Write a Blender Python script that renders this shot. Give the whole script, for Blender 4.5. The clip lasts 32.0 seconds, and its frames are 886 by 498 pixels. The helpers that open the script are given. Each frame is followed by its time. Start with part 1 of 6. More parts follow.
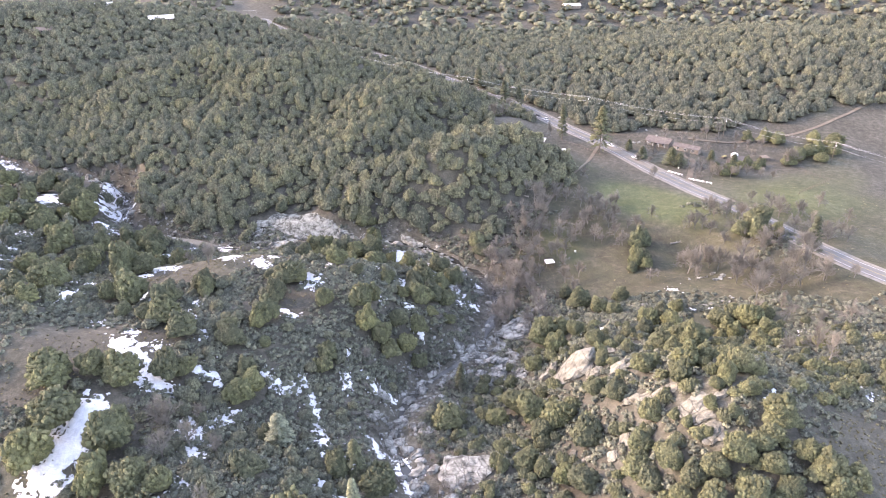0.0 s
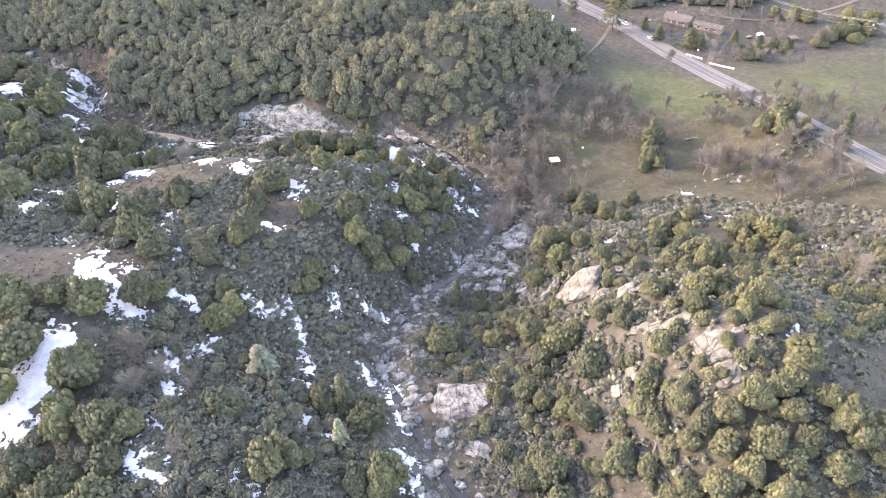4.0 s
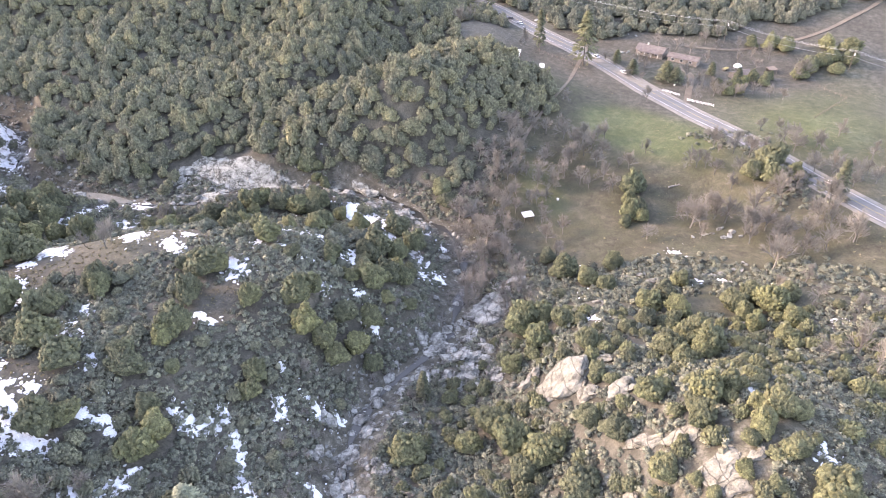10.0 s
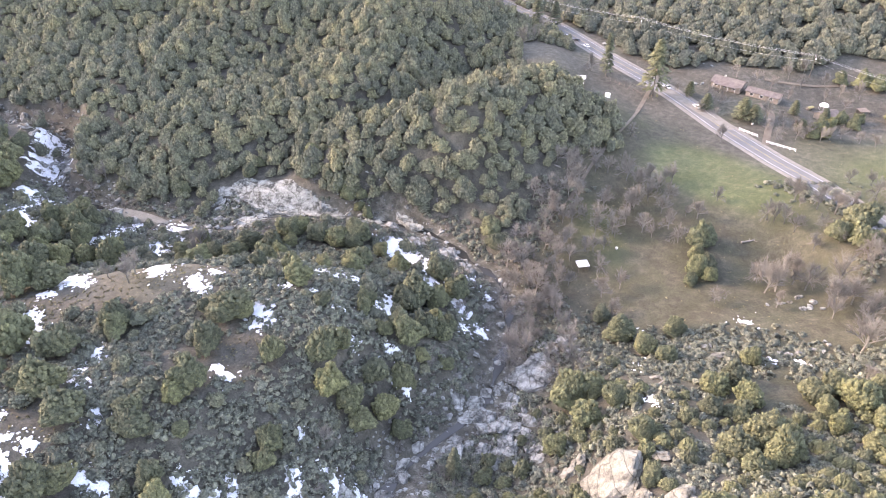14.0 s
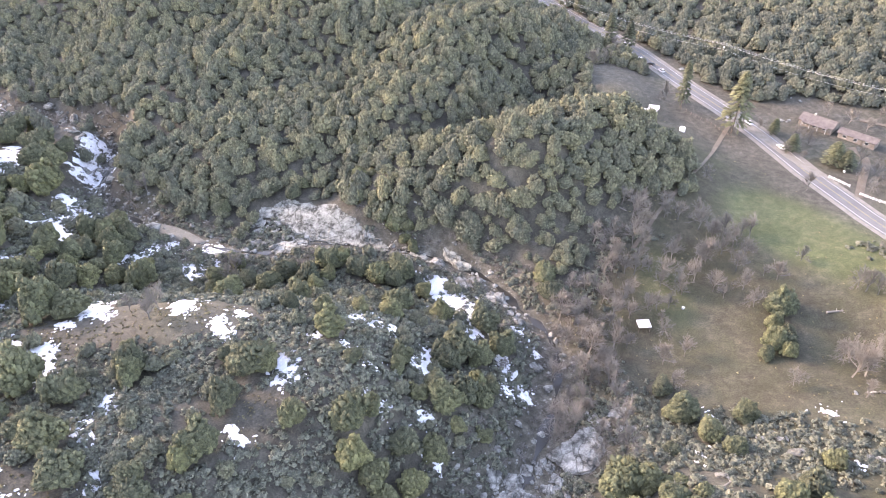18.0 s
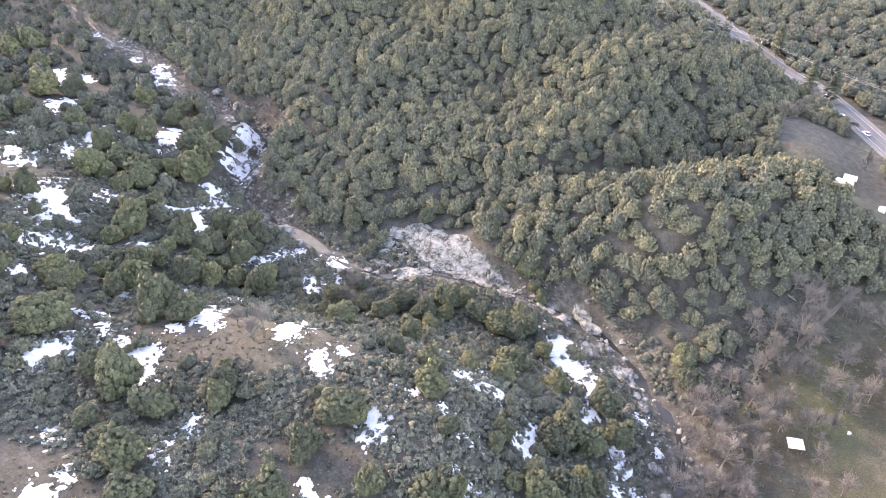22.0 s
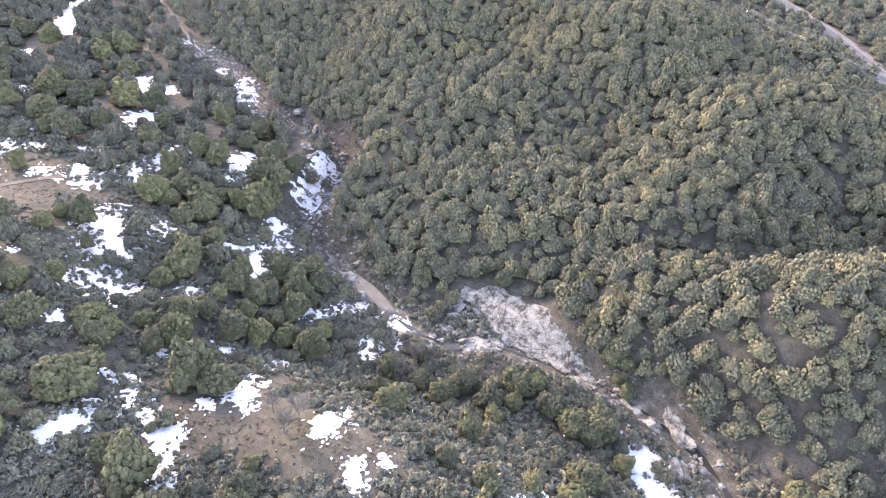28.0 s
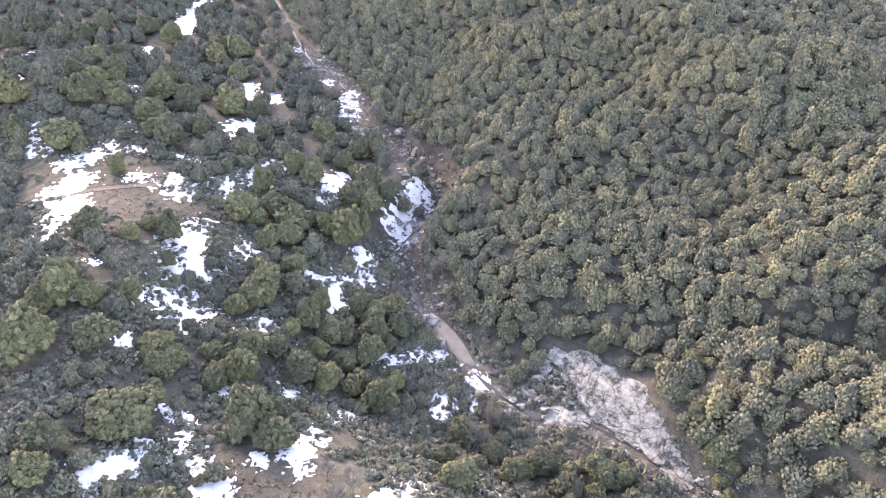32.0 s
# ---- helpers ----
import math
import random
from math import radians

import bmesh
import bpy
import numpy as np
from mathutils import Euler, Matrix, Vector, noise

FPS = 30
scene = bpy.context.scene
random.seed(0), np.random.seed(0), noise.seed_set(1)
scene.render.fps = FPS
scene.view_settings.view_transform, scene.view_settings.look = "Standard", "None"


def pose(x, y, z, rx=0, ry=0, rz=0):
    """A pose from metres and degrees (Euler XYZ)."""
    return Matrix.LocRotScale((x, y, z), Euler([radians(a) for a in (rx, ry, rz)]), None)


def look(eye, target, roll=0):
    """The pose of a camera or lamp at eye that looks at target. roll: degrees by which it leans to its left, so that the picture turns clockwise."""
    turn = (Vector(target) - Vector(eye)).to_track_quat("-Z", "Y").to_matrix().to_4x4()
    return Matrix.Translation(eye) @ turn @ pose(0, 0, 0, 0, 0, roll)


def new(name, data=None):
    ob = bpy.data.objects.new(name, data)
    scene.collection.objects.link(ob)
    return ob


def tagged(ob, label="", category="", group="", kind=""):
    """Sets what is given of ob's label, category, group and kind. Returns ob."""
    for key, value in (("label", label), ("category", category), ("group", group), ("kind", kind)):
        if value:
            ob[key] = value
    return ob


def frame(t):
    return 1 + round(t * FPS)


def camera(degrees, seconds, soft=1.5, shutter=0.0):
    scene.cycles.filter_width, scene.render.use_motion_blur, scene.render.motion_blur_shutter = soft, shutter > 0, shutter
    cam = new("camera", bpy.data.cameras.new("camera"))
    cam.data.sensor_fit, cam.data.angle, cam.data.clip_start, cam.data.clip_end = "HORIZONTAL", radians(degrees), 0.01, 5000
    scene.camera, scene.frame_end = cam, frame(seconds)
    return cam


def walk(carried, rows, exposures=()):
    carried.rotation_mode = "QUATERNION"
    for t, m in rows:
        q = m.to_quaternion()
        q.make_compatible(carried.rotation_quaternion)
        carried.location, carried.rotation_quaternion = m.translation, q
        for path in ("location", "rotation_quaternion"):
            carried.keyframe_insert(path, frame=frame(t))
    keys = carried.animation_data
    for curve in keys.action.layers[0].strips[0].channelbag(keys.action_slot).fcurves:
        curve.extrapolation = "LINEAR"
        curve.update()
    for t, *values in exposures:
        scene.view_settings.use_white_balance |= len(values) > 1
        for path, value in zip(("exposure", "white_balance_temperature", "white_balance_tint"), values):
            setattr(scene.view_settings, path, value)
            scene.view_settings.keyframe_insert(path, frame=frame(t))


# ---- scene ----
# Camera: an aerial glide up a wooded creek valley. Rows: seconds, place, turn to the left, tilt, lean.
cam = camera(64.72, 32.0, soft=0.6)
PATH = [
    (0.0, -3.70, -36.56, 151.43, -0.32, -26.84, -0.81),
    (0.5, -3.24, -33.82, 151.17, -0.16, -31.10, -0.93),
    (1.0, -2.97, -30.60, 151.47, -0.01, -35.79, -1.00),
    (1.5, -2.74, -26.97, 152.02, 0.03, -37.89, -1.03),
    (2.0, -2.40, -23.91, 152.12, 0.03, -37.80, -1.04),
    (2.5, -2.04, -20.97, 152.00, 0.05, -37.66, -1.07),
    (3.0, -1.60, -17.97, 152.00, 0.10, -37.57, -1.07),
    (3.5, -1.29, -15.03, 152.04, 0.11, -37.46, -1.09),
    (5.5, -0.34, -2.95, 152.27, 0.00, -37.15, -0.94),
    (6.0, 0.00, 0.00, 152.00, -0.00, -37.02, -0.97),
    (6.5, 0.46, 2.92, 151.87, 0.03, -36.93, -0.95),
    (7.0, 0.96, 5.83, 151.73, -0.15, -36.79, -0.99),
    (7.5, 1.25, 8.75, 151.70, -1.47, -36.74, -1.09),
    (8.0, 1.42, 11.70, 151.76, -2.48, -36.71, -1.15),
    (8.5, 1.65, 14.62, 151.84, -2.76, -36.64, -1.16),
    (9.0, 1.95, 17.48, 151.78, -2.77, -36.55, -1.14),
    (9.5, 2.36, 20.41, 151.68, -2.75, -36.44, -1.13),
    (10.0, 2.69, 23.29, 151.39, -2.77, -36.30, -1.12),
    (10.5, 2.96, 26.39, 151.56, -2.80, -36.30, -1.09),
    (11.0, 3.32, 29.42, 151.59, -2.81, -36.24, -1.10),
    (11.5, 3.53, 32.36, 151.50, -2.87, -36.16, -1.10),
    (12.0, 3.84, 35.42, 151.51, -2.88, -36.10, -1.09),
    (12.5, 4.13, 38.55, 151.54, -2.91, -36.05, -1.07),
    (13.0, 4.06, 41.80, 151.83, -0.51, -36.04, -0.75),
    (13.5, 4.82, 45.14, 152.16, 2.30, -36.03, -0.49),
    (14.0, 5.11, 48.68, 152.52, 2.30, -36.12, -0.46),
    (14.5, 5.01, 52.12, 152.78, 2.24, -36.18, -0.41),
    (16.5, 4.88, 65.17, 152.75, 3.18, -36.23, -0.19),
    (17.0, 4.62, 68.45, 153.02, 3.61, -36.27, -0.07),
    (17.5, 4.50, 71.73, 153.22, 5.21, -36.32, 0.15),
    (18.0, 4.61, 74.73, 153.50, 7.57, -36.32, 0.37),
    (18.5, 4.82, 77.71, 153.68, 8.89, -36.30, 0.47),
    (19.0, 4.59, 80.71, 153.67, 10.57, -36.28, 0.62),
    (19.5, 4.29, 83.80, 153.70, 12.29, -36.27, 0.80),
    (20.0, 4.05, 86.96, 153.86, 14.19, -36.29, 1.00),
    (20.5, 3.71, 90.11, 154.06, 16.70, -36.34, 1.22),
    (21.0, 3.32, 93.29, 154.16, 19.31, -36.40, 1.40),
    (21.5, 3.06, 96.63, 154.32, 21.74, -36.45, 1.50),
    (22.0, 2.73, 99.79, 154.54, 21.98, -36.44, 1.39),
    (22.5, 2.10, 102.70, 154.68, 22.03, -36.43, 1.32),
    (23.0, 1.18, 105.51, 154.81, 22.02, -36.43, 1.28),
    (23.5, 0.15, 108.40, 154.99, 21.98, -36.45, 1.27),
    (24.0, -0.94, 111.29, 155.20, 22.20, -36.53, 1.24),
    (24.5, -1.99, 114.25, 155.30, 23.13, -36.58, 1.25),
    (25.0, -2.88, 117.40, 155.45, 24.38, -36.63, 1.26),
    (25.5, -3.86, 120.47, 155.65, 25.58, -36.68, 1.26),
    (27.5, -8.67, 132.30, 156.25, 29.76, -36.89, 1.24),
    (28.0, -9.97, 135.23, 156.34, 30.94, -36.93, 1.24),
    (28.5, -11.30, 138.10, 156.36, 31.60, -36.92, 1.18),
    (29.0, -13.00, 140.55, 156.36, 31.68, -36.89, 1.13),
    (29.5, -14.74, 142.82, 156.41, 33.42, -36.87, 1.30),
    (30.0, -16.31, 145.50, 156.44, 37.64, -36.87, 1.52),
    (30.5, -17.45, 148.64, 156.55, 39.86, -36.92, 1.50),
    (31.0, -18.94, 151.28, 156.70, 39.96, -36.93, 1.31),
    (31.5, -20.60, 153.70, 156.76, 40.00, -36.91, 1.23),
    (32.0, -22.38, 155.68, 156.71, 40.80, -36.84, 1.18),
]
walk(cam, [(t, pose(x, y, z, 90 + tilt, 0, turn) @ pose(0, 0, 0, 0, 0, lean)) for t, x, y, z, turn, tilt, lean in PATH],
     exposures=((0, 3.32, 8350, 30), (16, 3.42, 8300, 30), (32, 3.40, 8300, 34)))

# ---- light: a low, veiled winter sun from the west and a pale sky ----
SUN_AZ, SUN_EL = radians(-80), radians(24)   # from north (+y), clockwise
world = bpy.data.worlds.new("sky")
scene.world = world
world.use_nodes = True
wn = world.node_tree.nodes
sky = wn.new("ShaderNodeTexSky")
sky.sky_type, sky.sun_disc, sky.sun_elevation, sky.sun_rotation = "NISHITA", False, SUN_EL, SUN_AZ
sky.dust_density, sky.air_density = 1.0, 1.0
world.node_tree.links.new(sky.outputs[0], wn["Background"].inputs[0])
wn["Background"].inputs[1].default_value = 0.14
sun_data = bpy.data.lights.new("sun", "SUN")
sun_data.energy, sun_data.angle, sun_data.color = 0.50, radians(12), (1.0, 0.90, 0.76)
sun = new("sun", sun_data)
to_sun = Vector((math.sin(SUN_AZ) * math.cos(SUN_EL), math.cos(SUN_AZ) * math.cos(SUN_EL), math.sin(SUN_EL)))
sun.matrix_world = look(to_sun * 900, (0, 0, 0))

# ---- materials ----
def material(name, rough=0.9):
    m = bpy.data.materials.new(name)
    m.use_nodes = True
    b = m.node_tree.nodes["Principled BSDF"]
    b.inputs["Roughness"].default_value = rough
    b.inputs["Specular IOR Level"].default_value = 0.25
    return m, m.node_tree.nodes, m.node_tree.links, b


def ramp(nodes, stops):
    r = nodes.new("ShaderNodeValToRGB")
    while len(r.color_ramp.elements) < len(stops):
        r.color_ramp.elements.new(0.5)
    for e, (p, c) in zip(r.color_ramp.elements, stops):
        e.position, e.color = p, (*c, 1)
    return r


def noise_tex(nodes, links, scale, detail=4.0, rough=0.6):
    g = nodes.new("ShaderNodeNewGeometry")
    n = nodes.new("ShaderNodeTexNoise")
    n.inputs["Scale"].default_value, n.inputs["Detail"].default_value, n.inputs["Roughness"].default_value = scale, detail, rough
    links.new(g.outputs["Position"], n.inputs["Vector"])
    return n


def mix(nodes, links, fac, a, b, kind="MIX"):
    m = nodes.new("ShaderNodeMix")
    m.data_type, m.blend_type = "RGBA", kind
    for sock, v in ((m.inputs["Factor"], fac), (m.inputs[6], a), (m.inputs[7], b)):
        if isinstance(v, (int, float)):
            sock.default_value = v
        elif isinstance(v, tuple):
            sock.default_value = (*v, 1)
        else:
            links.new(v, sock)
    return m.outputs[2]


def bumped(nodes, links, b, height, strength, dist):
    n = nodes.new("ShaderNodeBump")
    n.inputs["Strength"].default_value, n.inputs["Distance"].default_value = strength, dist
    links.new(height, n.inputs["Height"])
    links.new(n.outputs[0], b.inputs["Normal"])


def attr(nodes, name):
    a = nodes.new("ShaderNodeAttribute")
    a.attribute_name = name
    return a.outputs["Fac"]


def leaf_material(name, dark, mid, pale, grain=2.2):
    """Foliage: each crown has its own tint, each spray of leaves its own tone."""
    m, nodes, links, b = material(name, 0.8)
    b.inputs["Specular IOR Level"].default_value = 0.12
    tint = ramp(nodes, ((0.0, dark), (0.5, mid), (1.0, pale)))
    links.new(attr(nodes, "tint"), tint.inputs[0])
    g = nodes.new("ShaderNodeNewGeometry")
    tone = ramp(nodes, ((0.0, (0.62, 0.63, 0.64)), (0.55, (1.0, 1.0, 1.0)), (1.0, (1.46, 1.43, 1.34))))
    links.new(g.outputs["Random Per Island"], tone.inputs[0])
    col = mix(nodes, links, 1.0, tint.outputs[0], tone.outputs[0], "MULTIPLY")
    info = nodes.new("ShaderNodeObjectInfo")
    each = ramp(nodes, ((0.0, (0.78, 0.80, 0.84)), (0.5, (1.0, 1.0, 1.0)), (1.0, (1.17, 1.14, 1.02))))
    links.new(info.outputs["Random"], each.inputs[0])
    col = mix(nodes, links, 1.0, col, each.outputs[0], "MULTIPLY")
    # fine noise paints the shaded gaps between leaves dark and the sprays pale
    fine = noise_tex(nodes, links, grain, 3.0, 0.75)
    speck = ramp(nodes, ((0.34, (0.55, 0.57, 0.56)), (0.5, (1.0, 1.0, 1.0)), (0.66, (1.50, 1.48, 1.38))))
    links.new(fine.outputs[0], speck.inputs[0])
    links.new(mix(nodes, links, 1.0, col, speck.outputs[0], "MULTIPLY"), b.inputs["Base Color"])
    # leaves turn to the light with the swell of the whole crown
    swell = nodes.new("ShaderNodeAttribute")
    swell.attribute_name = "swell"
    turn = nodes.new("ShaderNodeVectorTransform")
    turn.vector_type, turn.convert_from, turn.convert_to = "NORMAL", "OBJECT", "WORLD"
    links.new(swell.outputs["Vector"], turn.inputs[0])
    own, whole, both, unit = (nodes.new("ShaderNodeVectorMath") for _ in range(4))
    own.operation = whole.operation = "SCALE"
    both.operation, unit.operation = "ADD", "NORMALIZE"
    own.inputs["Scale"].default_value, whole.inputs["Scale"].default_value = 0.55, 0.60
    links.new(g.outputs["Normal"], own.inputs[0])
    links.new(turn.outputs[0], whole.inputs[0])
    links.new(own.outputs[0], both.inputs[0])
    links.new(whole.outputs[0], both.inputs[1])
    links.new(both.outputs[0], unit.inputs[0])
    relief = nodes.new("ShaderNodeBump")
    relief.inputs["Strength"].default_value, relief.inputs["Distance"].default_value = 0.4, 0.5 / grain
    links.new(fine.outputs[0], relief.inputs["Height"])
    links.new(unit.outputs[0], relief.inputs["Normal"])
    links.new(relief.outputs[0], b.inputs["Normal"])
    return m


def rough_material(name, stops, scale, fine, rough=0.9, bump=0.4, dist=0.05):
    """Two scales of variation: broad patches from a ramp and a fine grain."""
    m, nodes, links, b = material(name, rough)
    n1, n2 = noise_tex(nodes, links, scale, 5.0), noise_tex(nodes, links, fine, 3.0, 0.7)
    r = ramp(nodes, stops)
    links.new(n1.outputs[0], r.inputs[0])
    g = ramp(nodes, ((0.3, (0.68, 0.68, 0.68)), (0.7, (1.28, 1.28, 1.28))))
    links.new(n2.outputs[0], g.inputs[0])
    links.new(mix(nodes, links, 1.0, r.outputs[0], g.outputs[0], "MULTIPLY"), b.inputs["Base Color"])
    bumped(nodes, links, b, n2.outputs[0], bump, dist)
    return m


M_OAK = leaf_material("oak_leaves", (0.086, 0.093, 0.064), (0.104, 0.112, 0.068), (0.124, 0.128, 0.076), 5.0)
M_FOREST = leaf_material("woodland_leaves", (0.088, 0.097, 0.082), (0.110, 0.117, 0.090), (0.132, 0.134, 0.094), 4.5)
M_SHRUB = leaf_material("brush_leaves", (0.132, 0.141, 0.112), (0.172, 0.181, 0.141), (0.214, 0.219, 0.168), 4.0)
M_PINE = leaf_material("pine_needles", (0.055, 0.062, 0.045), (0.080, 0.088, 0.060), (0.11, 0.116, 0.076))
M_GREYPINE = leaf_material("grey_pine_needles", (0.12, 0.13, 0.10), (0.16, 0.175, 0.125), (0.22, 0.23, 0.16))
M_WEED = leaf_material("dry_weeds", (0.085, 0.078, 0.052), (0.112, 0.104, 0.070), (0.145, 0.136, 0.092))
M_TWIG = rough_material("bare_twigs", ((0.3, (0.128, 0.120, 0.108)), (0.7, (0.195, 0.184, 0.168))), 0.4, 6.0, 0.9, 0.1)
M_BARK = rough_material("bark", ((0.3, (0.09, 0.075, 0.06)), (0.7, (0.17, 0.145, 0.12))), 1.0, 9.0, 0.95, 0.5, 0.03)
M_DEADWOOD = rough_material("dead_wood", ((0.3, (0.19, 0.17, 0.145)), (0.7, (0.28, 0.26, 0.23))), 1.0, 9.0, 0.9, 0.4, 0.03)


def rock_material(name, stops, crack):
    """Weathered granite: lichen blotches, grain, and dark joints."""
    m, nodes, links, b = material(name, 0.9)
    n1, n2 = noise_tex(nodes, links, 0.35, 6.0, 0.7), noise_tex(nodes, links, 2.6, 4.0, 0.75)
    r = ramp(nodes, stops)
    links.new(n1.outputs[0], r.inputs[0])
    g = ramp(nodes, ((0.3, (0.62, 0.62, 0.62)), (0.7, (1.25, 1.25, 1.25))))
    links.new(n2.outputs[0], g.inputs[0])
    col = mix(nodes, links, 1.0, r.outputs[0], g.outputs[0], "MULTIPLY")
    geo, v = nodes.new("ShaderNodeNewGeometry"), nodes.new("ShaderNodeTexVoronoi")
    stretch = nodes.new("ShaderNodeMapping")
    stretch.inputs["Rotation"].default_value, stretch.inputs["Scale"].default_value = (0.3, 0.2, 0.6), (1.0, 0.34, 1.2)
    links.new(geo.outputs["Position"], stretch.inputs["Vector"])
    v.feature = "DISTANCE_TO_EDGE"
    v.inputs["Scale"].default_value = crack
    links.new(mix(nodes, links, 1.0, stretch.outputs[0], n1.outputs["Color"], "ADD"), v.inputs["Vector"])
    joint = ramp(nodes, ((0.0, (0.22, 0.21, 0.20)), (0.018, (0.7, 0.7, 0.7)), (0.04, (1.0, 1.0, 1.0))))
    links.new(v.outputs["Distance"], joint.inputs[0])
    links.new(mix(nodes, links, 0.75, col, joint.outputs[0], "MULTIPLY"), b.inputs["Base Color"])
    tall = mix(nodes, links, 0.5, joint.outputs[0], n2.outputs[0])
    bumped(nodes, links, b, tall, 1.0, 0.35)
    return m


M_GRANITE = rock_material("granite", ((0.36, (0.066, 0.067, 0.062)), (0.47, (0.190, 0.193, 0.177)), (0.60, (0.335, 0.340, 0.312))), 0.30)
M_PALEROCK = rock_material("pale_granite", ((0.36, (0.092, 0.090, 0.077)), (0.46, (0.160, 0.157, 0.134)), (0.60, (0.235, 0.230, 0.198))), 0.24)
M_BEDROCK = rock_material("bare_bedrock", ((0.40, (0.066, 0.068, 0.060)), (0.48, (0.186, 0.192, 0.172)), (0.60, (0.305, 0.314, 0.282))), 0.26)
M_SNOW = rough_material("snow", ((0.3, (0.50, 0.52, 0.55)), (0.6, (0.72, 0.735, 0.76))), 0.5, 5.0, 0.6, 0.5, 0.08)
M_SAND = rough_material("sand", ((0.3, (0.135, 0.132, 0.115)), (0.7, (0.195, 0.190, 0.165))), 0.2, 4.0, 0.95, 0.3, 0.05)
M_ASPHALT = rough_material("asphalt", ((0.3, (0.115, 0.115, 0.115)), (0.7, (0.150, 0.148, 0.145))), 0.15, 5.0, 0.9, 0.2, 0.01)
M_GRAVEL = rough_material("gravel", ((0.3, (0.15, 0.14, 0.122)), (0.7, (0.23, 0.215, 0.19))), 0.4, 6.0, 0.95, 0.5, 0.05)
M_WHITE = rough_material("white_paint", ((0.3, (0.72, 0.72, 0.70)), (0.7, (0.82, 0.82, 0.80))), 0.6, 8.0, 0.6, 0.05)
M_LINE = rough_material("worn_road_paint", ((0.3, (0.36, 0.36, 0.35)), (0.7, (0.56, 0.56, 0.55))), 1.5, 9.0, 0.7, 0.05)
M_YELLOW = rough_material("yellow_paint", ((0.3, (0.26, 0.22, 0.10)), (0.7, (0.36, 0.30, 0.14))), 0.6, 8.0, 0.7, 0.05)
M_SHINGLE = rough_material("brown_shingles", ((0.3, (0.095, 0.080, 0.075)), (0.7, (0.155, 0.135, 0.125))), 0.5, 6.0, 0.9, 0.5, 0.03)
M_WALL = rough_material("tan_siding", ((0.3, (0.17, 0.145, 0.125)), (0.7, (0.25, 0.215, 0.185))), 0.6, 7.0, 0.85, 0.2, 0.01)
M_DARKWOOD = rough_material("weathered_timber", ((0.3, (0.13, 0.105, 0.085)), (0.7, (0.21, 0.175, 0.145))), 0.8, 8.0, 0.9, 0.3, 0.02)
M_TIN = rough_material("sheet_metal", ((0.3, (0.48, 0.48, 0.48)), (0.7, (0.60, 0.60, 0.59))), 0.5, 6.0, 0.45, 0.1, 0.01)
M_TRACK = rough_material("dirt_track", ((0.3, (0.11, 0.092, 0.073)), (0.7, (0.155, 0.135, 0.108))), 0.3, 4.0, 0.95, 0.4, 0.05)
M_GLASS, _n, _l, _b = material("window_glass", 0.1)
_b.inputs["Base Color"].default_value = (0.03, 0.035, 0.04, 1)
M_RUBBER, _n, _l, _b = material("tyre_rubber", 0.9)
_b.inputs["Base Color"].default_value = (0.02, 0.02, 0.02, 1)
M_WATER, _n, _l, _b = material("creek_water", 0.2)
_b.inputs["Base Color"].default_value = (0.035, 0.034, 0.030, 1)
_b.inputs["Specular IOR Level"].default_value = 0.5
bumped(_n, _l, _b, noise_tex(_n, _l, 1.2).outputs[0], 0.15, 0.05)


def car_paint(name, colour):
    m, _n2, _l2, b = material(name, 0.3)
    b.inputs["Base Color"].default_value = (*colour, 1)
    b.inputs["Coat Weight"].default_value = 0.5
    return m


M_CARWHITE, M_CARGREY, M_CARDARK = car_paint("white_car_paint", (0.78, 0.78, 0.78)), car_paint("silver_car_paint", (0.35, 0.36, 0.37)), car_paint("dark_car_paint", (0.04, 0.04, 0.045))


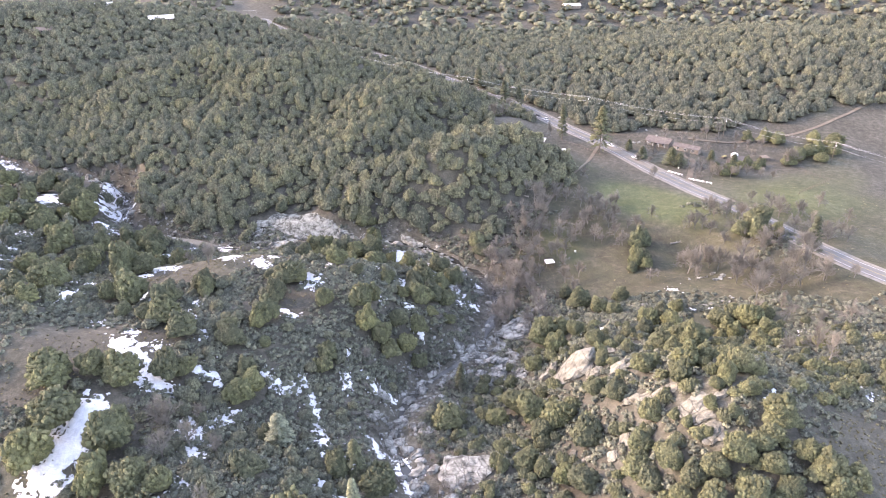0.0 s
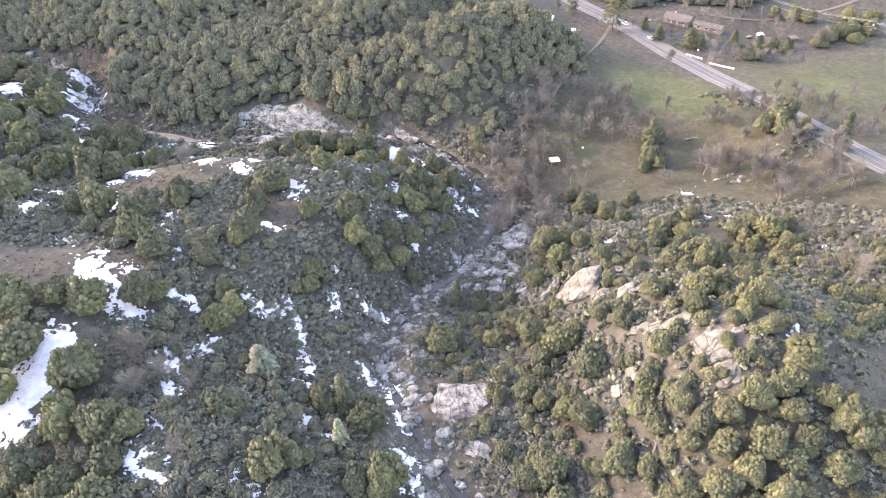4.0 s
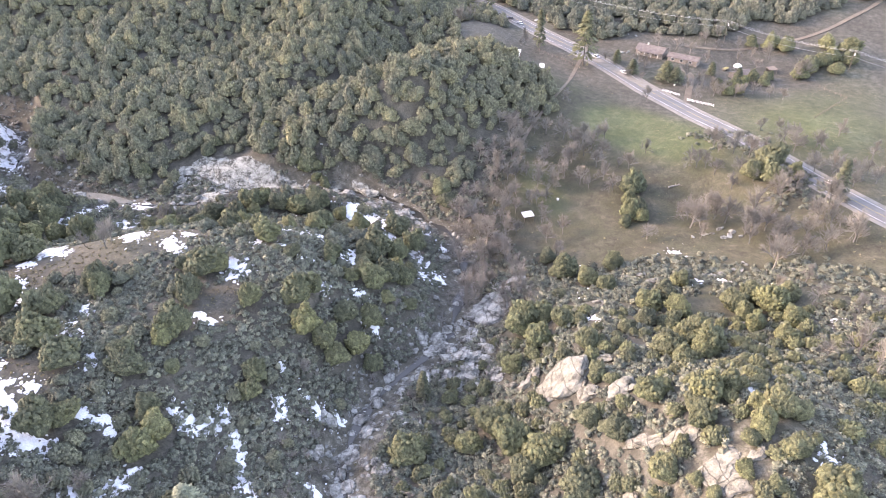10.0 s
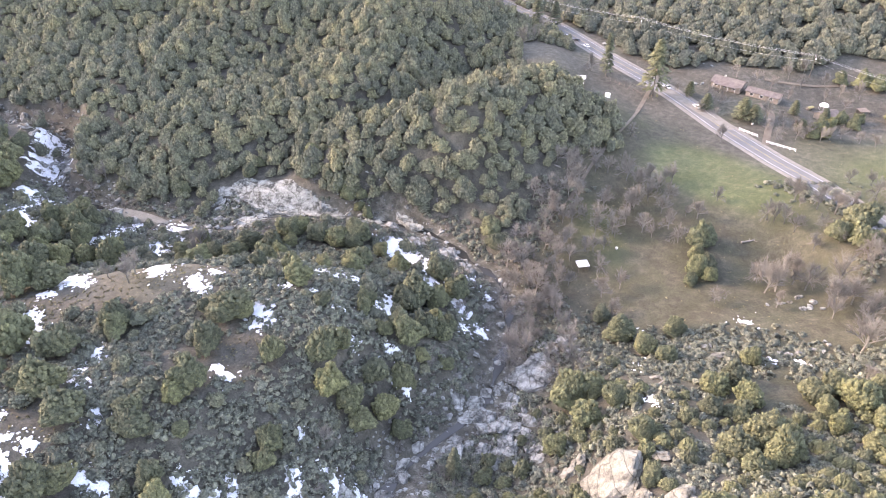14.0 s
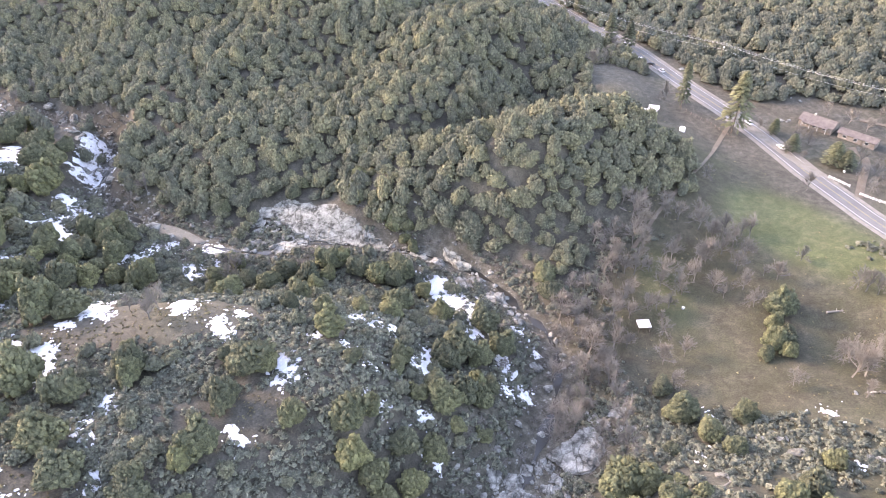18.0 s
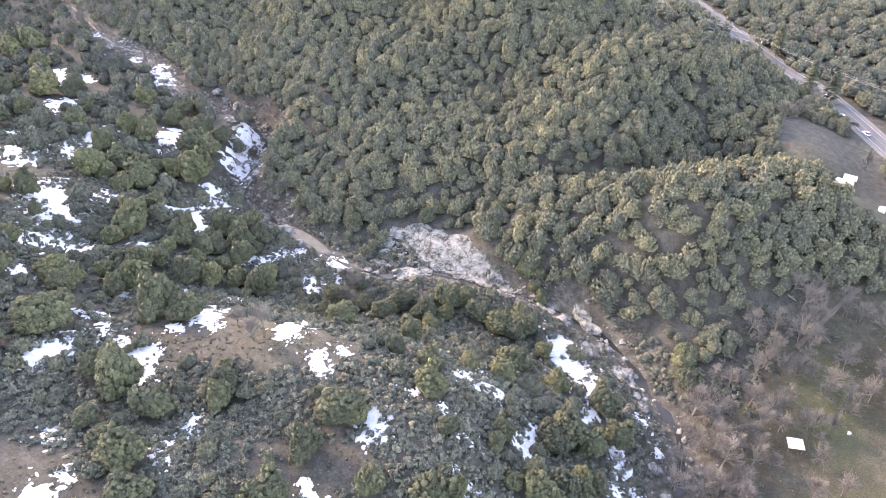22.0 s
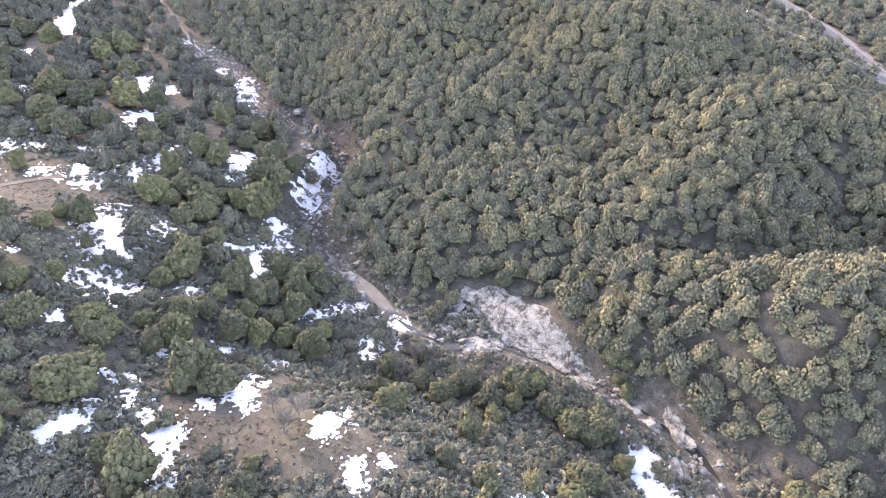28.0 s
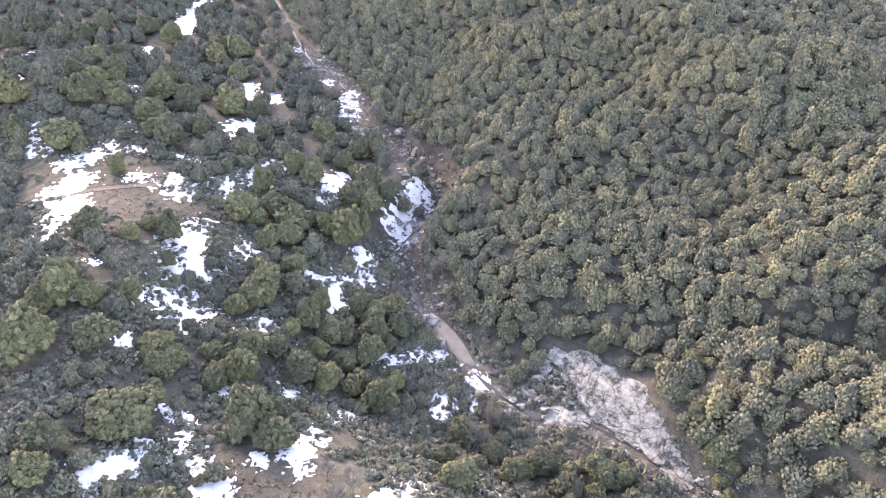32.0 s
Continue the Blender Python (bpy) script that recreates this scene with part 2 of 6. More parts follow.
def ground_material():
    """Bare earth, dry grass, green meadow and stony creek bank, mixed by cover."""
    m, nodes, links, b = material("ground_cover", 0.95)
    broad, mid, fine = noise_tex(nodes, links, 0.05, 5.0), noise_tex(nodes, links, 0.35, 5.0, 0.65), noise_tex(nodes, links, 2.2, 6.0, 0.85)
    earth = ramp(nodes, ((0.3, (0.050, 0.048, 0.041)), (0.5, (0.072, 0.070, 0.060)), (0.7, (0.108, 0.104, 0.090))))
    links.new(mid.outputs[0], earth.inputs[0])
    dry = ramp(nodes, ((0.3, (0.048, 0.046, 0.034)), (0.5, (0.068, 0.065, 0.048)), (0.68, (0.098, 0.093, 0.069))))
    links.new(mid.outputs[0], dry.inputs[0])
    green = ramp(nodes, ((0.3, (0.060, 0.074, 0.036)), (0.5, (0.080, 0.097, 0.046)), (0.72, (0.112, 0.116, 0.064))))
    links.new(mid.outputs[0], green.inputs[0])
    stony = ramp(nodes, ((0.35, (0.052, 0.050, 0.042)), (0.5, (0.085, 0.083, 0.070)), (0.66, (0.165, 0.162, 0.142))))
    links.new(mid.outputs[0], stony.inputs[0])
    sward = noise_tex(nodes, links, 0.11, 6.0, 0.7)
    tufts = ramp(nodes, ((0.42, (0.0, 0.0, 0.0)), (0.60, (0.75, 0.75, 0.75))))
    links.new(sward.outputs[0], tufts.inputs[0])
    olive = mix(nodes, links, tufts.outputs[0], dry.outputs[0], (0.058, 0.060, 0.037))
    col = mix(nodes, links, attr(nodes, "dry"), earth.outputs[0], olive)
    col = mix(nodes, links, attr(nodes, "green"), col, green.outputs[0])
    col = mix(nodes, links, attr(nodes, "stony"), col, stony.outputs[0])
    g = ramp(nodes, ((0.34, (0.45, 0.46, 0.45)), (0.66, (1.50, 1.48, 1.44))))
    links.new(fine.outputs[0], g.inputs[0])
    col = mix(nodes, links, 1.0, col, g.outputs[0], "MULTIPLY")
    big = ramp(nodes, ((0.3, (0.84, 0.82, 0.80)), (0.7, (1.14, 1.14, 1.12))))
    links.new(broad.outputs[0], big.inputs[0])
    links.new(mix(nodes, links, 1.0, col, big.outputs[0], "MULTIPLY"), b.inputs["Base Color"])
    bumped(nodes, links, b, fine.outputs[0], 0.6, 0.15)
    return m


M_GROUND = ground_material()

# ---- the lie of the land (metres) ----
CREEK = ((6, 20), (4, 45), (11, 72), (-1, 90), (-14, 116), (-19, 138), (-11, 164), (10, 188), (13, 195), (20, 224), (18, 248), (7, 261), (-9, 278), (-43, 287), (-82, 283), (-89, 276), (-113, 277), (-149, 290), (-173, 303), (-181, 338), (-196, 347), (-222, 352), (-243, 352), (-267, 367), (-292, 375), (-313, 378), (-410, 425), (-560, 470), (-900, 560))
CREEK_LEVEL = (8, 6, 4, 2, 0, -2, -6, -8.5, -8.5, -9, -9, -8.5, -8, -6, -5, -5, -5, -5, -4, -2, 1, 4, 7, 9.5, 12, 15, 21, 30, 40)
ROAD = ((330, -160), (245, 40), (192, 155), (168, 217), (160, 248), (149, 290), (137, 319), (123, 352), (107, 391), (84, 432), (58, 480), (30, 515), (-40, 608), (-120, 660), (-177, 716), (-254, 881), (-370, 1161), (-560, 1700))
ROAD_LEVEL = (30, 25, 18.5, 12.8, 9.8, 6.6, 5.2, 4.8, 5.8, 7.4, 9.6, 11.5, 18, 28, 36, 42.4, 45, 48)
# hills: centre, two radii, turn in degrees, height
NEAR_HILLS = ((-101, 120, 53, 54, 0, 10.9), (-66, 167, 46, 25, -6, 15.8), (-22, 168, 37, 32, 2, -4.8), (-156, 151, 57, 59, -4, 23.0), (-218, 205, 57, 61, 10, 21.3),
              (-337, 252, 77, 61, 15, 23.0), (75, 80, 37, 39, 0, 15.2), (69, 121, 36, 35, 0, 18.8), (144, 114, 78, 83, -1, 23.4), (44, 139, 17, 17, 0, 6.8),
              (-63, 87, 29, 28, 0, 10.3), (-88, 211, 40, 22, -3, 12.3), (-34, 190, 22, 22, 0, 14.5))
FAR_HILLS = ((3, 311, 26, 17, 6, 21.0), (42, 348, 36, 24, 25, 12.5), (-30, 336, 32, 9, 20, -9.0), (22, 366, 34, 10, 30, -12.0), (-62, 360, 46, 38, 12, 25.5), (-164, 361, 36, 38, -5, 13.8), (-125, 468, 135, 66, -5, 34.0),
             (-18, 433, 68, 45, 0, 10.3), (60, 500, 60, 55, 25, -10.0), (72, 402, 30, 34, 20, -4.5), (-420, 640, 220, 120, 10, 45.0), (330, 560, 150, 120, 0, 30.0), (-40, 900, 260, 120, 0, 22.0), (500, 900, 300, 160, 0, 40.0))

# local rises and hollows: centre, radius, height
NEAR_SWELLS = ((-37, 67, 36, 6.4), (62, 98, 16, 2.1), (-71, 111, 16, -1.9), (9, 115, 16, 3.2), (-101, 116, 16, 1.4), (-10, 118, 16, -2.3), (35, 130, 16, -3.3), (-75, 140, 85, 6.3), (-20, 147, 16, 4.9), (47, 156, 16, 4.9), (-122, 164, 16, -3.3), (-57, 172, 24, -3.2), (-90, 176, 24, -4.2), (9, 176, 55, -9.2), (56, 178, 24, 9.6), (-27, 192, 24, 2.1), (-4, 198, 16, 9.6), (109, 205, 24, -3), (-118, 216, 16, 1.2), (-60, 220, 36, 11), (-180, 222, 16, -5.6), (-33, 224, 24, 7.4), (-158, 234, 16, 3.4))
FAR_SWELLS = ((2, 390, 30, -9), (-40, 368, 22, -6), (16, 338, 24, 4), (-25, 480, 36, -9), (-200, 240, 16, -3.3), (-11, 240, 16, 6.1), (166, 250, 85, 11.2), (48, 250, 55, -6.1), (117, 251, 24, -6.3), (-189, 251, 16, 3.2), (-22, 264, 36, -7.7), (-90, 277, 55, -8.1), (-163, 280, 36, -2.2), (-229, 291, 85, 7), (-48, 315, 36, 11.7), (-66, 317, 16, -7.5), (-119, 324, 24, 9.9), (20, 340, 55, 13.3), (-220, 345, 16, -5.9), (132, 346, 55, -0.9), (55, 357, 85, -0.4), (-73, 362, 24, -13.6), (-264, 366, 55, -2.2), (-318, 382, 24, 5), (-205, 393, 24, 8.1))

def line_place(line, x, y):
    """Distance to a polyline and how far along it (in segments) the nearest place lies."""
    best, where = np.full(np.shape(x), 1e9), np.zeros(np.shape(x))
    for i, ((x0, y0), (x1, y1)) in enumerate(zip(line[:-1], line[1:])):
        dx, dy = x1 - x0, y1 - y0
        u = np.clip(((x - x0) * dx + (y - y0) * dy) / (dx * dx + dy * dy), 0, 1)
        d = np.hypot(x - x0 - u * dx, y - y0 - u * dy)
        where = np.where(d < best, i + u, where)
        best = np.minimum(best, d)
    return best, where


def smoothed(line, steps):
    """A Catmull-Rom curve through a polyline."""
    p = np.array([line[0], *line, line[-1]], float)
    out = []
    for i in range(len(line) - 1):
        a, b, c, d = p[i:i + 4]
        for u in np.arange(steps) / steps:
            out.append(0.5 * (2 * b + (c - a) * u + (2 * a - 5 * b + 4 * c - d) * u ** 2 + (3 * b - a - 3 * c + d) * u ** 3))
    out.append(p[-1])
    return [tuple(q) for q in out]


CREEK_LINE, ROAD_LINE = smoothed(CREEK, 4), smoothed(ROAD, 6)
_rng = np.random.default_rng(5)
WAVES = [(*_rng.uniform(-1, 1, 2), _rng.uniform(0, 6.28), k) for k in (0.012, 0.017, 0.03, 0.04, 0.07, 0.09, 0.15, 0.2) for _ in range(3)]


def ripple(x, y, k0=0.0, k1=9.0):
    h = 0 * x
    for a, b, c, k in WAVES:
        if k0 <= k <= k1:
            h = h + np.sin((a * x + b * y) / math.hypot(a, b) * k + c) * 0.035 / k
    return h


def hills(x, y):
    h = -0.5 - 0.0123 * np.clip(x, -600, 400) + 0.0468 * np.clip(y - 250, 0, 900)
    for cx, cy, rx, ry, a, top in NEAR_HILLS + FAR_HILLS:
        c, s = math.cos(radians(a)), math.sin(radians(a))
        u, v = ((x - cx) * c + (y - cy) * s) / rx, ((y - cy) * c - (x - cx) * s) / ry
        h = h + top * np.exp(-u * u - v * v)
    for cx, cy, r, top in NEAR_SWELLS + FAR_SWELLS:
        h = h + top * np.exp(-((x - cx) ** 2 + (y - cy) ** 2) / r ** 2)
    return h


ROAD_Z = list(np.interp(np.linspace(0, len(ROAD) - 1, len(ROAD_LINE)), np.arange(len(ROAD)), ROAD_LEVEL))
CREEK_Z = list(np.interp(np.linspace(0, len(CREEK) - 1, len(CREEK_LINE)), np.arange(len(CREEK)), CREEK_LEVEL))


def height(x, y):
    x, y = np.asarray(x, float), np.asarray(y, float)
    h = hills(x, y)
    far = np.clip((np.hypot(x, y - 250) - 350) / 500, 0.15, 1.0)
    h = h + ripple(x, y, 0.0, 0.03) * far * 1.5 + ripple(x, y, 0.035) * 0.55
    slope = np.clip((y - 335 - 0.25 * np.abs(x)) / 40, 0, 1) * np.clip((90 - x) / 60, 0, 1) * np.clip((620 - y) / 120, 0, 1)
    h = h + slope * (4.5 * np.sin((0.86 * x - 0.5 * y) / 13 + 0.9 * np.sin(y / 31)) + 2.5 * np.sin((0.5 * x + 0.8 * y) / 9 + np.sin(x / 25)))
    d, w = line_place(CREEK_LINE, x, y)
    bed = np.interp(w, np.arange(len(CREEK_Z)), CREEK_Z)
    k = np.exp(-(d / np.where((y > 150) & (y < 285) & (x > -30), 11.0, 9.0)) ** 2)
    h = h * (1 - k) + (bed + 0.02 * d * d) * k
    d, w = line_place(ROAD_LINE, x, y)
    level = np.interp(w, np.arange(len(ROAD_Z)), ROAD_Z)
    k = np.clip((34 - d) / 26, 0, 1)
    k = k * k * (3 - 2 * k)
    return h * (1 - k) + level * k


def ground_z(x, y):
    return float(height(np.array(float(x)), np.array(float(y))))


# ---- mesh helpers ----
def mesh_of(name, verts, faces, mat, tint=None, smooth=False, swell=None):
    """A mesh from arrays of triangles or quads."""
    verts, faces = np.asarray(verts, np.float32), np.asarray(faces, np.int32)
    me = bpy.data.meshes.new(name)
    n, k = faces.shape
    me.vertices.add(len(verts))
    me.vertices.foreach_set("co", verts.ravel())
    me.loops.add(n * k)
    me.loops.foreach_set("vertex_index", faces.ravel())
    me.polygons.add(n)
    me.polygons.foreach_set("loop_start", np.arange(0, n * k, k, dtype=np.int32))
    me.polygons.foreach_set("loop_total", np.full(n, k, np.int32))
    me.polygons.foreach_set("use_smooth", np.full(n, smooth))
    if tint is not None:
        me.attributes.new("tint", "FLOAT", "POINT").data.foreach_set("value", np.asarray(tint, np.float32))
    if swell is not None:
        me.attributes.new("swell", "FLOAT_VECTOR", "POINT").data.foreach_set("vector", np.asarray(swell, np.float32).ravel())
    me.materials.append(mat)
    me.update(calc_edges=True)
    return me


def bm_mesh(name, bm, mat, smooth=False):
    me = bpy.data.meshes.new(name)
    if smooth:
        for f in bm.faces:
            f.smooth = True
    bm.to_mesh(me)
    bm.free()
    me.materials.append(mat)
    return me


def part(name, data, mat, parent, label=""):
    """One mesh, from a bmesh or a ready mesh, under a thing or a part."""
    ob = new(name, data if isinstance(data, bpy.types.Mesh) else bm_mesh(name, data, mat))
    ob.parent = parent
    if label:
        ob["label"] = label
    return ob


def box(bm, x0, x1, y0, y1, z0, z1, m=None):
    v = [bm.verts.new((m @ Vector(p)) if m else p) for p in ((x0, y0, z0), (x1, y0, z0), (x1, y1, z0), (x0, y1, z0), (x0, y0, z1), (x1, y0, z1), (x1, y1, z1), (x0, y1, z1))]
    for f in ((3, 2, 1, 0), (4, 5, 6, 7), (0, 1, 5, 4), (1, 2, 6, 5), (2, 3, 7, 6), (3, 0, 4, 7)):
        bm.faces.new([v[i] for i in f])
    return bm


def ico(sub):
    bm = bmesh.new()
    bmesh.ops.create_icosphere(bm, subdivisions=sub, radius=1.0)
    v, f = np.array([p.co[:] for p in bm.verts]), np.array([[q.index for q in p.verts] for p in bm.faces])
    bm.free()
    return v, f


ICO1, ICO2, ICO3, ICO4 = ico(1), ico(2), ico(3), ico(4)
OCTA = np.array([(1, 0, 0), (-1, 0, 0), (0, 1, 0), (0, -1, 0), (0, 0, 1), (0, 0, -1)], float), np.array([(0, 2, 4), (2, 1, 4), (1, 3, 4), (3, 0, 4), (2, 0, 5), (1, 2, 5), (3, 1, 5), (0, 3, 5)])


def ribbon(name, line, zs, half, mat, lift, offset=0.0, sides=True):
    """A strip laid along a line, level across."""
    p = np.array(line, float)
    t = np.gradient(p, axis=0)
    t /= np.linalg.norm(t, axis=1)[:, None]
    n = np.stack([t[:, 1], -t[:, 0]], 1)
    hw = np.broadcast_to(np.asarray(half, float), (len(p),))
    z = np.asarray(zs, float)[:, None] + lift
    a, b = np.c_[p + n * (offset - hw)[:, None], z], np.c_[p + n * (offset + hw)[:, None], z]
    v = np.concatenate([a, b, a - (0, 0, 0.4), b - (0, 0, 0.4)])
    k, i = len(p), np.arange(len(p) - 1)
    f = np.concatenate([np.stack([i, i + k, i + k + 1, i + 1], 1), np.stack([i + 2 * k, i, i + 1, i + 1 + 2 * k], 1), np.stack([i + k, i + 3 * k, i + 1 + 3 * k, i + k + 1], 1)])
    return mesh_of(name, v if sides else v[:2 * k], f if sides else f[:k - 1], mat)


# ---- ground: one sheet out to the horizon ----
def graded(a, b, step, far_a, far_b):
    inner = list(np.arange(a, b + 0.1, step))
    lo, hi, s = [], [], step
    x = a
    while x > far_a:
        s *= 1.16
        x -= s
        lo.append(x)
    s, x = step, b
    while x < far_b:
        s *= 1.16
        x += s
        hi.append(x)
    return np.array(lo[::-1] + inner + hi)


def build_ground():
    xs, ys = graded(-300, 220, 2.2, -4200, 4200), graded(40, 440, 2.2, -3000, 4600)
    X, Y = np.meshgrid(xs, ys)
    Z = height(X, Y)
    nx, ny = len(xs), len(ys)
    i, j = np.meshgrid(np.arange(nx - 1), np.arange(ny - 1))
    a = (j * nx + i).ravel()
    me = mesh_of("ground", np.stack([X.ravel(), Y.ravel(), Z.ravel()], 1), np.stack([a, a + 1, a + nx + 1, a + nx], 1), M_GROUND, smooth=True)
    cover = ground_cover(X.ravel(), Y.ravel())
    for name in ("dry", "green", "stony"):
        me.attributes.new(name, "FLOAT", "POINT").data.foreach_set("value", cover[name].astype(np.float32))
    return tagged(new("ground", me), "rolling brown and dry-grass valley floor and hillsides", "ground", kind="structure")


def blob(x, y, cx, cy, rx, ry, turn=0.0):
    c, s = math.cos(radians(turn)), math.sin(radians(turn))
    u, v = ((x - cx) * c + (y - cy) * s) / rx, ((y - cy) * c - (x - cx) * s) / ry
    return np.exp(-(u * u + v * v) ** 1.5)


def in_field(x, y):
    """The open meadow between the creek, the wooded hill and the road, and the pasture beyond the road."""
    return np.maximum.reduce([blob(x, y, 90, 255, 62, 60, 20), blob(x, y, 75, 330, 34, 70, 20), blob(x, y, 205, 265, 60, 75, 15), blob(x, y, 130, 205, 80, 30, 10)])


def ground_cover(x, y):
    rough = ripple(x, y, 0.06) * 0.25
    dc, _ = line_place(CREEK_LINE, x, y)
    field = in_field(x, y)
    return {
        "dry": np.clip(field * 1.6 + rough - 0.15, 0, 1),
        "green": np.clip(1.5 * blob(x, y, 111, 307, 18, 26, 40) + 0.8 * blob(x, y, 123, 291, 10, 12) + 0.6 * blob(x, y, 95, 316, 12, 22, 20) + 0.6 * blob(x, y, 57, 271, 10, 20, 15) + 0.6 * blob(x, y, 166, 288, 40, 28) + 0.5 * blob(x, y, 198, 315, 50, 35) - 0.12 + rough * 0.6, 0, 0.85),
        "stony": np.clip(1.15 * np.exp(-(dc / np.where((y < 290) & (x > -30), np.where(y < 215, 10.0, 8.0), np.where(x > -105, 8.0, np.where(x < -150, 2.6, 4.0)))) ** 2) * (y > 40) + 0.7 * blob(x, y, 60, 112, 16, 20, 20) + rough * 0.8 - 0.1, 0, 1),
    }


build_ground()

# ---- plant shapes ----
def crown_shape(seed, lobes, leaves, size, squash=0.8, spread=0.62, core=0.80, rmin=0.24, rmax=0.42, tri=True, core_ico=ICO1):
    """A crown about 2 across standing on z = 0: rounded lobes covered by sprays of leaves, with gaps between."""
    r = np.random.default_rng(seed)
    cs, rs = [], []
    while len(cs) < lobes:
        d = r.normal(size=3)
        d /= np.linalg.norm(d)
        d[2] = abs(d[2]) * 0.9 if r.random() < 0.8 else -0.25 * abs(d[2])
        c = d * spread * r.uniform(0.62, 1.0)
        cs.append(np.array([c[0], c[1], c[2] * squash * 1.35]))
        rs.append(r.uniform(rmin, rmax))
    cs, rs = np.array(cs), np.array(rs)
    pv, pf, base = [], [], 0
    for c, q in zip(cs, rs):
        v = core_ico[0] * q * core * (1 + 0.18 * r.normal(size=(len(core_ico[0]), 1))) + c
        pv.append(v)
        pf.append(core_ico[1] + base)
        base += len(v)
    made = 0
    lv = []
    while made < leaves:
        n = leaves * 2
        k = r.integers(0, lobes, n)
        d = r.normal(size=(n, 3))
        d /= np.linalg.norm(d, axis=1)[:, None]
        p = cs[k] + d * rs[k, None] * r.uniform(0.88, 1.12, (n, 1))
        inside = (np.linalg.norm(p[:, None] - cs[None], axis=2) < rs[None] * 0.86).any(1)
        keep = ~inside & (p[:, 2] > -0.45)
        p, d = p[keep], d[keep]
        m = len(p)
        nrm = d + r.normal(size=(m, 3)) * 0.45 + (0, 0, 0.35)
        nrm /= np.linalg.norm(nrm, axis=1)[:, None]
        t = np.cross(nrm, r.normal(size=(m, 3)))
        t /= np.linalg.norm(t, axis=1)[:, None]
        b = np.cross(nrm, t)
        s = size * r.uniform(0.6, 1.3, (m, 1))
        lv.append(np.stack([p - t * s - b * s * 0.6, p + t * s - b * s * 0.5 + nrm * s * 0.3, p + t * s * 0.7 + b * s * 0.8, p - t * s * 0.8 + b * s * 0.5 - nrm * s * 0.2], 1))
        made += m
    lv = np.concatenate(lv)[:leaves].reshape(-1, 3)
    q = np.arange(leaves)[:, None] * 4 + base
    pf.append(q + (0, 1, 2) if tri else np.concatenate([q + (0, 1, 2), q + (0, 2, 3)]))
    v, f = np.concatenate(pv + [lv]), np.concatenate(pf)
    v[:, 2] += 0.45
    v /= (1.0, 1.0, 1.0)
    return v, f


def dome_shape(seed, knobs, leaves, size, small, large, tall=0.95, rag=0.22, knob=None, heart=None):
    """A rounded oak crown about 2 across on z = 0: a dome swelling into a few boughs, packed with upright knobs of leaves and bristling with sprays."""
    r = np.random.default_rng(seed)
    knob, heart = knob or ICO1, heart or ICO2
    boughs = r.normal(size=(12, 3)) + (0, 0, 0.3)
    boughs /= np.linalg.norm(boughs, axis=1)[:, None]
    rise = r.uniform(0.45, 1.0, 12)
    lean, wide = r.normal(size=2) * 0.12, r.uniform(0.88, 1.12)

    def skin(d, out):
        swell = 1 - rag + rag * (np.exp((d @ boughs.T - 1) * 8.0) * rise).max(1)
        v = d * (swell * out)[:, None] * (wide, 1 / wide, 1.0)
        v[:, 2] = np.where(v[:, 2] > 0, v[:, 2] * tall, v[:, 2] * 0.5)
        v[:, :2] += lean * np.maximum(v[:, 2:], 0)
        return v

    d = heart[0].copy()
    V, F, base = [skin(d, np.full(len(d), 0.84))], [heart[1]], len(d)
    k = np.arange(knobs) + 0.5
    z, a = 1 - 1.42 * k / knobs, k * 2.39996 + r.uniform(0, 6.28)
    kd = np.stack([np.cos(a) * np.sqrt(1 - z * z), np.sin(a) * np.sqrt(1 - z * z), z], 1) + r.normal(size=(knobs, 3)) * 0.55 / math.sqrt(knobs)
    kd /= np.linalg.norm(kd, axis=1)[:, None]
    kc, kr = skin(kd, r.uniform(0.80, 1.02, knobs)), r.uniform(small, large, knobs)
    n = len(knob[0])
    shape = knob[0][None] * (1 + 0.20 * r.normal(size=(knobs, n, 1))) * kr[:, None, None]
    along = (shape * kd[:, None]).sum(2, keepdims=True)
    shape = shape + 0.10 * along * kd[:, None] + (0, 0, 1) * np.maximum(shape[..., 2:], 0) * 0.15
    V.append((shape + kc[:, None]).reshape(-1, 3))
    F.append((knob[1][None] + (np.arange(knobs) * n)[:, None, None] + base).reshape(-1, 3))
    base += knobs * n
    q = r.integers(0, knobs, leaves)
    d = kd[q] * 0.7 + r.normal(size=(leaves, 3)) * 0.75
    d /= np.linalg.norm(d, axis=1)[:, None]
    p = kc[q] + d * (kr[q] * r.uniform(0.9, 1.35, leaves))[:, None]
    up = d * 0.6 + kd[q] * 0.4 + (0, 0, 0.45) + r.normal(size=(leaves, 3)) * 0.4
    up /= np.linalg.norm(up, axis=1)[:, None]
    t = np.cross(up, r.normal(size=(leaves, 3)))
    t /= np.linalg.norm(t, axis=1)[:, None]
    s = size * r.uniform(0.6, 1.3, (leaves, 1))
    V.append(np.stack([p - t * s * 0.6 - up * s * 0.4, p + t * s * 0.6 - up * s * 0.4, p + up * s], 1).reshape(-1, 3))
    F.append(np.arange(leaves)[:, None] * 3 + (0, 1, 2) + base)
    v = np.concatenate(V)
    v[:, 2] += 0.46
    return v, np.concatenate(F)


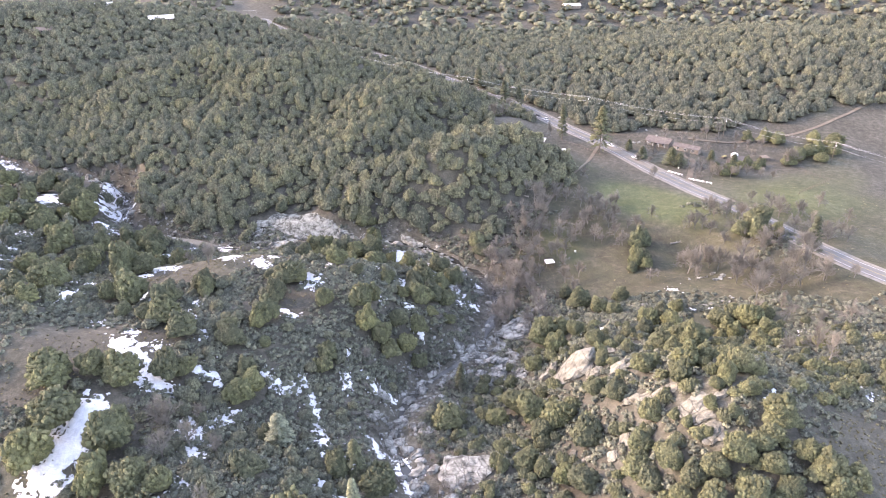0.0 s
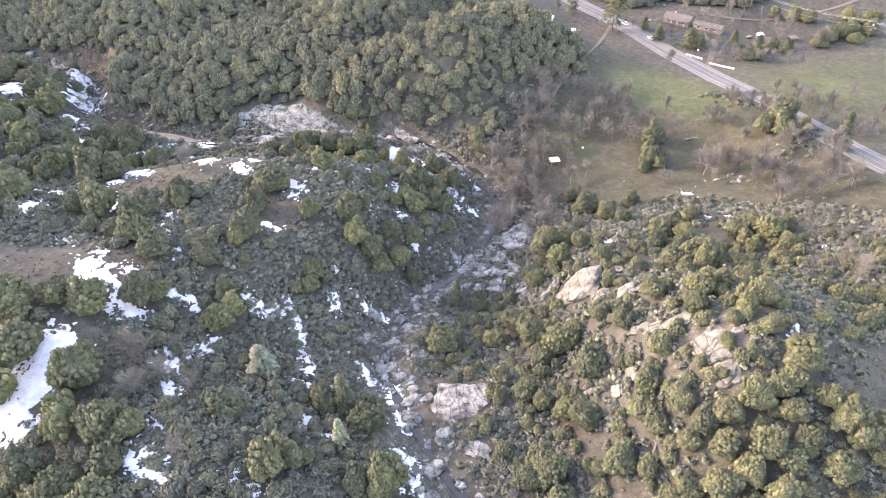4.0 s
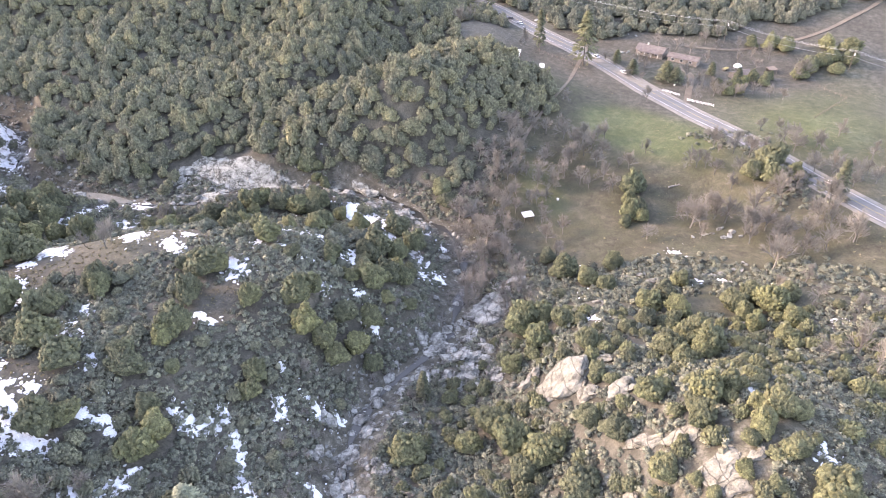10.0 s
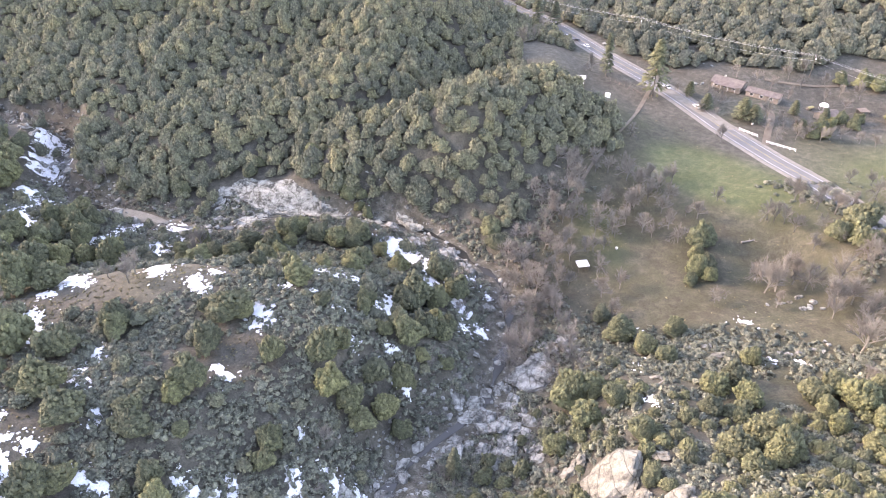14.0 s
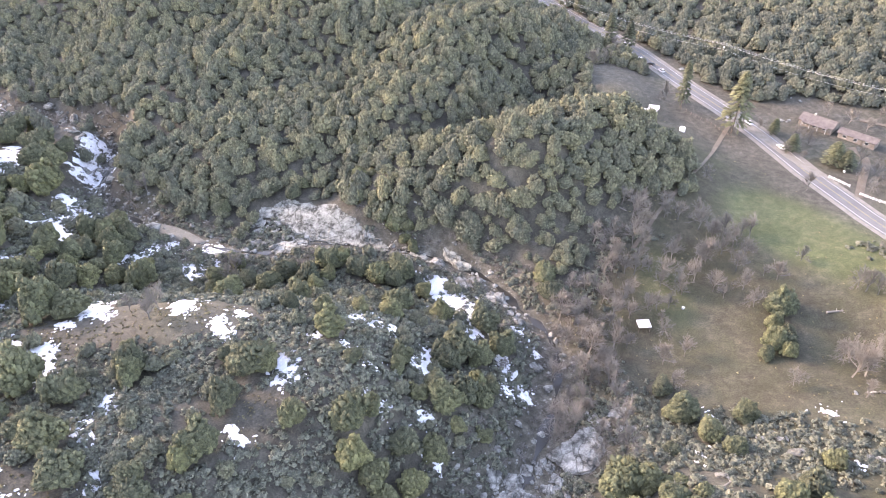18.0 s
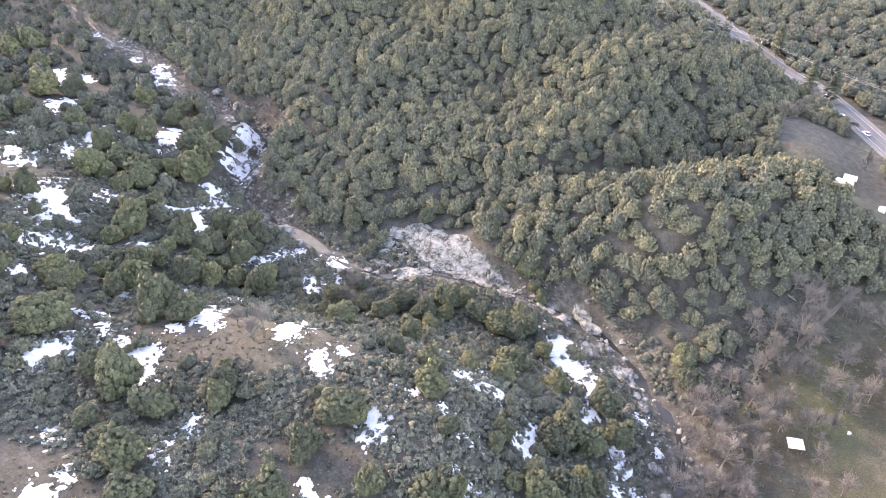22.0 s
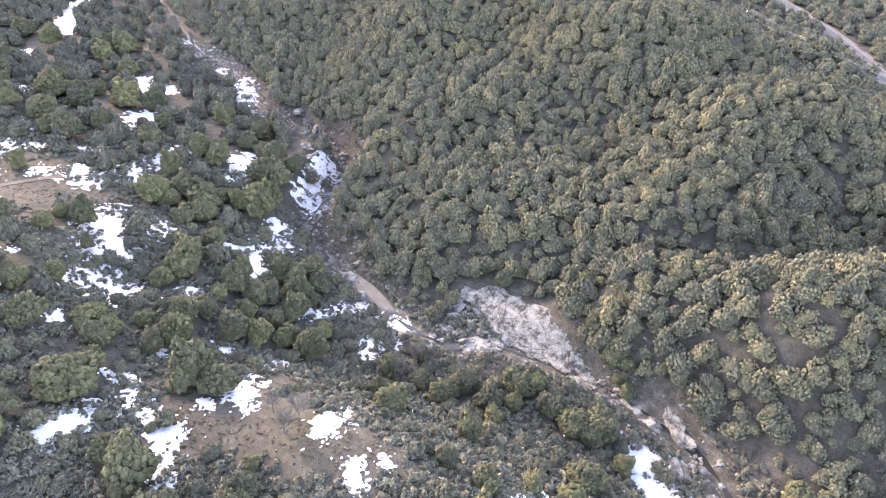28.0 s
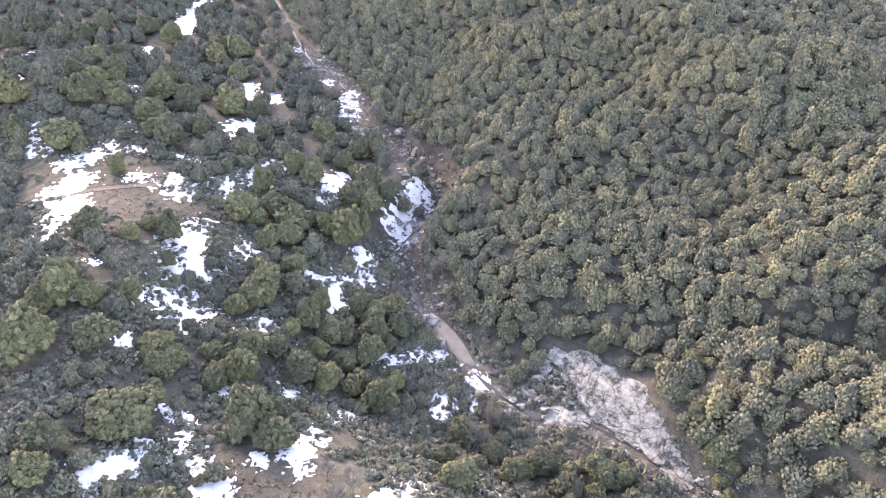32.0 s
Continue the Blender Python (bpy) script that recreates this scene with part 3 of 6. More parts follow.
def brush_shape(seed, leaves, size):
    """A low shrub about 2 across: upright sprays of small leaves round a few stems, thin enough to see into."""
    r = np.random.default_rng(seed)
    stems = r.normal(size=(9, 3)) * (0.42, 0.42, 0.0)
    k = r.integers(0, 9, leaves)
    d = r.normal(size=(leaves, 3)) * (1, 1, 0.9)
    d /= np.linalg.norm(d, axis=1)[:, None]
    tall = r.uniform(0.45, 1.0, 9)[k]
    p = stems[k] + d * (0.30 * r.uniform(0.5, 1.1, leaves))[:, None]
    p[:, 2] = tall * r.uniform(0.35, 1.0, leaves) ** 0.5 * (1 - 0.45 * np.hypot(p[:, 0], p[:, 1]))
    nrm = d * 0.7 + r.normal(size=(leaves, 3)) * 0.4 + (0, 0, 0.75)
    nrm /= np.linalg.norm(nrm, axis=1)[:, None]
    t = np.cross(nrm, r.normal(size=(leaves, 3)))
    t /= np.linalg.norm(t, axis=1)[:, None]
    b = np.cross(nrm, t)
    s = size * r.uniform(0.6, 1.35, (leaves, 1))
    V = [np.stack([p - t * s - b * s * 0.6, p + t * s - b * s * 0.5, p + b * s * 0.9], 1).reshape(-1, 3)]
    F = [np.arange(leaves * 3).reshape(-1, 3)]
    for j in range(3):
        F.append(ICO1[1] + sum(map(len, V)))
        V.append(ICO1[0] * (0.34, 0.34, 0.34) * (1 + 0.30 * r.normal(size=(len(ICO1[0]), 1))) + stems[j] + (0, 0, 0.16))
    return np.concatenate(V), np.concatenate(F)


def twig_shape(seed, limbs=7, depth=3, fine=5, lean=0.6):
    """A leafless tree about 1 high: tapering trunk and limbs as three-sided prisms, ending in fine twigs."""
    r = np.random.default_rng(seed)
    wood, twigs = [], []

    def grow(p, d, length, width, level):
        q = p + d * length
        (wood if level < 2 else twigs).append((p, q, width, width * 0.6))
        if level >= depth:
            return
        for _ in range(limbs if level == 0 else fine):
            u = r.uniform(0.35, 1.0)
            e = d + r.normal(size=3) * lean + (0, 0, 0.12)
            e /= np.linalg.norm(e)
            grow(p + (q - p) * u, e, length * r.uniform(0.5, 0.78), width * 0.52, level + 1)

    grow(np.zeros(3), np.array([r.normal() * 0.08, r.normal() * 0.08, 1.0]), 0.42, 0.021, 0)

    def prisms(rows):
        v, f = [], []
        for p, q, w0, w1 in rows:
            d = (q - p) / np.linalg.norm(q - p)
            a = np.cross(d, (0.3, 0.9, 0.2))
            a /= np.linalg.norm(a)
            b = np.cross(d, a)
            n = len(v)
            for o, w in ((p, w0), (q, w1)):
                v += [o + w * (a * math.cos(t) + b * math.sin(t)) for t in (0, 2.094, 4.189)]
            f += [(n + i, n + (i + 1) % 3, n + 3 + (i + 1) % 3, n + 3 + i) for i in range(3)]
        return np.array(v), np.array(f)

    return prisms(wood), prisms(twigs)


def pine_shape(seed, tiers=16, leaves=700, thin=0.24):
    """A conifer 1 high: a cone of drooping sprays round a straight trunk."""
    r = np.random.default_rng(seed)
    u = r.random(leaves) ** 0.8
    z = 0.18 + 0.82 * u
    wob = 0.75 + 0.35 * np.sin(z * tiers * 6.28 / 2 + r.uniform(0, 6))
    rad = thin * (1 - u) ** 0.75 * wob * np.sqrt(r.uniform(0.25, 1.0, leaves)) + 0.01
    a = r.uniform(0, 6.283, leaves)
    p = np.stack([np.cos(a) * rad, np.sin(a) * rad, z - rad * 0.3], 1)
    t = np.stack([np.cos(a), np.sin(a), -0.35 + 0 * a], 1)
    b = np.cross(t, (0, 0, 1.0)) + r.normal(size=(leaves, 3)) * 0.35
    s = r.uniform(0.025, 0.05, (leaves, 1))
    v = np.stack([p - t * s - b * s * 0.4, p + t * s * 0.4 - b * s * 0.5, p + t * s * 1.3, p + t * s * 0.3 + b * s * 0.5], 1).reshape(-1, 3)
    q = np.arange(leaves)[:, None] * 4
    return v, np.concatenate([q + (0, 1, 2), q + (0, 2, 3)])


def rock_shape(seed, base=ICO3, rough=0.22, flat=0.7, facets=9):
    """A weathered boulder: a ball cut by a few joint faces, with a lumpy skin."""
    r = np.random.default_rng(seed)
    v = base[0].copy()
    for _ in range(facets):
        n = r.normal(size=3)
        n /= np.linalg.norm(n)
        d = v @ n
        lim = r.uniform(0.55, 0.85)
        v -= np.outer(np.maximum(d - lim, 0) * 0.85, n)
    off = r.uniform(0, 50, 3)
    bump = np.array([noise.fractal(Vector(p * 1.7 + off), 1.0, 2.0, 4) for p in v])
    v *= (1 + rough * bump)[:, None]
    v[:, 2] *= flat
    return v, base[1]


def trunk_mesh(seed, name, top, width):
    """A short tapering trunk that forks into limbs inside the crown."""
    r = np.random.default_rng(seed)
    rows = [((0, 0, -0.4), (r.normal() * 0.1, r.normal() * 0.1, top * 0.5), width, width * 0.75)]
    for _ in range(4):
        a = r.uniform(0, 6.28)
        rows.append((rows[0][1], (math.cos(a) * top * 0.4, math.sin(a) * top * 0.4, top), width * 0.6, width * 0.3))
    v, f = [], []
    for p, q, w0, w1 in rows:
        n = len(v)
        for o, w in ((p, w0), (q, w1)):
            v += [(o[0] + w * math.cos(t * 1.0472), o[1] + w * math.sin(t * 1.0472), o[2]) for t in range(6)]
        f += [(n + i, n + (i + 1) % 6, n + 6 + (i + 1) % 6, n + 6 + i) for i in range(6)]
    return mesh_of(name, v, f, M_BARK)


# ---- plants that stand singly ----
OAK_CROWNS = [dome_shape(100 + i, 230 + 30 * (i % 4), 4600, 0.036, 0.075, 0.125, 1.08 + 0.12 * (i % 4), 0.46 + 0.06 * (i % 3)) for i in range(10)]
OAKS, BUSHES, BARES, PINES = [], [], [], []


def swell_of(v):
    """Outward direction of each place on a crown, as of a dome."""
    d = v * (1.0, 1.0, 1.1) - (0, 0, 0.22)
    return d / np.maximum(np.linalg.norm(d, axis=1), 1e-6)[:, None]


def tinted(shape, name, mat, sx, sz, tint, smooth=False):
    v, f = shape
    return mesh_of(name, v * (sx, sx, sz), f, mat, np.full(len(v), tint), smooth, swell_of(v))


def thing(name, x, y, label, category, group="", turn=0.0, scale=1.0, sink=0.0):
    ob = new(name)
    ob.empty_display_size = 0.2
    ob.matrix_basis = Matrix.Translation((x, y, ground_z(x, y) - sink)) @ Matrix.Rotation(turn, 4, "Z")
    ob.scale = (scale,) * 3
    return tagged(ob, label, category, group)


def make_models():
    for i, shape in enumerate(OAK_CROWNS):
        for tint, tone in ((0.15, "dark"), (0.5, "olive"), (0.95, "yellow-green")):
            OAKS.append((tone, tinted(shape, "crown", M_OAK, 1.0, 0.92 + 0.06 * (i % 3), tint), trunk_mesh(i, "trunk", 0.75, 0.06)))
    for i in range(6):
        BARES.append(twig_shape(300 + i, 10, 3, 7, 0.46 + 0.06 * (i % 3)))
    for i in range(4):
        PINES.append(pine_shape(400 + i, thin=0.17 + 0.04 * (i % 3)))


make_models()
BARE_MESH = [(mesh_of("limbs", *w, M_TWIG), mesh_of("twigs", *t, M_TWIG)) for w, t in BARES]
def cone_swell(v):
    d = np.stack([v[:, 0], v[:, 1], 0.05 + 0 * v[:, 2]], 1)
    return d / np.linalg.norm(d, axis=1)[:, None]


PINE_MESH = [(mesh_of("needles", *p, M_PINE, np.full(len(p[0]), 0.5), swell=cone_swell(p[0])), mesh_of("needles", *p, M_GREYPINE, np.full(len(p[0]), 0.6), swell=cone_swell(p[0]))) for p in PINES]
_pick = random.Random(11)


def oak(x, y, radius, tone=None, tall=1.0):
    """An evergreen oak of that crown radius, low-branched down to the ground."""
    tones = [m for m in OAKS if m[0] == tone] if tone else OAKS
    tone, crown, trunk = _pick.choice(tones)
    size = "broad" if radius > 5.5 else "medium-sized" if radius > 3.5 else "small"
    ob = thing("oak_tree", x, y, f"{size} {tone} evergreen oak with a rounded, clumpy crown", "tree", "oaks on the slopes", _pick.uniform(0, 6.28), 1.0, 0.2)
    ob.scale = (radius, radius, radius * tall)
    part("crown", crown, None, ob)
    part("trunk", trunk, None, ob)
    return ob


def bare_tree(x, y, high, pale=False):
    wood, twigs = _pick.choice(BARE_MESH)
    ob = thing("bare_tree", x, y, f"{'tall' if high > 9 else 'low'} leafless grey-brown tree with a haze of twigs", "tree", "leafless trees", _pick.uniform(0, 6.28), high, 0.1)
    part("trunk", wood, None, ob)
    part("crown", twigs, None, ob)
    return ob


def pine(x, y, high, grey=False, wide=1.0):
    shape = _pick.choice(PINE_MESH)[1 if grey else 0]
    ob = thing("pine_tree", x, y, f"{'pale grey-green foothill' if grey else 'tall green'} pine with a straight trunk", "tree", "pines", _pick.uniform(0, 6.28), 1.0, 0.2)
    ob.scale = (high * wide, high * wide, high)
    part("crown", shape, None, ob)
    v = [(0.012 * math.cos(a * 1.047) * (1 - z), 0.012 * math.sin(a * 1.047) * (1 - z), z * 0.96) for z in (0, 0.5, 0.98) for a in range(6)]
    f = [(n + i, n + (i + 1) % 6, n + 6 + (i + 1) % 6, n + 6 + i) for n in (0, 6) for i in range(6)]
    part("trunk", mesh_of("trunk", v, f, M_BARK), None, ob)
    return ob


# ---- plants past counting, joined ----
def scatter(name, label, shapes, spots, mat, seed, category):
    """One object of many plants. Spots: rows of x, y, radius, height factor, tint."""
    r = np.random.default_rng(seed)
    spots = np.asarray(spots, float)
    z = height(spots[:, 0], spots[:, 1])
    V, F, T, D, base = [], [], [], [], 0
    which = r.integers(0, len(shapes), len(spots))
    for k, (sv, sf) in enumerate(shapes):
        rows = np.where(which == k)[0]
        if not len(rows):
            continue
        a = r.uniform(0, 6.283, len(rows))
        c, s, q = np.cos(a), np.sin(a), spots[rows]
        x = (sv[None, :, 0] * c[:, None] - sv[None, :, 1] * s[:, None]) * q[:, 2:3] + q[:, 0:1]
        y = (sv[None, :, 0] * s[:, None] + sv[None, :, 1] * c[:, None]) * q[:, 2:3] + q[:, 1:2]
        w = sv[None, :, 2] * (q[:, 2] * q[:, 3])[:, None] + z[rows, None] - 0.12 * q[:, 2:3]
        V.append(np.stack([x, y, w], 2).reshape(-1, 3))
        F.append((sf[None] + (np.arange(len(rows)) * len(sv))[:, None, None] + base).reshape(-1, sf.shape[1]))
        T.append(np.repeat(q[:, 4], len(sv)))
        d = swell_of(sv)
        D.append(np.stack([d[None, :, 0] * c[:, None] - d[None, :, 1] * s[:, None], d[None, :, 0] * s[:, None] + d[None, :, 1] * c[:, None], np.broadcast_to(d[None, :, 2], x.shape)], 2).reshape(-1, 3))
        base += len(rows) * len(sv)
    me = mesh_of(name, np.concatenate(V), np.concatenate(F), mat, np.concatenate(T), swell=np.concatenate(D))
    return tagged(new(name, me), label, category, kind="stuff")


def spread(r, x0, x1, y0, y1, gap):
    """Jittered grid of places about gap apart."""
    xs, ys = np.arange(float(x0), x1, gap), np.arange(float(y0), y1, gap * 0.9)
    X, Y = np.meshgrid(xs, ys)
    X[::2] += gap / 2
    X, Y = X.ravel(), Y.ravel()
    return X + r.uniform(-0.42, 0.42, X.size) * gap, Y + r.uniform(-0.42, 0.42, X.size) * gap

# ---- where the single plants stand: x, y, crown radius or height ----
OAK_SPOTS_1 = ((-98, 73, 6.2), (-90, 68, 6), (-87, 73, 6.3), (-85, 79, 5.7), (-76, 73, 6.1), (-53, 65, 4.9), (-51, 69, 5.7), (-45, 65, 4), (-12, 74, 5.6), (32, 73, 3.4), (37, 69, 3.9), (43, 66, 4.7), (47, 74, 3.7), (50, 67, 4.8), (51, 76, 4.2), (53, 64, 4.1), (57, 74, 5.3), (57, 67, 5.8), (60, 63, 4.7), (63, 76, 4.2), (68, 71, 4.5), (69, 62, 4.2), (71, 77, 4), (81, 75, 4.7), (83, 65, 6.1), (90, 68, 3.9), (-109, 101, 8), (-108, 112, 7.7), (-96, 82, 6.3), (-91, 107, 7.3), (-91, 94, 6.3), (-81, 92, 6.1),)
OAK_SPOTS_2 = ((-76, 82, 5), (-73, 91, 4.2), (-54, 99, 5.3), (-54, 119, 3.6), (-42, 83, 5.9), (-37, 87, 4.6), (-34, 88, 3.2), (-33, 108, 4.7), (-22, 104, 6.2), (-22, 83, 4.6), (-16, 83, 6.8), (9, 104, 2.4), (13, 113, 2.9), (18, 87, 4.5), (20, 115, 4.6), (23, 89, 6), (24, 111, 3.9), (25, 80, 4.4), (30, 106, 4), (34, 102, 5.3), (35, 87, 3), (38, 118, 5.6), (39, 87, 5.3), (44, 83, 3.5), (46, 97, 4.8), (48, 104, 4.3), (48, 92, 4.1), (53, 112, 4.1), (53, 94, 4.4), (53, 85, 3.6), (56, 88, 4), (59, 82, 4.8),)
OAK_SPOTS_3 = ((61, 88, 4.6), (67, 89, 4.9), (67, 80, 4.8), (72, 113, 4.1), (72, 91, 3.8), (74, 86, 4.1), (75, 80, 4), (76, 107, 4), (76, 93, 4.1), (78, 118, 4.7), (80, 97, 6), (82, 117, 3.2), (83, 89, 3.9), (85, 84, 5.6), (88, 81, 4.5), (93, 84, 4.3), (-115, 126, 7.5), (-105, 131, 5.7), (-97, 129, 6.7), (-87, 154, 5.7), (-86, 136, 6.3), (-82, 138, 4.5), (-73, 156, 4.6), (-71, 152, 5.2), (-65, 142, 4.2), (-65, 132, 5.6), (-62, 137, 5), (-61, 154, 2.9), (-42, 157, 4.3), (-42, 152, 3.8), (-2, 140, 5.8), (8, 128, 2.6),)
OAK_SPOTS_4 = ((14, 143, 4.4), (22, 149, 6.3), (26, 140, 6.9), (27, 129, 4.9), (32, 132, 6.3), (43, 135, 4), (47, 128, 4.7), (48, 148, 3.3), (57, 134, 4.7), (60, 136, 3.4), (63, 121, 4.8), (64, 126, 3.5), (67, 128, 5.1), (70, 157, 5.2), (71, 150, 4), (73, 129, 3.9), (75, 120, 3.4), (78, 153, 6), (103, 159, 3.9), (-194, 197, 7.5), (-193, 190, 5), (-179, 182, 8.6), (-174, 195, 6.2), (-150, 196, 4.8), (-148, 172, 5.6), (-146, 188, 8.6), (-145, 183, 4.6), (-142, 166, 4.9), (-121, 180, 4.6), (-114, 179, 7.7), (-111, 166, 3.7), (-102, 163, 4.2),)
OAK_SPOTS_5 = ((-100, 176, 6), (-95, 161, 5.9), (-95, 196, 2.6), (-91, 189, 5), (-89, 185, 4.8), (-68, 196, 3.2), (-65, 163, 3.8), (-63, 181, 5.4), (-63, 167, 6.1), (-61, 194, 7), (-57, 194, 4.5), (-45, 180, 4.6), (-33, 183, 6.1), (-30, 176, 5.2), (-29, 188, 3.7), (-25, 175, 5.3), (-22, 172, 4.7), (-19, 185, 5.1), (-18, 199, 3.3), (-16, 178, 5.1), (-12, 187, 4.5), (-12, 175, 3.8), (-7, 195, 2.7), (0, 196, 3.1), (30, 170, 4.4), (35, 188, 7.1), (39, 177, 5.5), (42, 189, 5), (47, 181, 4.8), (50, 164, 4.5), (69, 173, 3.7), (73, 183, 4.6),)
OAK_SPOTS_6 = ((78, 162, 6.2), (80, 188, 5.1), (81, 178, 4.6), (99, 180, 4.8), (99, 173, 3.9), (99, 167, 3.9), (106, 183, 5.2), (108, 176, 6.1), (110, 167, 4.6), (115, 180, 4.2), (-312, 232, 5.3), (-225, 218, 5.8), (-217, 234, 3.7), (-213, 226, 4.6), (-210, 237, 6.2), (-198, 229, 3.5), (-188, 202, 5), (-188, 212, 4), (-170, 234, 4.6), (-164, 206, 5.9), (-160, 208, 4.4), (-158, 204, 5.2), (-157, 223, 4.1), (-157, 217, 3.7), (-154, 220, 4.1), (-153, 227, 6.6), (-151, 233, 4.6), (-149, 212, 4.7), (-148, 220, 6.6), (-141, 233, 6.2), (-135, 237, 5.6), (-131, 216, 4.8),)
OAK_SPOTS_7 = ((-129, 208, 8), (-121, 210, 5.9), (-87, 238, 6.4), (-60, 223, 3.5), (-50, 223, 4.3), (-45, 211, 5.5), (-42, 232, 3.6), (-36, 201, 3.2), (-33, 236, 4.7), (-25, 212, 3.9), (-25, 206, 3.4), (-14, 205, 4.4), (-14, 221, 5.3), (-11, 226, 6.3), (-11, 200, 5.6), (-7, 206, 5.1), (-4, 227, 5.1), (-4, 213, 4.9), (-2, 207, 4.5), (0, 216, 3.6), (2, 234, 5.4), (51, 228, 4.2), (55, 217, 6), (61, 209, 4.7), (66, 203, 3.8), (72, 217, 4.5), (90, 200, 3.9), (-440, 279, 7.4), (-346, 272, 5.4), (-334, 241, 7), (-333, 277, 5.3), (-323, 261, 5.1),)
OAK_SPOTS_8 = ((-316, 263, 7.8), (-308, 273, 6.9), (-293, 278, 7.5), (-292, 241, 8.5), (-285, 244, 5.1), (-279, 271, 5.2), (-269, 272, 8.3), (-259, 245, 4.7), (-209, 264, 7.7), (-205, 275, 7.1), (-204, 266, 5.1), (-196, 274, 7.4), (-192, 261, 4.9), (-190, 269, 5.9), (-182, 266, 3.6), (-178, 261, 5.4), (-176, 249, 5.5), (-174, 258, 2.5), (-171, 243, 7.8), (-161, 257, 4.6), (-157, 249, 6.2), (-155, 241, 4.3), (-153, 267, 5.7), (-149, 251, 5.8), (-147, 274, 6.3), (-147, 255, 5), (-147, 267, 5.5), (-146, 243, 3.9), (-142, 262, 5.9), (-140, 271, 4.6), (-138, 247, 4.3), (-138, 264, 3.7),)
OAK_SPOTS_9 = ((-137, 255, 6.1), (-130, 246, 4.3), (-130, 242, 4.1), (-125, 254, 4.3), (-122, 245, 6.5), (-99, 256, 5.2), (-97, 267, 4.3), (-96, 244, 3.9), (-88, 255, 4.3), (-81, 253, 4.4), (-79, 256, 4.2), (-77, 261, 5.7), (-67, 259, 6), (-64, 241, 5.5), (-64, 254, 3.9), (-63, 269, 5.9), (-62, 263, 3.6), (-59, 272, 4.5), (-51, 267, 5.6), (-44, 265, 6), (-38, 265, 4.8), (-36, 269, 6.5), (-33, 247, 6), (-27, 262, 3.9), (-18, 243, 4.2), (-4, 242, 5.9), (15, 273, 5.1), (17, 266, 5), (91, 250, 4.6), (92, 264, 6.6), (138, 258, 4.9), (143, 250, 5.8),)
OAK_SPOTS_10 = ((146, 262, 7.5), (-459, 300, 7.5), (-425, 312, 7.5), (-380, 312, 7.5), (-373, 294, 7.5), (-341, 288, 6.7), (-331, 284, 4.4), (-322, 302, 7.5), (-310, 295, 9), (-307, 301, 5.8), (-303, 310, 5.2), (-294, 296, 7.5), (-285, 311, 8.4), (-275, 319, 7.1), (-270, 287, 5), (-254, 306, 5), (-243, 290, 5.8), (-225, 300, 6), (-220, 280, 5.9), (-216, 317, 5.1), (-215, 300, 6.6), (-205, 315, 4.7), (-199, 314, 6.6), (-196, 282, 4.7), (-195, 304, 6.9), (-193, 309, 4.5), (-190, 316, 4.6), (-189, 285, 5.1), (-189, 306, 6.3), (-183, 296, 5.7), (-181, 286, 8.3), (-434, 327, 7.5),)
OAK_SPOTS_11 = ((-416, 345, 7.5), (-392, 345, 7.5), (-358, 355, 7.5), (-346, 345, 7.3), (-345, 359, 8.1), (-319, 339, 6.1), (-240, 327, 6.2), (-222, 330, 6), (-218, 338, 5.6),)
OAK_SPOTS = OAK_SPOTS_1 + OAK_SPOTS_2 + OAK_SPOTS_3 + OAK_SPOTS_4 + OAK_SPOTS_5 + OAK_SPOTS_6 + OAK_SPOTS_7 + OAK_SPOTS_8 + OAK_SPOTS_9 + OAK_SPOTS_10 + OAK_SPOTS_11
BARE_SPOTS_1 = ((-71, 72, 6), (13, 78, 10), (-80, 116, 15), (-64, 106, 9), (-60, 85, 8), (-73, 121, 8), (-19, 137, 6), (107, 146, 9), (116, 139, 13), (117, 148, 13), (-30, 162, 7), (-1, 163, 5), (125, 188, 9), (137, 164, 13), (-94, 206, 11), (-94, 211, 10), (4, 228, 6), (25, 215, 6), (29, 217, 7), (31, 230, 7), (36, 239, 6), (36, 212, 5), (38, 232, 7), (53, 239, 12), (55, 230, 9), (89, 231, 9), (107, 226, 8), (121, 218, 10), (129, 215, 12), (129, 224, 13), (139, 215, 11), (145, 221, 13),)
BARE_SPOTS_2 = ((154, 225, 12), (154, 233, 13), (-341, 259, 12), (-235, 267, 6), (-96, 263, 11), (-95, 255, 10), (9, 241, 5), (19, 249, 7), (23, 262, 8), (24, 270, 8), (27, 251, 8), (28, 244, 7), (29, 269, 9), (32, 269, 9), (36, 276, 11), (37, 254, 7), (43, 269, 8), (43, 244, 7), (54, 258, 6), (62, 270, 8), (73, 273, 11), (76, 270, 7), (109, 244, 13), (118, 241, 10), (119, 249, 12), (122, 274, 11), (127, 267, 10), (138, 277, 13), (142, 244, 12), (143, 273, 13), (145, 279, 9), (147, 240, 7),)
BARE_SPOTS_3 = ((150, 276, 10), (-162, 311, 8), (-161, 294, 8), (-155, 285, 6), (-153, 296, 9), (-147, 300, 10), (32, 289, 11), (35, 285, 9), (71, 302, 12), (72, 288, 10), (76, 298, 10), (83, 296, 11), (87, 302, 8), (91, 281, 6), (-244, 335, 7), (-242, 358, 9), (-209, 340, 8), (-191, 335, 9), (-189, 351, 10), (208, 358, 15), (-374, 396, 15), (-373, 374, 15), (-337, 375, 13), (-334, 383, 12), (-331, 369, 13), (-329, 379, 15), (-326, 394, 14), (-313, 377, 11), (-276, 368, 10), (-239, 370, 8), (147, 361, 11), (-349, 415, 15),)
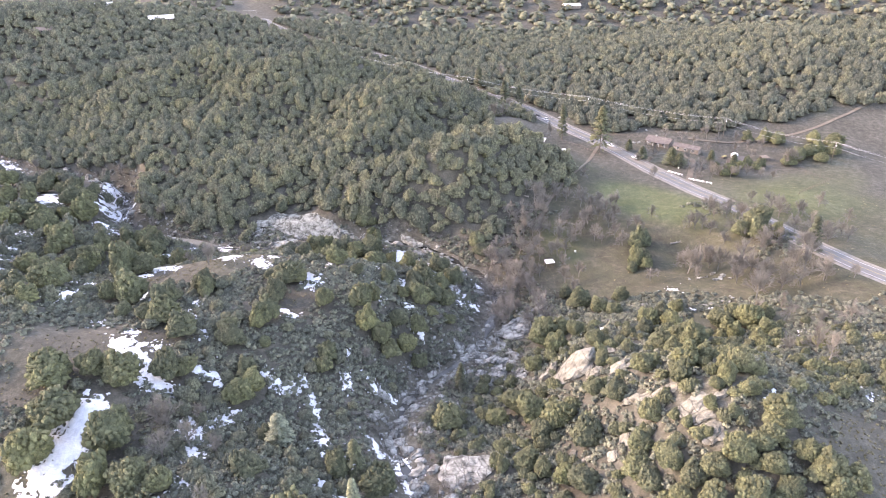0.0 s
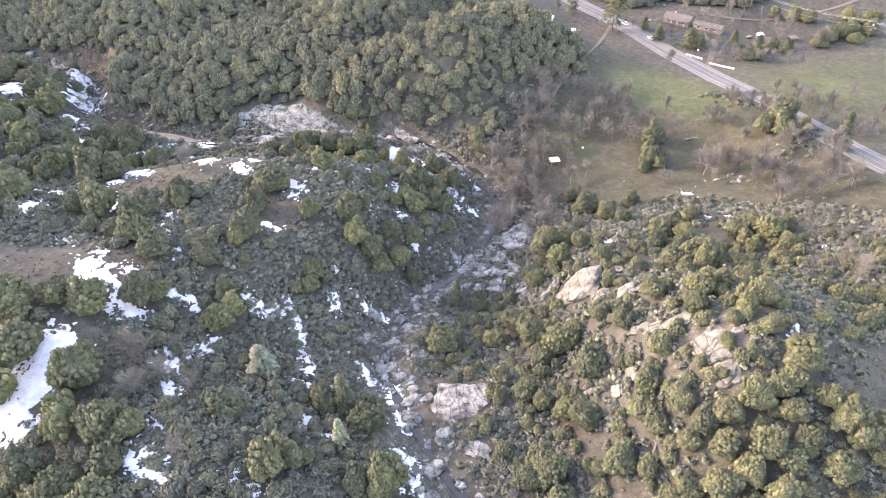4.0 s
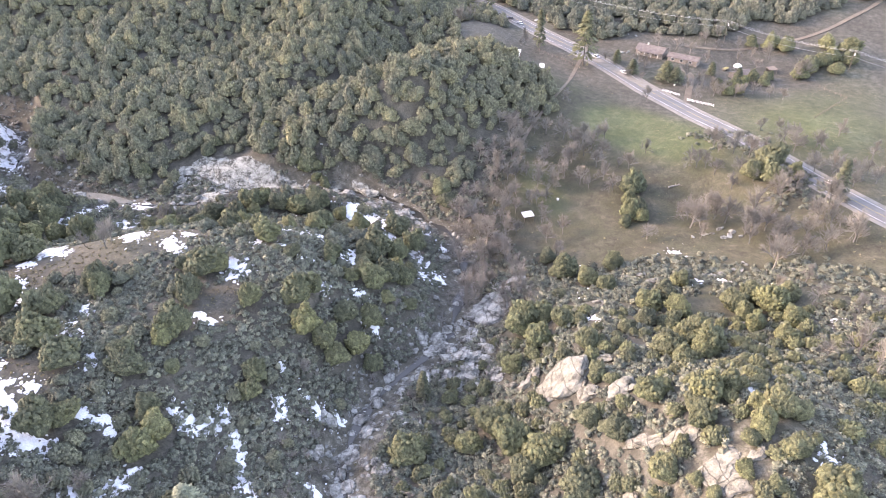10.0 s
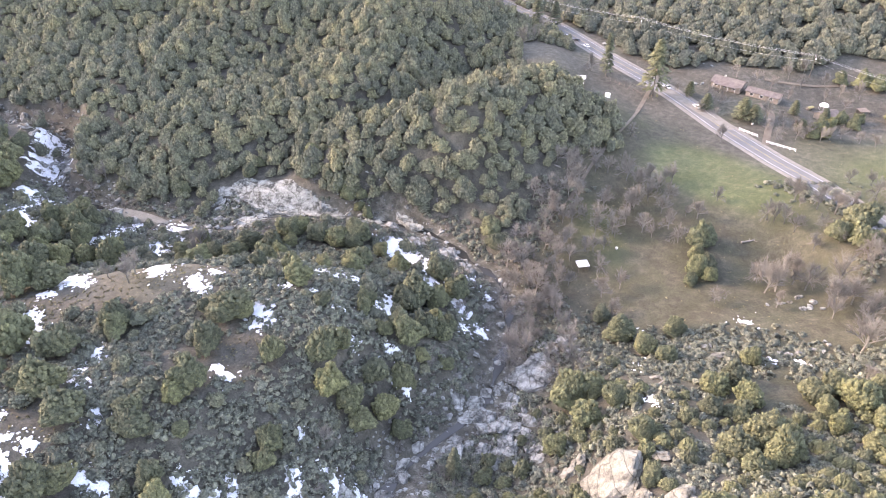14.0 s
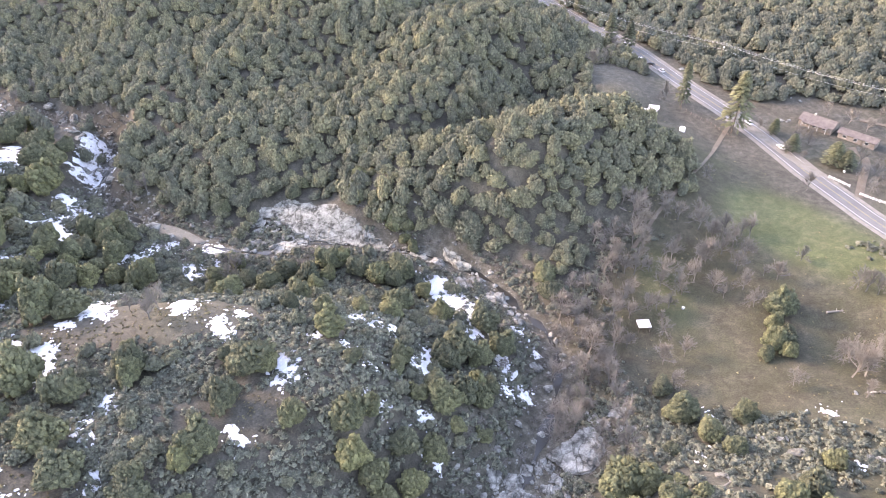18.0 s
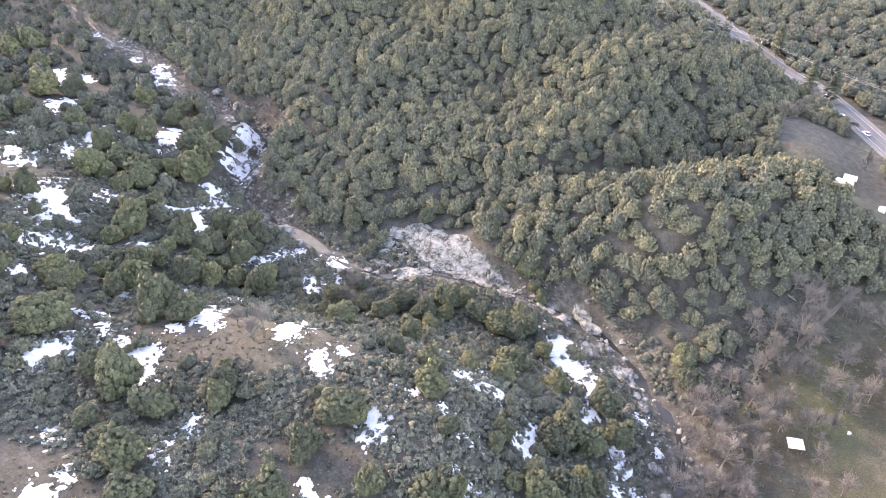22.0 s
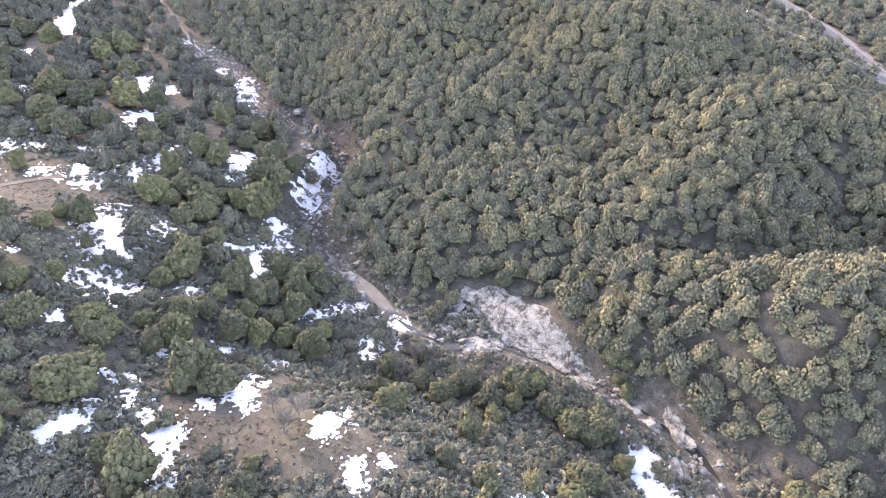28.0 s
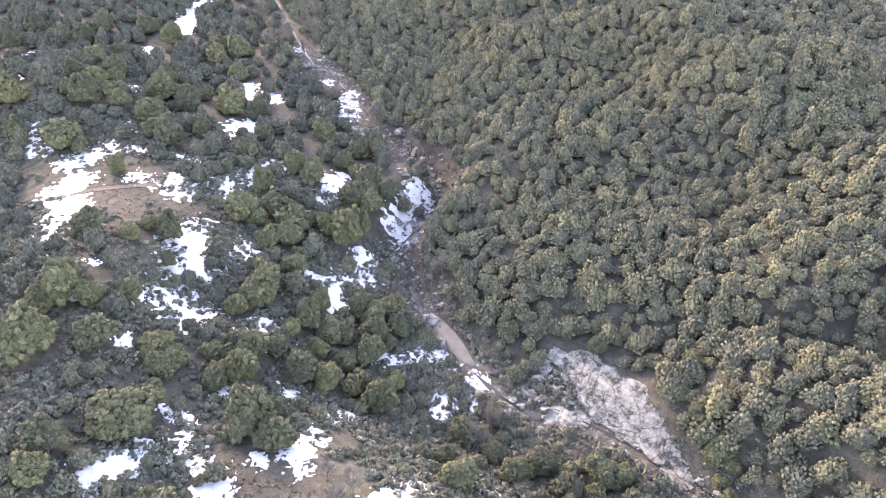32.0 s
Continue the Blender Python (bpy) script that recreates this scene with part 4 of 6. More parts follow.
BARE_SPOTS_4 = ((-341, 400, 15), (-330, 415, 12), (-305, 401, 13), (35, 424, 15), (71, 411, 12), (42, 443, 12), (48, 469, 12), (51, 554, 15),)
BARE_SPOTS = BARE_SPOTS_1 + BARE_SPOTS_2 + BARE_SPOTS_3 + BARE_SPOTS_4
SNOW_SPOTS_1 = ((-61, 73, -59, 70, 0.7), (-43, 78, -41, 71, 1), (-41, 71, -34, 66, 1), (-36, 74, -34, 70, 0.7), (65, 65, 67, 65, 0.7), (78, 63, 80, 61, 1.1), (95, 70, 93, 64, 1.1), (-101, 117, -101, 108, 3), (-101, 108, -105, 94, 3), (-74, 118, -70, 105, 2.2), (-72, 119, -64, 126, 1.3), (-72, 84, -68, 80, 1.1), (-70, 94, -67, 91, 1.1), (-68, 80, -63, 79, 0.8), (-68, 85, -64, 83, 0.8), (-49, 81, -48, 79, 1), (-43, 116, -39, 116, 0.9), (-37, 102, -37, 99, 1.1), (-33, 116, -28, 112, 0.9),)
SNOW_SPOTS_2 = ((-32, 97, -27, 97, 0.6), (-13, 96, -10, 88, 1.6), (-10, 88, -5, 78, 1.2), (82, 108, 83, 105, 1), (-103, 153, -103, 153, 1.2), (-103, 146, -87, 130, 2.3), (-92, 146, -92, 146, 1.2), (-82, 158, -80, 153, 0.8), (-81, 141, -79, 140, 1), (-77, 141, -72, 137, 1.1), (-58, 144, -55, 141, 1.3), (-55, 141, -50, 142, 1.1), (-49, 147, -47, 144, 0.8), (-45, 140, -43, 132, 1.2), (-42, 130, -38, 120, 1.3), (-36, 152, -34, 147, 1), (-28, 156, -25, 152, 1), (-26, 129, -22, 124, 0.9), (-25, 152, -21, 154, 1),)
SNOW_SPOTS_3 = ((-17, 124, -12, 107, 1.2), (79, 131, 77, 127, 0.6), (117, 127, 118, 119, 1.6), (-194, 199, -194, 199, 1.1), (-147, 197, -141, 199, 0.9), (-137, 197, -133, 194, 1), (-136, 174, -136, 186, 1.8), (-127, 194, -118, 191, 1.3), (-118, 191, -107, 181, 1.3), (-118, 194, -118, 194, 1.2), (-116, 160, -113, 161, 1.1), (-92, 180, -89, 174, 1), (-92, 170, -92, 170, 1.1), (-92, 166, -88, 165, 1.1), (-59, 174, -56, 172, 1), (-55, 198, -50, 192, 2.1), (-36, 164, -35, 160, 0.5), (-29, 192, -27, 191, 1.2), (-17, 194, -15, 194, 0.8),)
SNOW_SPOTS_4 = ((-14, 186, -11, 186, 0.8), (56, 179, 57, 176, 0.9), (104, 199, 105, 196, 0.6), (121, 164, 122, 163, 0.8), (-311, 238, -297, 232, 2.2), (-303, 236, -303, 236, 2), (-278, 237, -280, 253, 2.4), (-261, 223, -264, 233, 2.5), (-249, 222, -237, 212, 3), (-247, 207, -243, 209, 1.6), (-237, 212, -223, 201, 2.4), (-207, 207, -205, 210, 0.8), (-194, 229, -192, 234, 2), (-186, 222, -177, 221, 3.2), (-175, 219, -174, 226, 1.9), (-171, 201, -170, 201, 1.4), (-161, 236, -157, 233, 2.1), (-148, 214, -144, 213, 1.5), (-139, 228, -135, 225, 1.2),)
SNOW_SPOTS_5 = ((-125, 239, -125, 239, 1.1), (-123, 228, -123, 236, 1), (-119, 204, -118, 204, 1), (-117, 213, -118, 217, 1.9), (-115, 214, -110, 209, 1.2), (-87, 212, -90, 225, 2.3), (-75, 208, -71, 203, 1.2), (-73, 213, -69, 212, 0.8), (-56, 216, -54, 215, 0.9), (-48, 209, -48, 208, 0.9), (-42, 224, -38, 226, 1.4), (-41, 224, -38, 233, 1.4), (-40, 208, -39, 205, 0.7), (-36, 224, -30, 225, 1.4), (-36, 226, -30, 228, 0.7), (-32, 202, -30, 202, 0.8), (-21, 215, -18, 212, 1.5), (-20, 223, -19, 213, 1), (2, 232, 5, 226, 1.7),)
SNOW_SPOTS_6 = ((4, 220, 5, 219, 1.2), (9, 221, 11, 219, 1.4), (57, 201, 57, 198, 1), (63, 218, 64, 217, 0.6), (95, 220, 96, 219, 0.7), (96, 201, 98, 200, 0.6), (-418, 276, -424, 284, 2.8), (-359, 254, -363, 258, 2.4), (-325, 279, -322, 283, 1.8), (-313, 240, -311, 241, 1.1), (-293, 267, -286, 264, 1.4), (-274, 259, -270, 260, 1.6), (-261, 266, -248, 272, 1), (-251, 248, -251, 248, 1.7), (-238, 255, -234, 255, 2.6), (-230, 272, -225, 268, 2.1), (-207, 244, -198, 238, 3.9), (-194, 255, -188, 250, 1.6), (-173, 264, -169, 270, 1.6),)
SNOW_SPOTS_7 = ((-24, 267, -13, 253, 2.6), (-13, 253, -8, 242, 1.8), (-167, 268, -158, 260, 2.5), (-167, 269, -164, 277, 1.5), (-136, 258, -129, 264, 1.1), (-129, 270, -124, 275, 1.7), (-114, 261, -112, 264, 1.8), (-111, 259, -111, 259, 1.8), (-111, 275, -109, 275, 1.3), (-107, 269, -105, 265, 1), (-81, 243, -79, 243, 1.1), (-47, 271, -44, 270, 1.3), (-26, 268, -16, 261, 2.3), (-25, 270, -16, 269, 1.5), (-16, 261, -9, 250, 3.4), (-8, 241, -7, 233, 1.5), (6, 248, 7, 245, 1.6), (12, 240, 13, 239, 1), (-324, 280, -323, 288, 1.3), (-267, 291, -270, 307, 2.7), (-230, 282, -232, 296, 2.4),)
SNOW_SPOTS_8 = ((-211, 308, -206, 303, 2.1), (-204, 295, -203, 294, 1.6), (-173, 287, -163, 278, 1.9), (-391, 330, -390, 330, 1.9), (-390, 330, -364, 317, 2), (-308, 337, -294, 326, 2), (-306, 334, -297, 326, 2), (-294, 338, -288, 338, 1.7), (-293, 333, -288, 334, 1.5), (-185, 328, -184, 332, 2.1), (-179, 321, -178, 314, 3.2), (-428, 386, -405, 367, 3.2), (-412, 367, -401, 361, 2.4), (-321, 380, -320, 379, 1.4), (-285, 369, -284, 369, 1.3), (-267, 367, -254, 354, 2),)
SNOW_SPOTS = SNOW_SPOTS_1 + SNOW_SPOTS_2 + SNOW_SPOTS_3 + SNOW_SPOTS_4 + SNOW_SPOTS_5 + SNOW_SPOTS_6 + SNOW_SPOTS_7 + SNOW_SPOTS_8


# bare rock: x, y, two radii, turn, height
SLABS = ((3.5, 115, 10.2, 9.2, -20, 2.2), (-10.5, 117, 4.0, 2.4, 30, 1.8), (-17.5, 131, 3.2, 2.2, 10, 1.6), (2, 77, 7.5, 5.3, -10, 2), (-22, 69, 4.7, 3.3, 70, 2.2), (-11.5, 125, 3.1, 2.5, 0, 1.6), (-5.5, 93.5, 4.0, 2.8, 20, 1.6), (7, 98, 4.7, 3.3, -30, 1.2), (26.5, 202, 10.8, 8.1, 35, 3.2), (38.5, 217, 4.5, 2.7, 20, 1.6), (33, 212, 3.4, 2.0, 0, 1.4), (7.5, 184.5, 4.7, 3.3, 30, 2.4), (13.5, 180.5, 2.8, 2.3, 0, 2.6), (17.5, 173, 4.2, 2.9, 20, 2.4), (10.5, 172.5, 3.5, 2.4, 60, 2.2), (22, 178.5, 3.5, 2.5, -20, 2), (3.5, 190, 2.9, 2.3, 0, 1.8), (-11, 166, 3.4, 1.7, 60, 2.4), (-17.5, 141, 4.6, 2.8, 30, 1.6), (25, 168.5, 2.7, 2.2, 0, 1.4), (-14.5, 270.5, 4.7, 2.8, -50, 1.6), (-2, 265, 5.4, 3.2, -40, 1.4), (-13.5, 150, 3.8, 2.3, 70, 1.4))
BED_SLABS = ((-82, 297, 11.9, 5.9, -14, 1.3), (-63.5, 292.5, 11.5, 5.8, -20, 1.2), (-82.5, 280.5, 7.9, 4.7, -5, 1.3), (-50, 287, 7.0, 3.5, -30, 1.2), (-94.5, 297.5, 5.8, 3.5, 5, 1.2), (-74.5, 293.5, 7.2, 4.3, -10, 1.3), (-99, 292.5, 5.0, 3.0, 10, 1.2), (-33, 285, 6.9, 2.4, -28, 1.1), (-18.5, 283.5, 8.4, 3.3, -35, 3.2), (-61.5, 316, 4.5, 2.3, 5, 0.9), (-47, 318, 3.2, 1.6, 0, 0.9), (-75, 373.5, 3.9, 2.3, 0, 0.9), (-74.5, 351, 4.1, 2.5, 20, 0.9), (-58, 289, 6.7, 3.3, -20, 1.2), (-70.5, 299, 6.1, 3.6, -10, 1.1))
OUTCROPS = ((37, 153, 3.4, 3.1, 0, 4.5), (35, 161.5, 2.1, 1.9, 0, 4), (32, 159.5, 2.6, 2.1, 30, 3), (44.5, 142.5, 3.2, 2.9, 10, 3.5), (52.5, 140.5, 5.5, 3.3, 30, 2.4), (52, 155, 3.4, 2.0, -20, 2), (28.5, 162.5, 2.0, 1.6, 0, 2), (62, 108, 6.5, 3.9, 20, 1.7), (59.5, 118.5, 5.1, 3.1, 0, 1.7), (64, 97, 4.4, 3.1, 60, 1.6), (52, 122, 4.3, 2.6, -20, 1.5), (62.5, 102.5, 3.6, 2.5, 10, 1.4), (46.5, 110, 2.2, 2.7, 10, 1.6), (43.5, 117.5, 1.8, 1.6, 0, 1.8), (42.5, 107, 1.7, 2.8, 0, 1.6), (33.5, 115.5, 2.3, 1.6, 40, 1.5), (36.5, 111, 1.8, 1.2, 0, 1.2), (68, 82.5, 2.0, 1.4, 0, 1), (68.5, 107.5, 2.8, 1.7, 20, 1.3), (60, 191, 2.2, 1.3, 0, 1.2), (82, 203, 3.5, 1.8, 10, 1))
OUTCROPS_ALL = OUTCROPS + ((42, 152, 10, 8, 20, 8.5),)
ROCK_SPOTS = [(s[0], s[1], (s[2] + s[3]) / 2) for s in SLABS + BED_SLABS + OUTCROPS_ALL]


# ---- woods ----
def near_any(x, y, spots, k):
    """How many of the given round spots (x, y, r) cover each place, with radii times k."""
    hit = np.zeros(len(x), bool)
    for sx, sy, sr in spots:
        hit |= (x - sx) ** 2 + (y - sy) ** 2 < (sr * k) ** 2
    return hit


def on_snow(x, y, margin=0.0):
    hit = np.zeros(len(x), bool)
    for x0, y0, x1, y1, hw in SNOW_SPOTS:
        d, _ = line_place(((x0, y0), (x1 + 0.01, y1)), x, y)
        hit |= d < hw * 0.8 + margin
    return hit


# the bare rock sheet in the creek's bend
BED_EDGE = ((-96, 298), (-89, 304), (-79, 302), (-63, 296), (-53, 292), (-42, 285), (-47, 280), (-57, 286), (-67, 285), (-74, 286), (-77, 279), (-85, 274), (-89, 278), (-80, 288), (-84, 292), (-95, 292))
# edge of the closed woods round the middle hill
WOOD_EDGE = ((-108, 300), (-85, 307), (-67, 300), (-44, 292), (-22, 288), (-8, 285), (3, 283), (10, 278), (19, 268), (28, 281), (29, 295), (47, 311), (70, 320), (76, 335), (73, 346), (54, 351), (42, 386), (33, 405), (27, 470), (22, 500), (-108, 500))


def inside_edge(x, y, edge):
    hit = np.zeros(np.shape(x), bool)
    for (x0, y0), (x1, y1) in zip(edge, edge[1:] + edge[:1]):
        cross = (y0 > y) != (y1 > y)
        hit ^= cross & (x < (x1 - x0) * (y - y0) / (y1 - y0 if y1 != y0 else 1e-9) + x0)
    return hit


def wood_mask(x, y):
    """How thickly evergreen woods stand: 1 under closed canopy, 0 on open ground."""
    dc, wc = line_place(CREEK_LINE, x, y)
    dr, wr = line_place(ROAD_LINE, x, y)
    creek_y = np.interp(-x, [-p[0] for p in CREEK[11:]], [p[1] for p in CREEK[11:]])
    north = (y > creek_y + 6) & (x < -100)
    mid_hill = inside_edge(x, y, WOOD_EDGE)
    beyond = (y > 445 - 0.10 * x) & (x < 140) | (y > 405 + 0.25 * np.abs(x - 160)) & (x >= 100)
    m = np.where(north | mid_hill | beyond, 1.0, 0.0)
    m = np.where((in_field(x, y) > 0.35) & ~mid_hill & ~beyond, 0.0, m)
    m = np.where(blob(x, y, 150, 390, 40, 28, -30) > 0.4, 0.0, m)
    m = np.where(blob(x, y, 70, 412, 13, 30, 25) > 0.4, 0.0, m)
    m = np.where(inside_edge(x, y, BED_EDGE), 0.0, m)
    m = np.where((dc < np.where(x < -105, 8.5, 6.5)) & (x > -330), 0.0, m)
    m = np.where(dr < np.where((y > 500) & (y < 720), 6, 12), 0.0, m)
    return m


def far_woods():
    r = np.random.default_rng(21)
    mid = [dome_shape(500 + i, 125, 230, 0.062, 0.085, 0.145, 1.12 + 0.12 * (i % 4), 0.48, OCTA, ICO1) for i in range(12)]
    low = [dome_shape(520 + i, 80, 70, 0.08, 0.09, 0.17, 1.1, 0.48, OCTA, ICO1) for i in range(7)]
    x, y = spread(r, -420, 78, 262, 500, 4.9)
    k = (wood_mask(x, y) > r.random(len(x)) * 0.9) & ~near_any(x, y, OAK_SPOTS, 0.7)
    x, y = x[k], y[k]
    # the steep faces carry more trees to the plan's area
    x2, y2 = spread(r, -200, 78, 285, 470, 7.0)
    steep = np.hypot(height(x2 + 2, y2) - height(x2 - 2, y2), height(x2, y2 + 2) - height(x2, y2 - 2)) / 4
    k = (wood_mask(x2, y2) > 0.5) & (steep > 0.4 + 0.25 * r.random(len(x2))) & (blob(x2, y2, -67, 346, 5, 7) < 0.3)
    x, y = np.concatenate([x, x2[k]]), np.concatenate([y, y2[k]])
    rad = (2.3 + 2.7 * r.random(len(x)) ** 1.3) * (1 + 0.14 * np.sin(x * 0.05) * np.sin(y * 0.06))
    tint = np.clip(0.42 + 0.36 * r.normal(size=len(x)), 0, 1)
    scatter("woodland", "closed canopy of olive evergreen oaks on the far slopes", mid, np.stack([x, y, rad, r.uniform(0.8, 1.3, len(x)), tint], 1), M_FOREST, 1, "woods")
    x, y = spread(r, 62, 330, 385, 520, 6.8)
    k = wood_mask(x, y) > r.random(len(x)) * 1.1
    x, y = x[k], y[k]
    scatter("roadside_woodland", "olive and grey-green oaks climbing behind the house", mid, np.stack([x, y, r.uniform(3.2, 6.6, len(x)), r.uniform(0.9, 1.2, len(x)), np.clip(0.45 + 0.25 * r.normal(size=len(x)), 0, 1)], 1), M_FOREST, 14, "woods")
    x, y = spread(r, -760, 700, 330, 720, 6.8)
    inside = (x > -425) & (x < 64) & (y < 501) | (x > 60) & (x < 331) & (y < 521)
    k = (wood_mask(x, y) > r.random(len(x)) * 1.05) & ~inside & (np.abs(x + 30) < 0.60 * y + 150)
    x, y = x[k], y[k]
    tint = np.clip(0.32 + 0.22 * r.normal(size=len(x)), 0, 1)
    scatter("distant_woodland", "distant oak woods rolling away beyond the road", low, np.stack([x, y, r.uniform(3.0, 5.6, len(x)), r.uniform(0.85, 1.3, len(x)), tint], 1), M_FOREST, 2, "woods")
    least = [crown_shape(530 + i, 4, 14, 0.28, core=0.95) for i in range(5)]
    x, y = spread(r, -1100, 1000, 715, 1450, 18)
    dr, _ = line_place(ROAD_LINE, x, y)
    k = (dr > 16) & (np.abs(x) < 0.64 * y + 150) & (r.random(len(x)) > 0.1 + 0.12 * ripple(x, y, 0.0, 0.03) * 0.3)
    x, y = x[k], y[k]
    scatter("far_woodland", "hazy oak woods on the farthest slopes", least, np.stack([x, y, r.uniform(8.5, 12, len(x)), r.uniform(0.6, 0.9, len(x)), np.clip(0.5 + 0.25 * r.normal(size=len(x)), 0, 1)], 1), M_FOREST, 4, "woods")
    # upstream, open oak woods on both banks
    x, y = spread(r, -640, -170, 190, 420, 8.2)
    dc, _ = line_place(CREEK_LINE, x, y)
    creek_y = np.interp(-x, [-p[0] for p in CREEK[11:]], [p[1] for p in CREEK[11:]])
    k = (dc > 3.0) & (y < creek_y) & ~near_any(x, y, OAK_SPOTS, 1.2) & ~on_snow(x, y, 1.5) & (r.random(len(x)) < np.where(x < -330, 0.97, 0.72)) & (blob(x, y, -245, 235, 40, 26) < 0.3)
    x, y = x[k], y[k]
    scatter("open_oak_wood", "open oak wood over patchy snow upstream", mid, np.stack([x, y, r.uniform(2.8, 5.2, len(x)), r.uniform(0.9, 1.3, len(x)), np.clip(0.4 + 0.25 * r.normal(size=len(x)), 0, 1)], 1), M_FOREST, 5, "woods")


far_woods()


# bare brown clearings among the brush: x, y, two radii
CLEARINGS = ((-120, 124, 11, 8), (-111, 92, 7, 15), (-96, 145, 7, 5), (99, 91, 8, 14), (34, 92, 5, 7), (104, 104, 7, 7), (39, 79, 4, 4), (71, 70, 4, 5), (-93, 148, 6, 7), (-56, 181, 7, 7), (-115, 196, 10, 5), (-14, 169, 7, 5), (-16, 142, 4, 6), (-96, 152, 9, 6), (-114, 196, 12, 6), (-75, 213, 11, 5), (-53, 183, 6, 6), (-108, 201, 7, 4), (-122, 201, 11, 9), (-81, 208, 13, 6), (-224, 250, 12, 9), (-111, 223, 7, 4), (-118, 196, 9, 11), (-241, 242, 20, 11), (-205, 209, 11, 6), (-89, 205, 12, 6), (-213, 301, 7, 5))


def apron(x, y):
    """Brush that spills from the rocky hill onto the meadow."""
    return np.maximum(blob(x, y, 80, 205, 46, 14, -4), blob(x, y, 116, 196, 34, 12, -10))


def near_brush():
    r = np.random.default_rng(31)
    small = [brush_shape(540 + i, 110, 0.135) for i in range(10)]
    x, y = spread(r, -340, 185, 45, 300, 2.25)
    dc, _ = line_place(CREEK_LINE, x, y)
    bare = np.maximum.reduce([in_field(x, y) * 1.6 - 1.5 * apron(x, y), *[1.25 * blob(x, y, *c) for c in CLEARINGS], 1.3 * blob(x, y, -100, 207, 26, 11, 5), 1.3 * blob(x, y, -116, 142, 20, 16), 1.1 * blob(x, y, -98, 108, 16, 18), 1.3 * blob(x, y, 108, 92, 18, 22, -20),
                              0.3 * blob(x, y, 46, 96, 12, 16), blob(x, y, -250, 235, 45, 26), 0.55 * blob(x, y, 62, 108, 15, 17), 1.2 * blob(x, y, -60, 176, 12, 8), 0.8 * blob(x, y, -150, 200, 16, 22)])
    k = (dc > np.where(x < -20, 5.0, 5.5) + 2 * ripple(x, y, 0.06)) & (wood_mask(x, y) < 0.5) & (r.random(len(x)) > bare + 0.02 + 0.10 * ripple(x, y, 0.06)) & ~(on_snow(x, y, 0.2) & (r.random(len(x)) < 0.8)) & ~near_any(x, y, OAK_SPOTS, 0.75) & ~near_any(x, y, ROCK_SPOTS, 0.95)
    x, y = x[k], y[k]
    tint = np.clip(0.38 + 0.26 * r.normal(size=len(x)) + 0.05 * (x > 25), 0, 1)
    scatter("brush", "grey-green chaparral brush carpeting the near slopes", small, np.stack([x, y, (1.35 + 1.2 * r.random(len(x)) ** 1.4), r.uniform(0.75, 1.2, len(x)), tint], 1), M_SHRUB, 3, "brush")
    # taller scrub between the oaks
    scrub = [dome_shape(570 + i, 80, 220, 0.070, 0.10, 0.18, 0.8, 0.45, OCTA, ICO1) for i in range(10)]
    x, y = spread(r, -330, 150, 50, 290, 4.6)
    dc, _ = line_place(CREEK_LINE, x, y)
    east = x > np.interp(y, [60, 118, 168, 190, 222, 300], [-11, -18, 6, 15, 20, 20])
    thick = np.where(east, 0.55 * (blob(x, y, 72, 120, 75, 85) > 0.35) - 1.2 * blob(x, y, 108, 92, 18, 22, -20) - 0.5 * blob(x, y, 46, 96, 9, 12),
                     0.22 + 0.55 * blob(x, y, -62, 92, 50, 32) + 0.3 * blob(x, y, -160, 255, 60, 30) + 0.45 * blob(x, y, -45, 255, 50, 22) - 0.9 * blob(x, y, -100, 207, 26, 11, 5) - 0.9 * blob(x, y, -116, 142, 18, 14) - blob(x, y, -250, 235, 45, 22))
    k = (dc > np.where(x < -95, 4.0, np.where(x < -20, 6.5, 9))) & (wood_mask(x, y) < 0.5) & (in_field(x, y) < 0.4) & (r.random(len(x)) < thick) & ~on_snow(x, y, 0.8) & ~near_any(x, y, OAK_SPOTS, 0.8) & ~near_any(x, y, ROCK_SPOTS, 0.9)
    for side, name, words, mat, tone in ((east, "scrub_oak", "olive scrub oaks crowding the sunlit rocky hill", M_OAK, 0.3), (~east, "scrub", "grey-green scrub between the oaks on the knoll", M_FOREST, 0.45)):
        a, b = x[k & side], y[k & side]
        scatter(name, words, scrub, np.stack([a, b, r.uniform(1.6, 3.3, len(a)), r.uniform(0.8, 1.25, len(a)), np.clip(tone + 0.22 * r.normal(size=len(a)), 0, 1)], 1), mat, 12, "scrub")
    # leafless thickets along the water and the meadow's edge
    twiggy = []
    for i in range(6):
        (wv, wf), (tv, tf) = twig_shape(330 + i, 9, 2, 8, 0.8)
        v, f = np.concatenate([wv * (1.5, 1.5, 1.0), tv * (1.5, 1.5, 1.0)]), np.concatenate([wf, tf + len(wv)])
        twiggy.append((v, f))
    x, y = spread(r, -330, 80, 60, 420, 2.7)
    dc, _ = line_place(CREEK_LINE, x, y)
    side = np.where((x > -5) & (y > 150) & (y < 300), 19.0, 13.0) * (1 + 0.25 * ripple(x, y, 0.06))
    k = (dc > np.where(x < -145, 1.6, 3.2)) & (dc < side) & (r.random(len(x)) < np.where(dc < 7, np.where(x < -95, 0.6, 0.34), np.where(x > -5, 0.40, 0.42))) & (np.hypot(x - 47, y - 247) > 8) & ~inside_edge(x, y, BED_EDGE) & ~near_any(x, y, OAK_SPOTS, 0.8)
    x, y = x[k], y[k]
    scatter("leafless_thicket", "grey-brown leafless willow thickets along the creek", twiggy, np.stack([x, y, r.uniform(2.0, 4.6, len(x)), r.uniform(0.8, 1.1, len(x)), 0 * x], 1), M_TWIG, 6, "thicket")
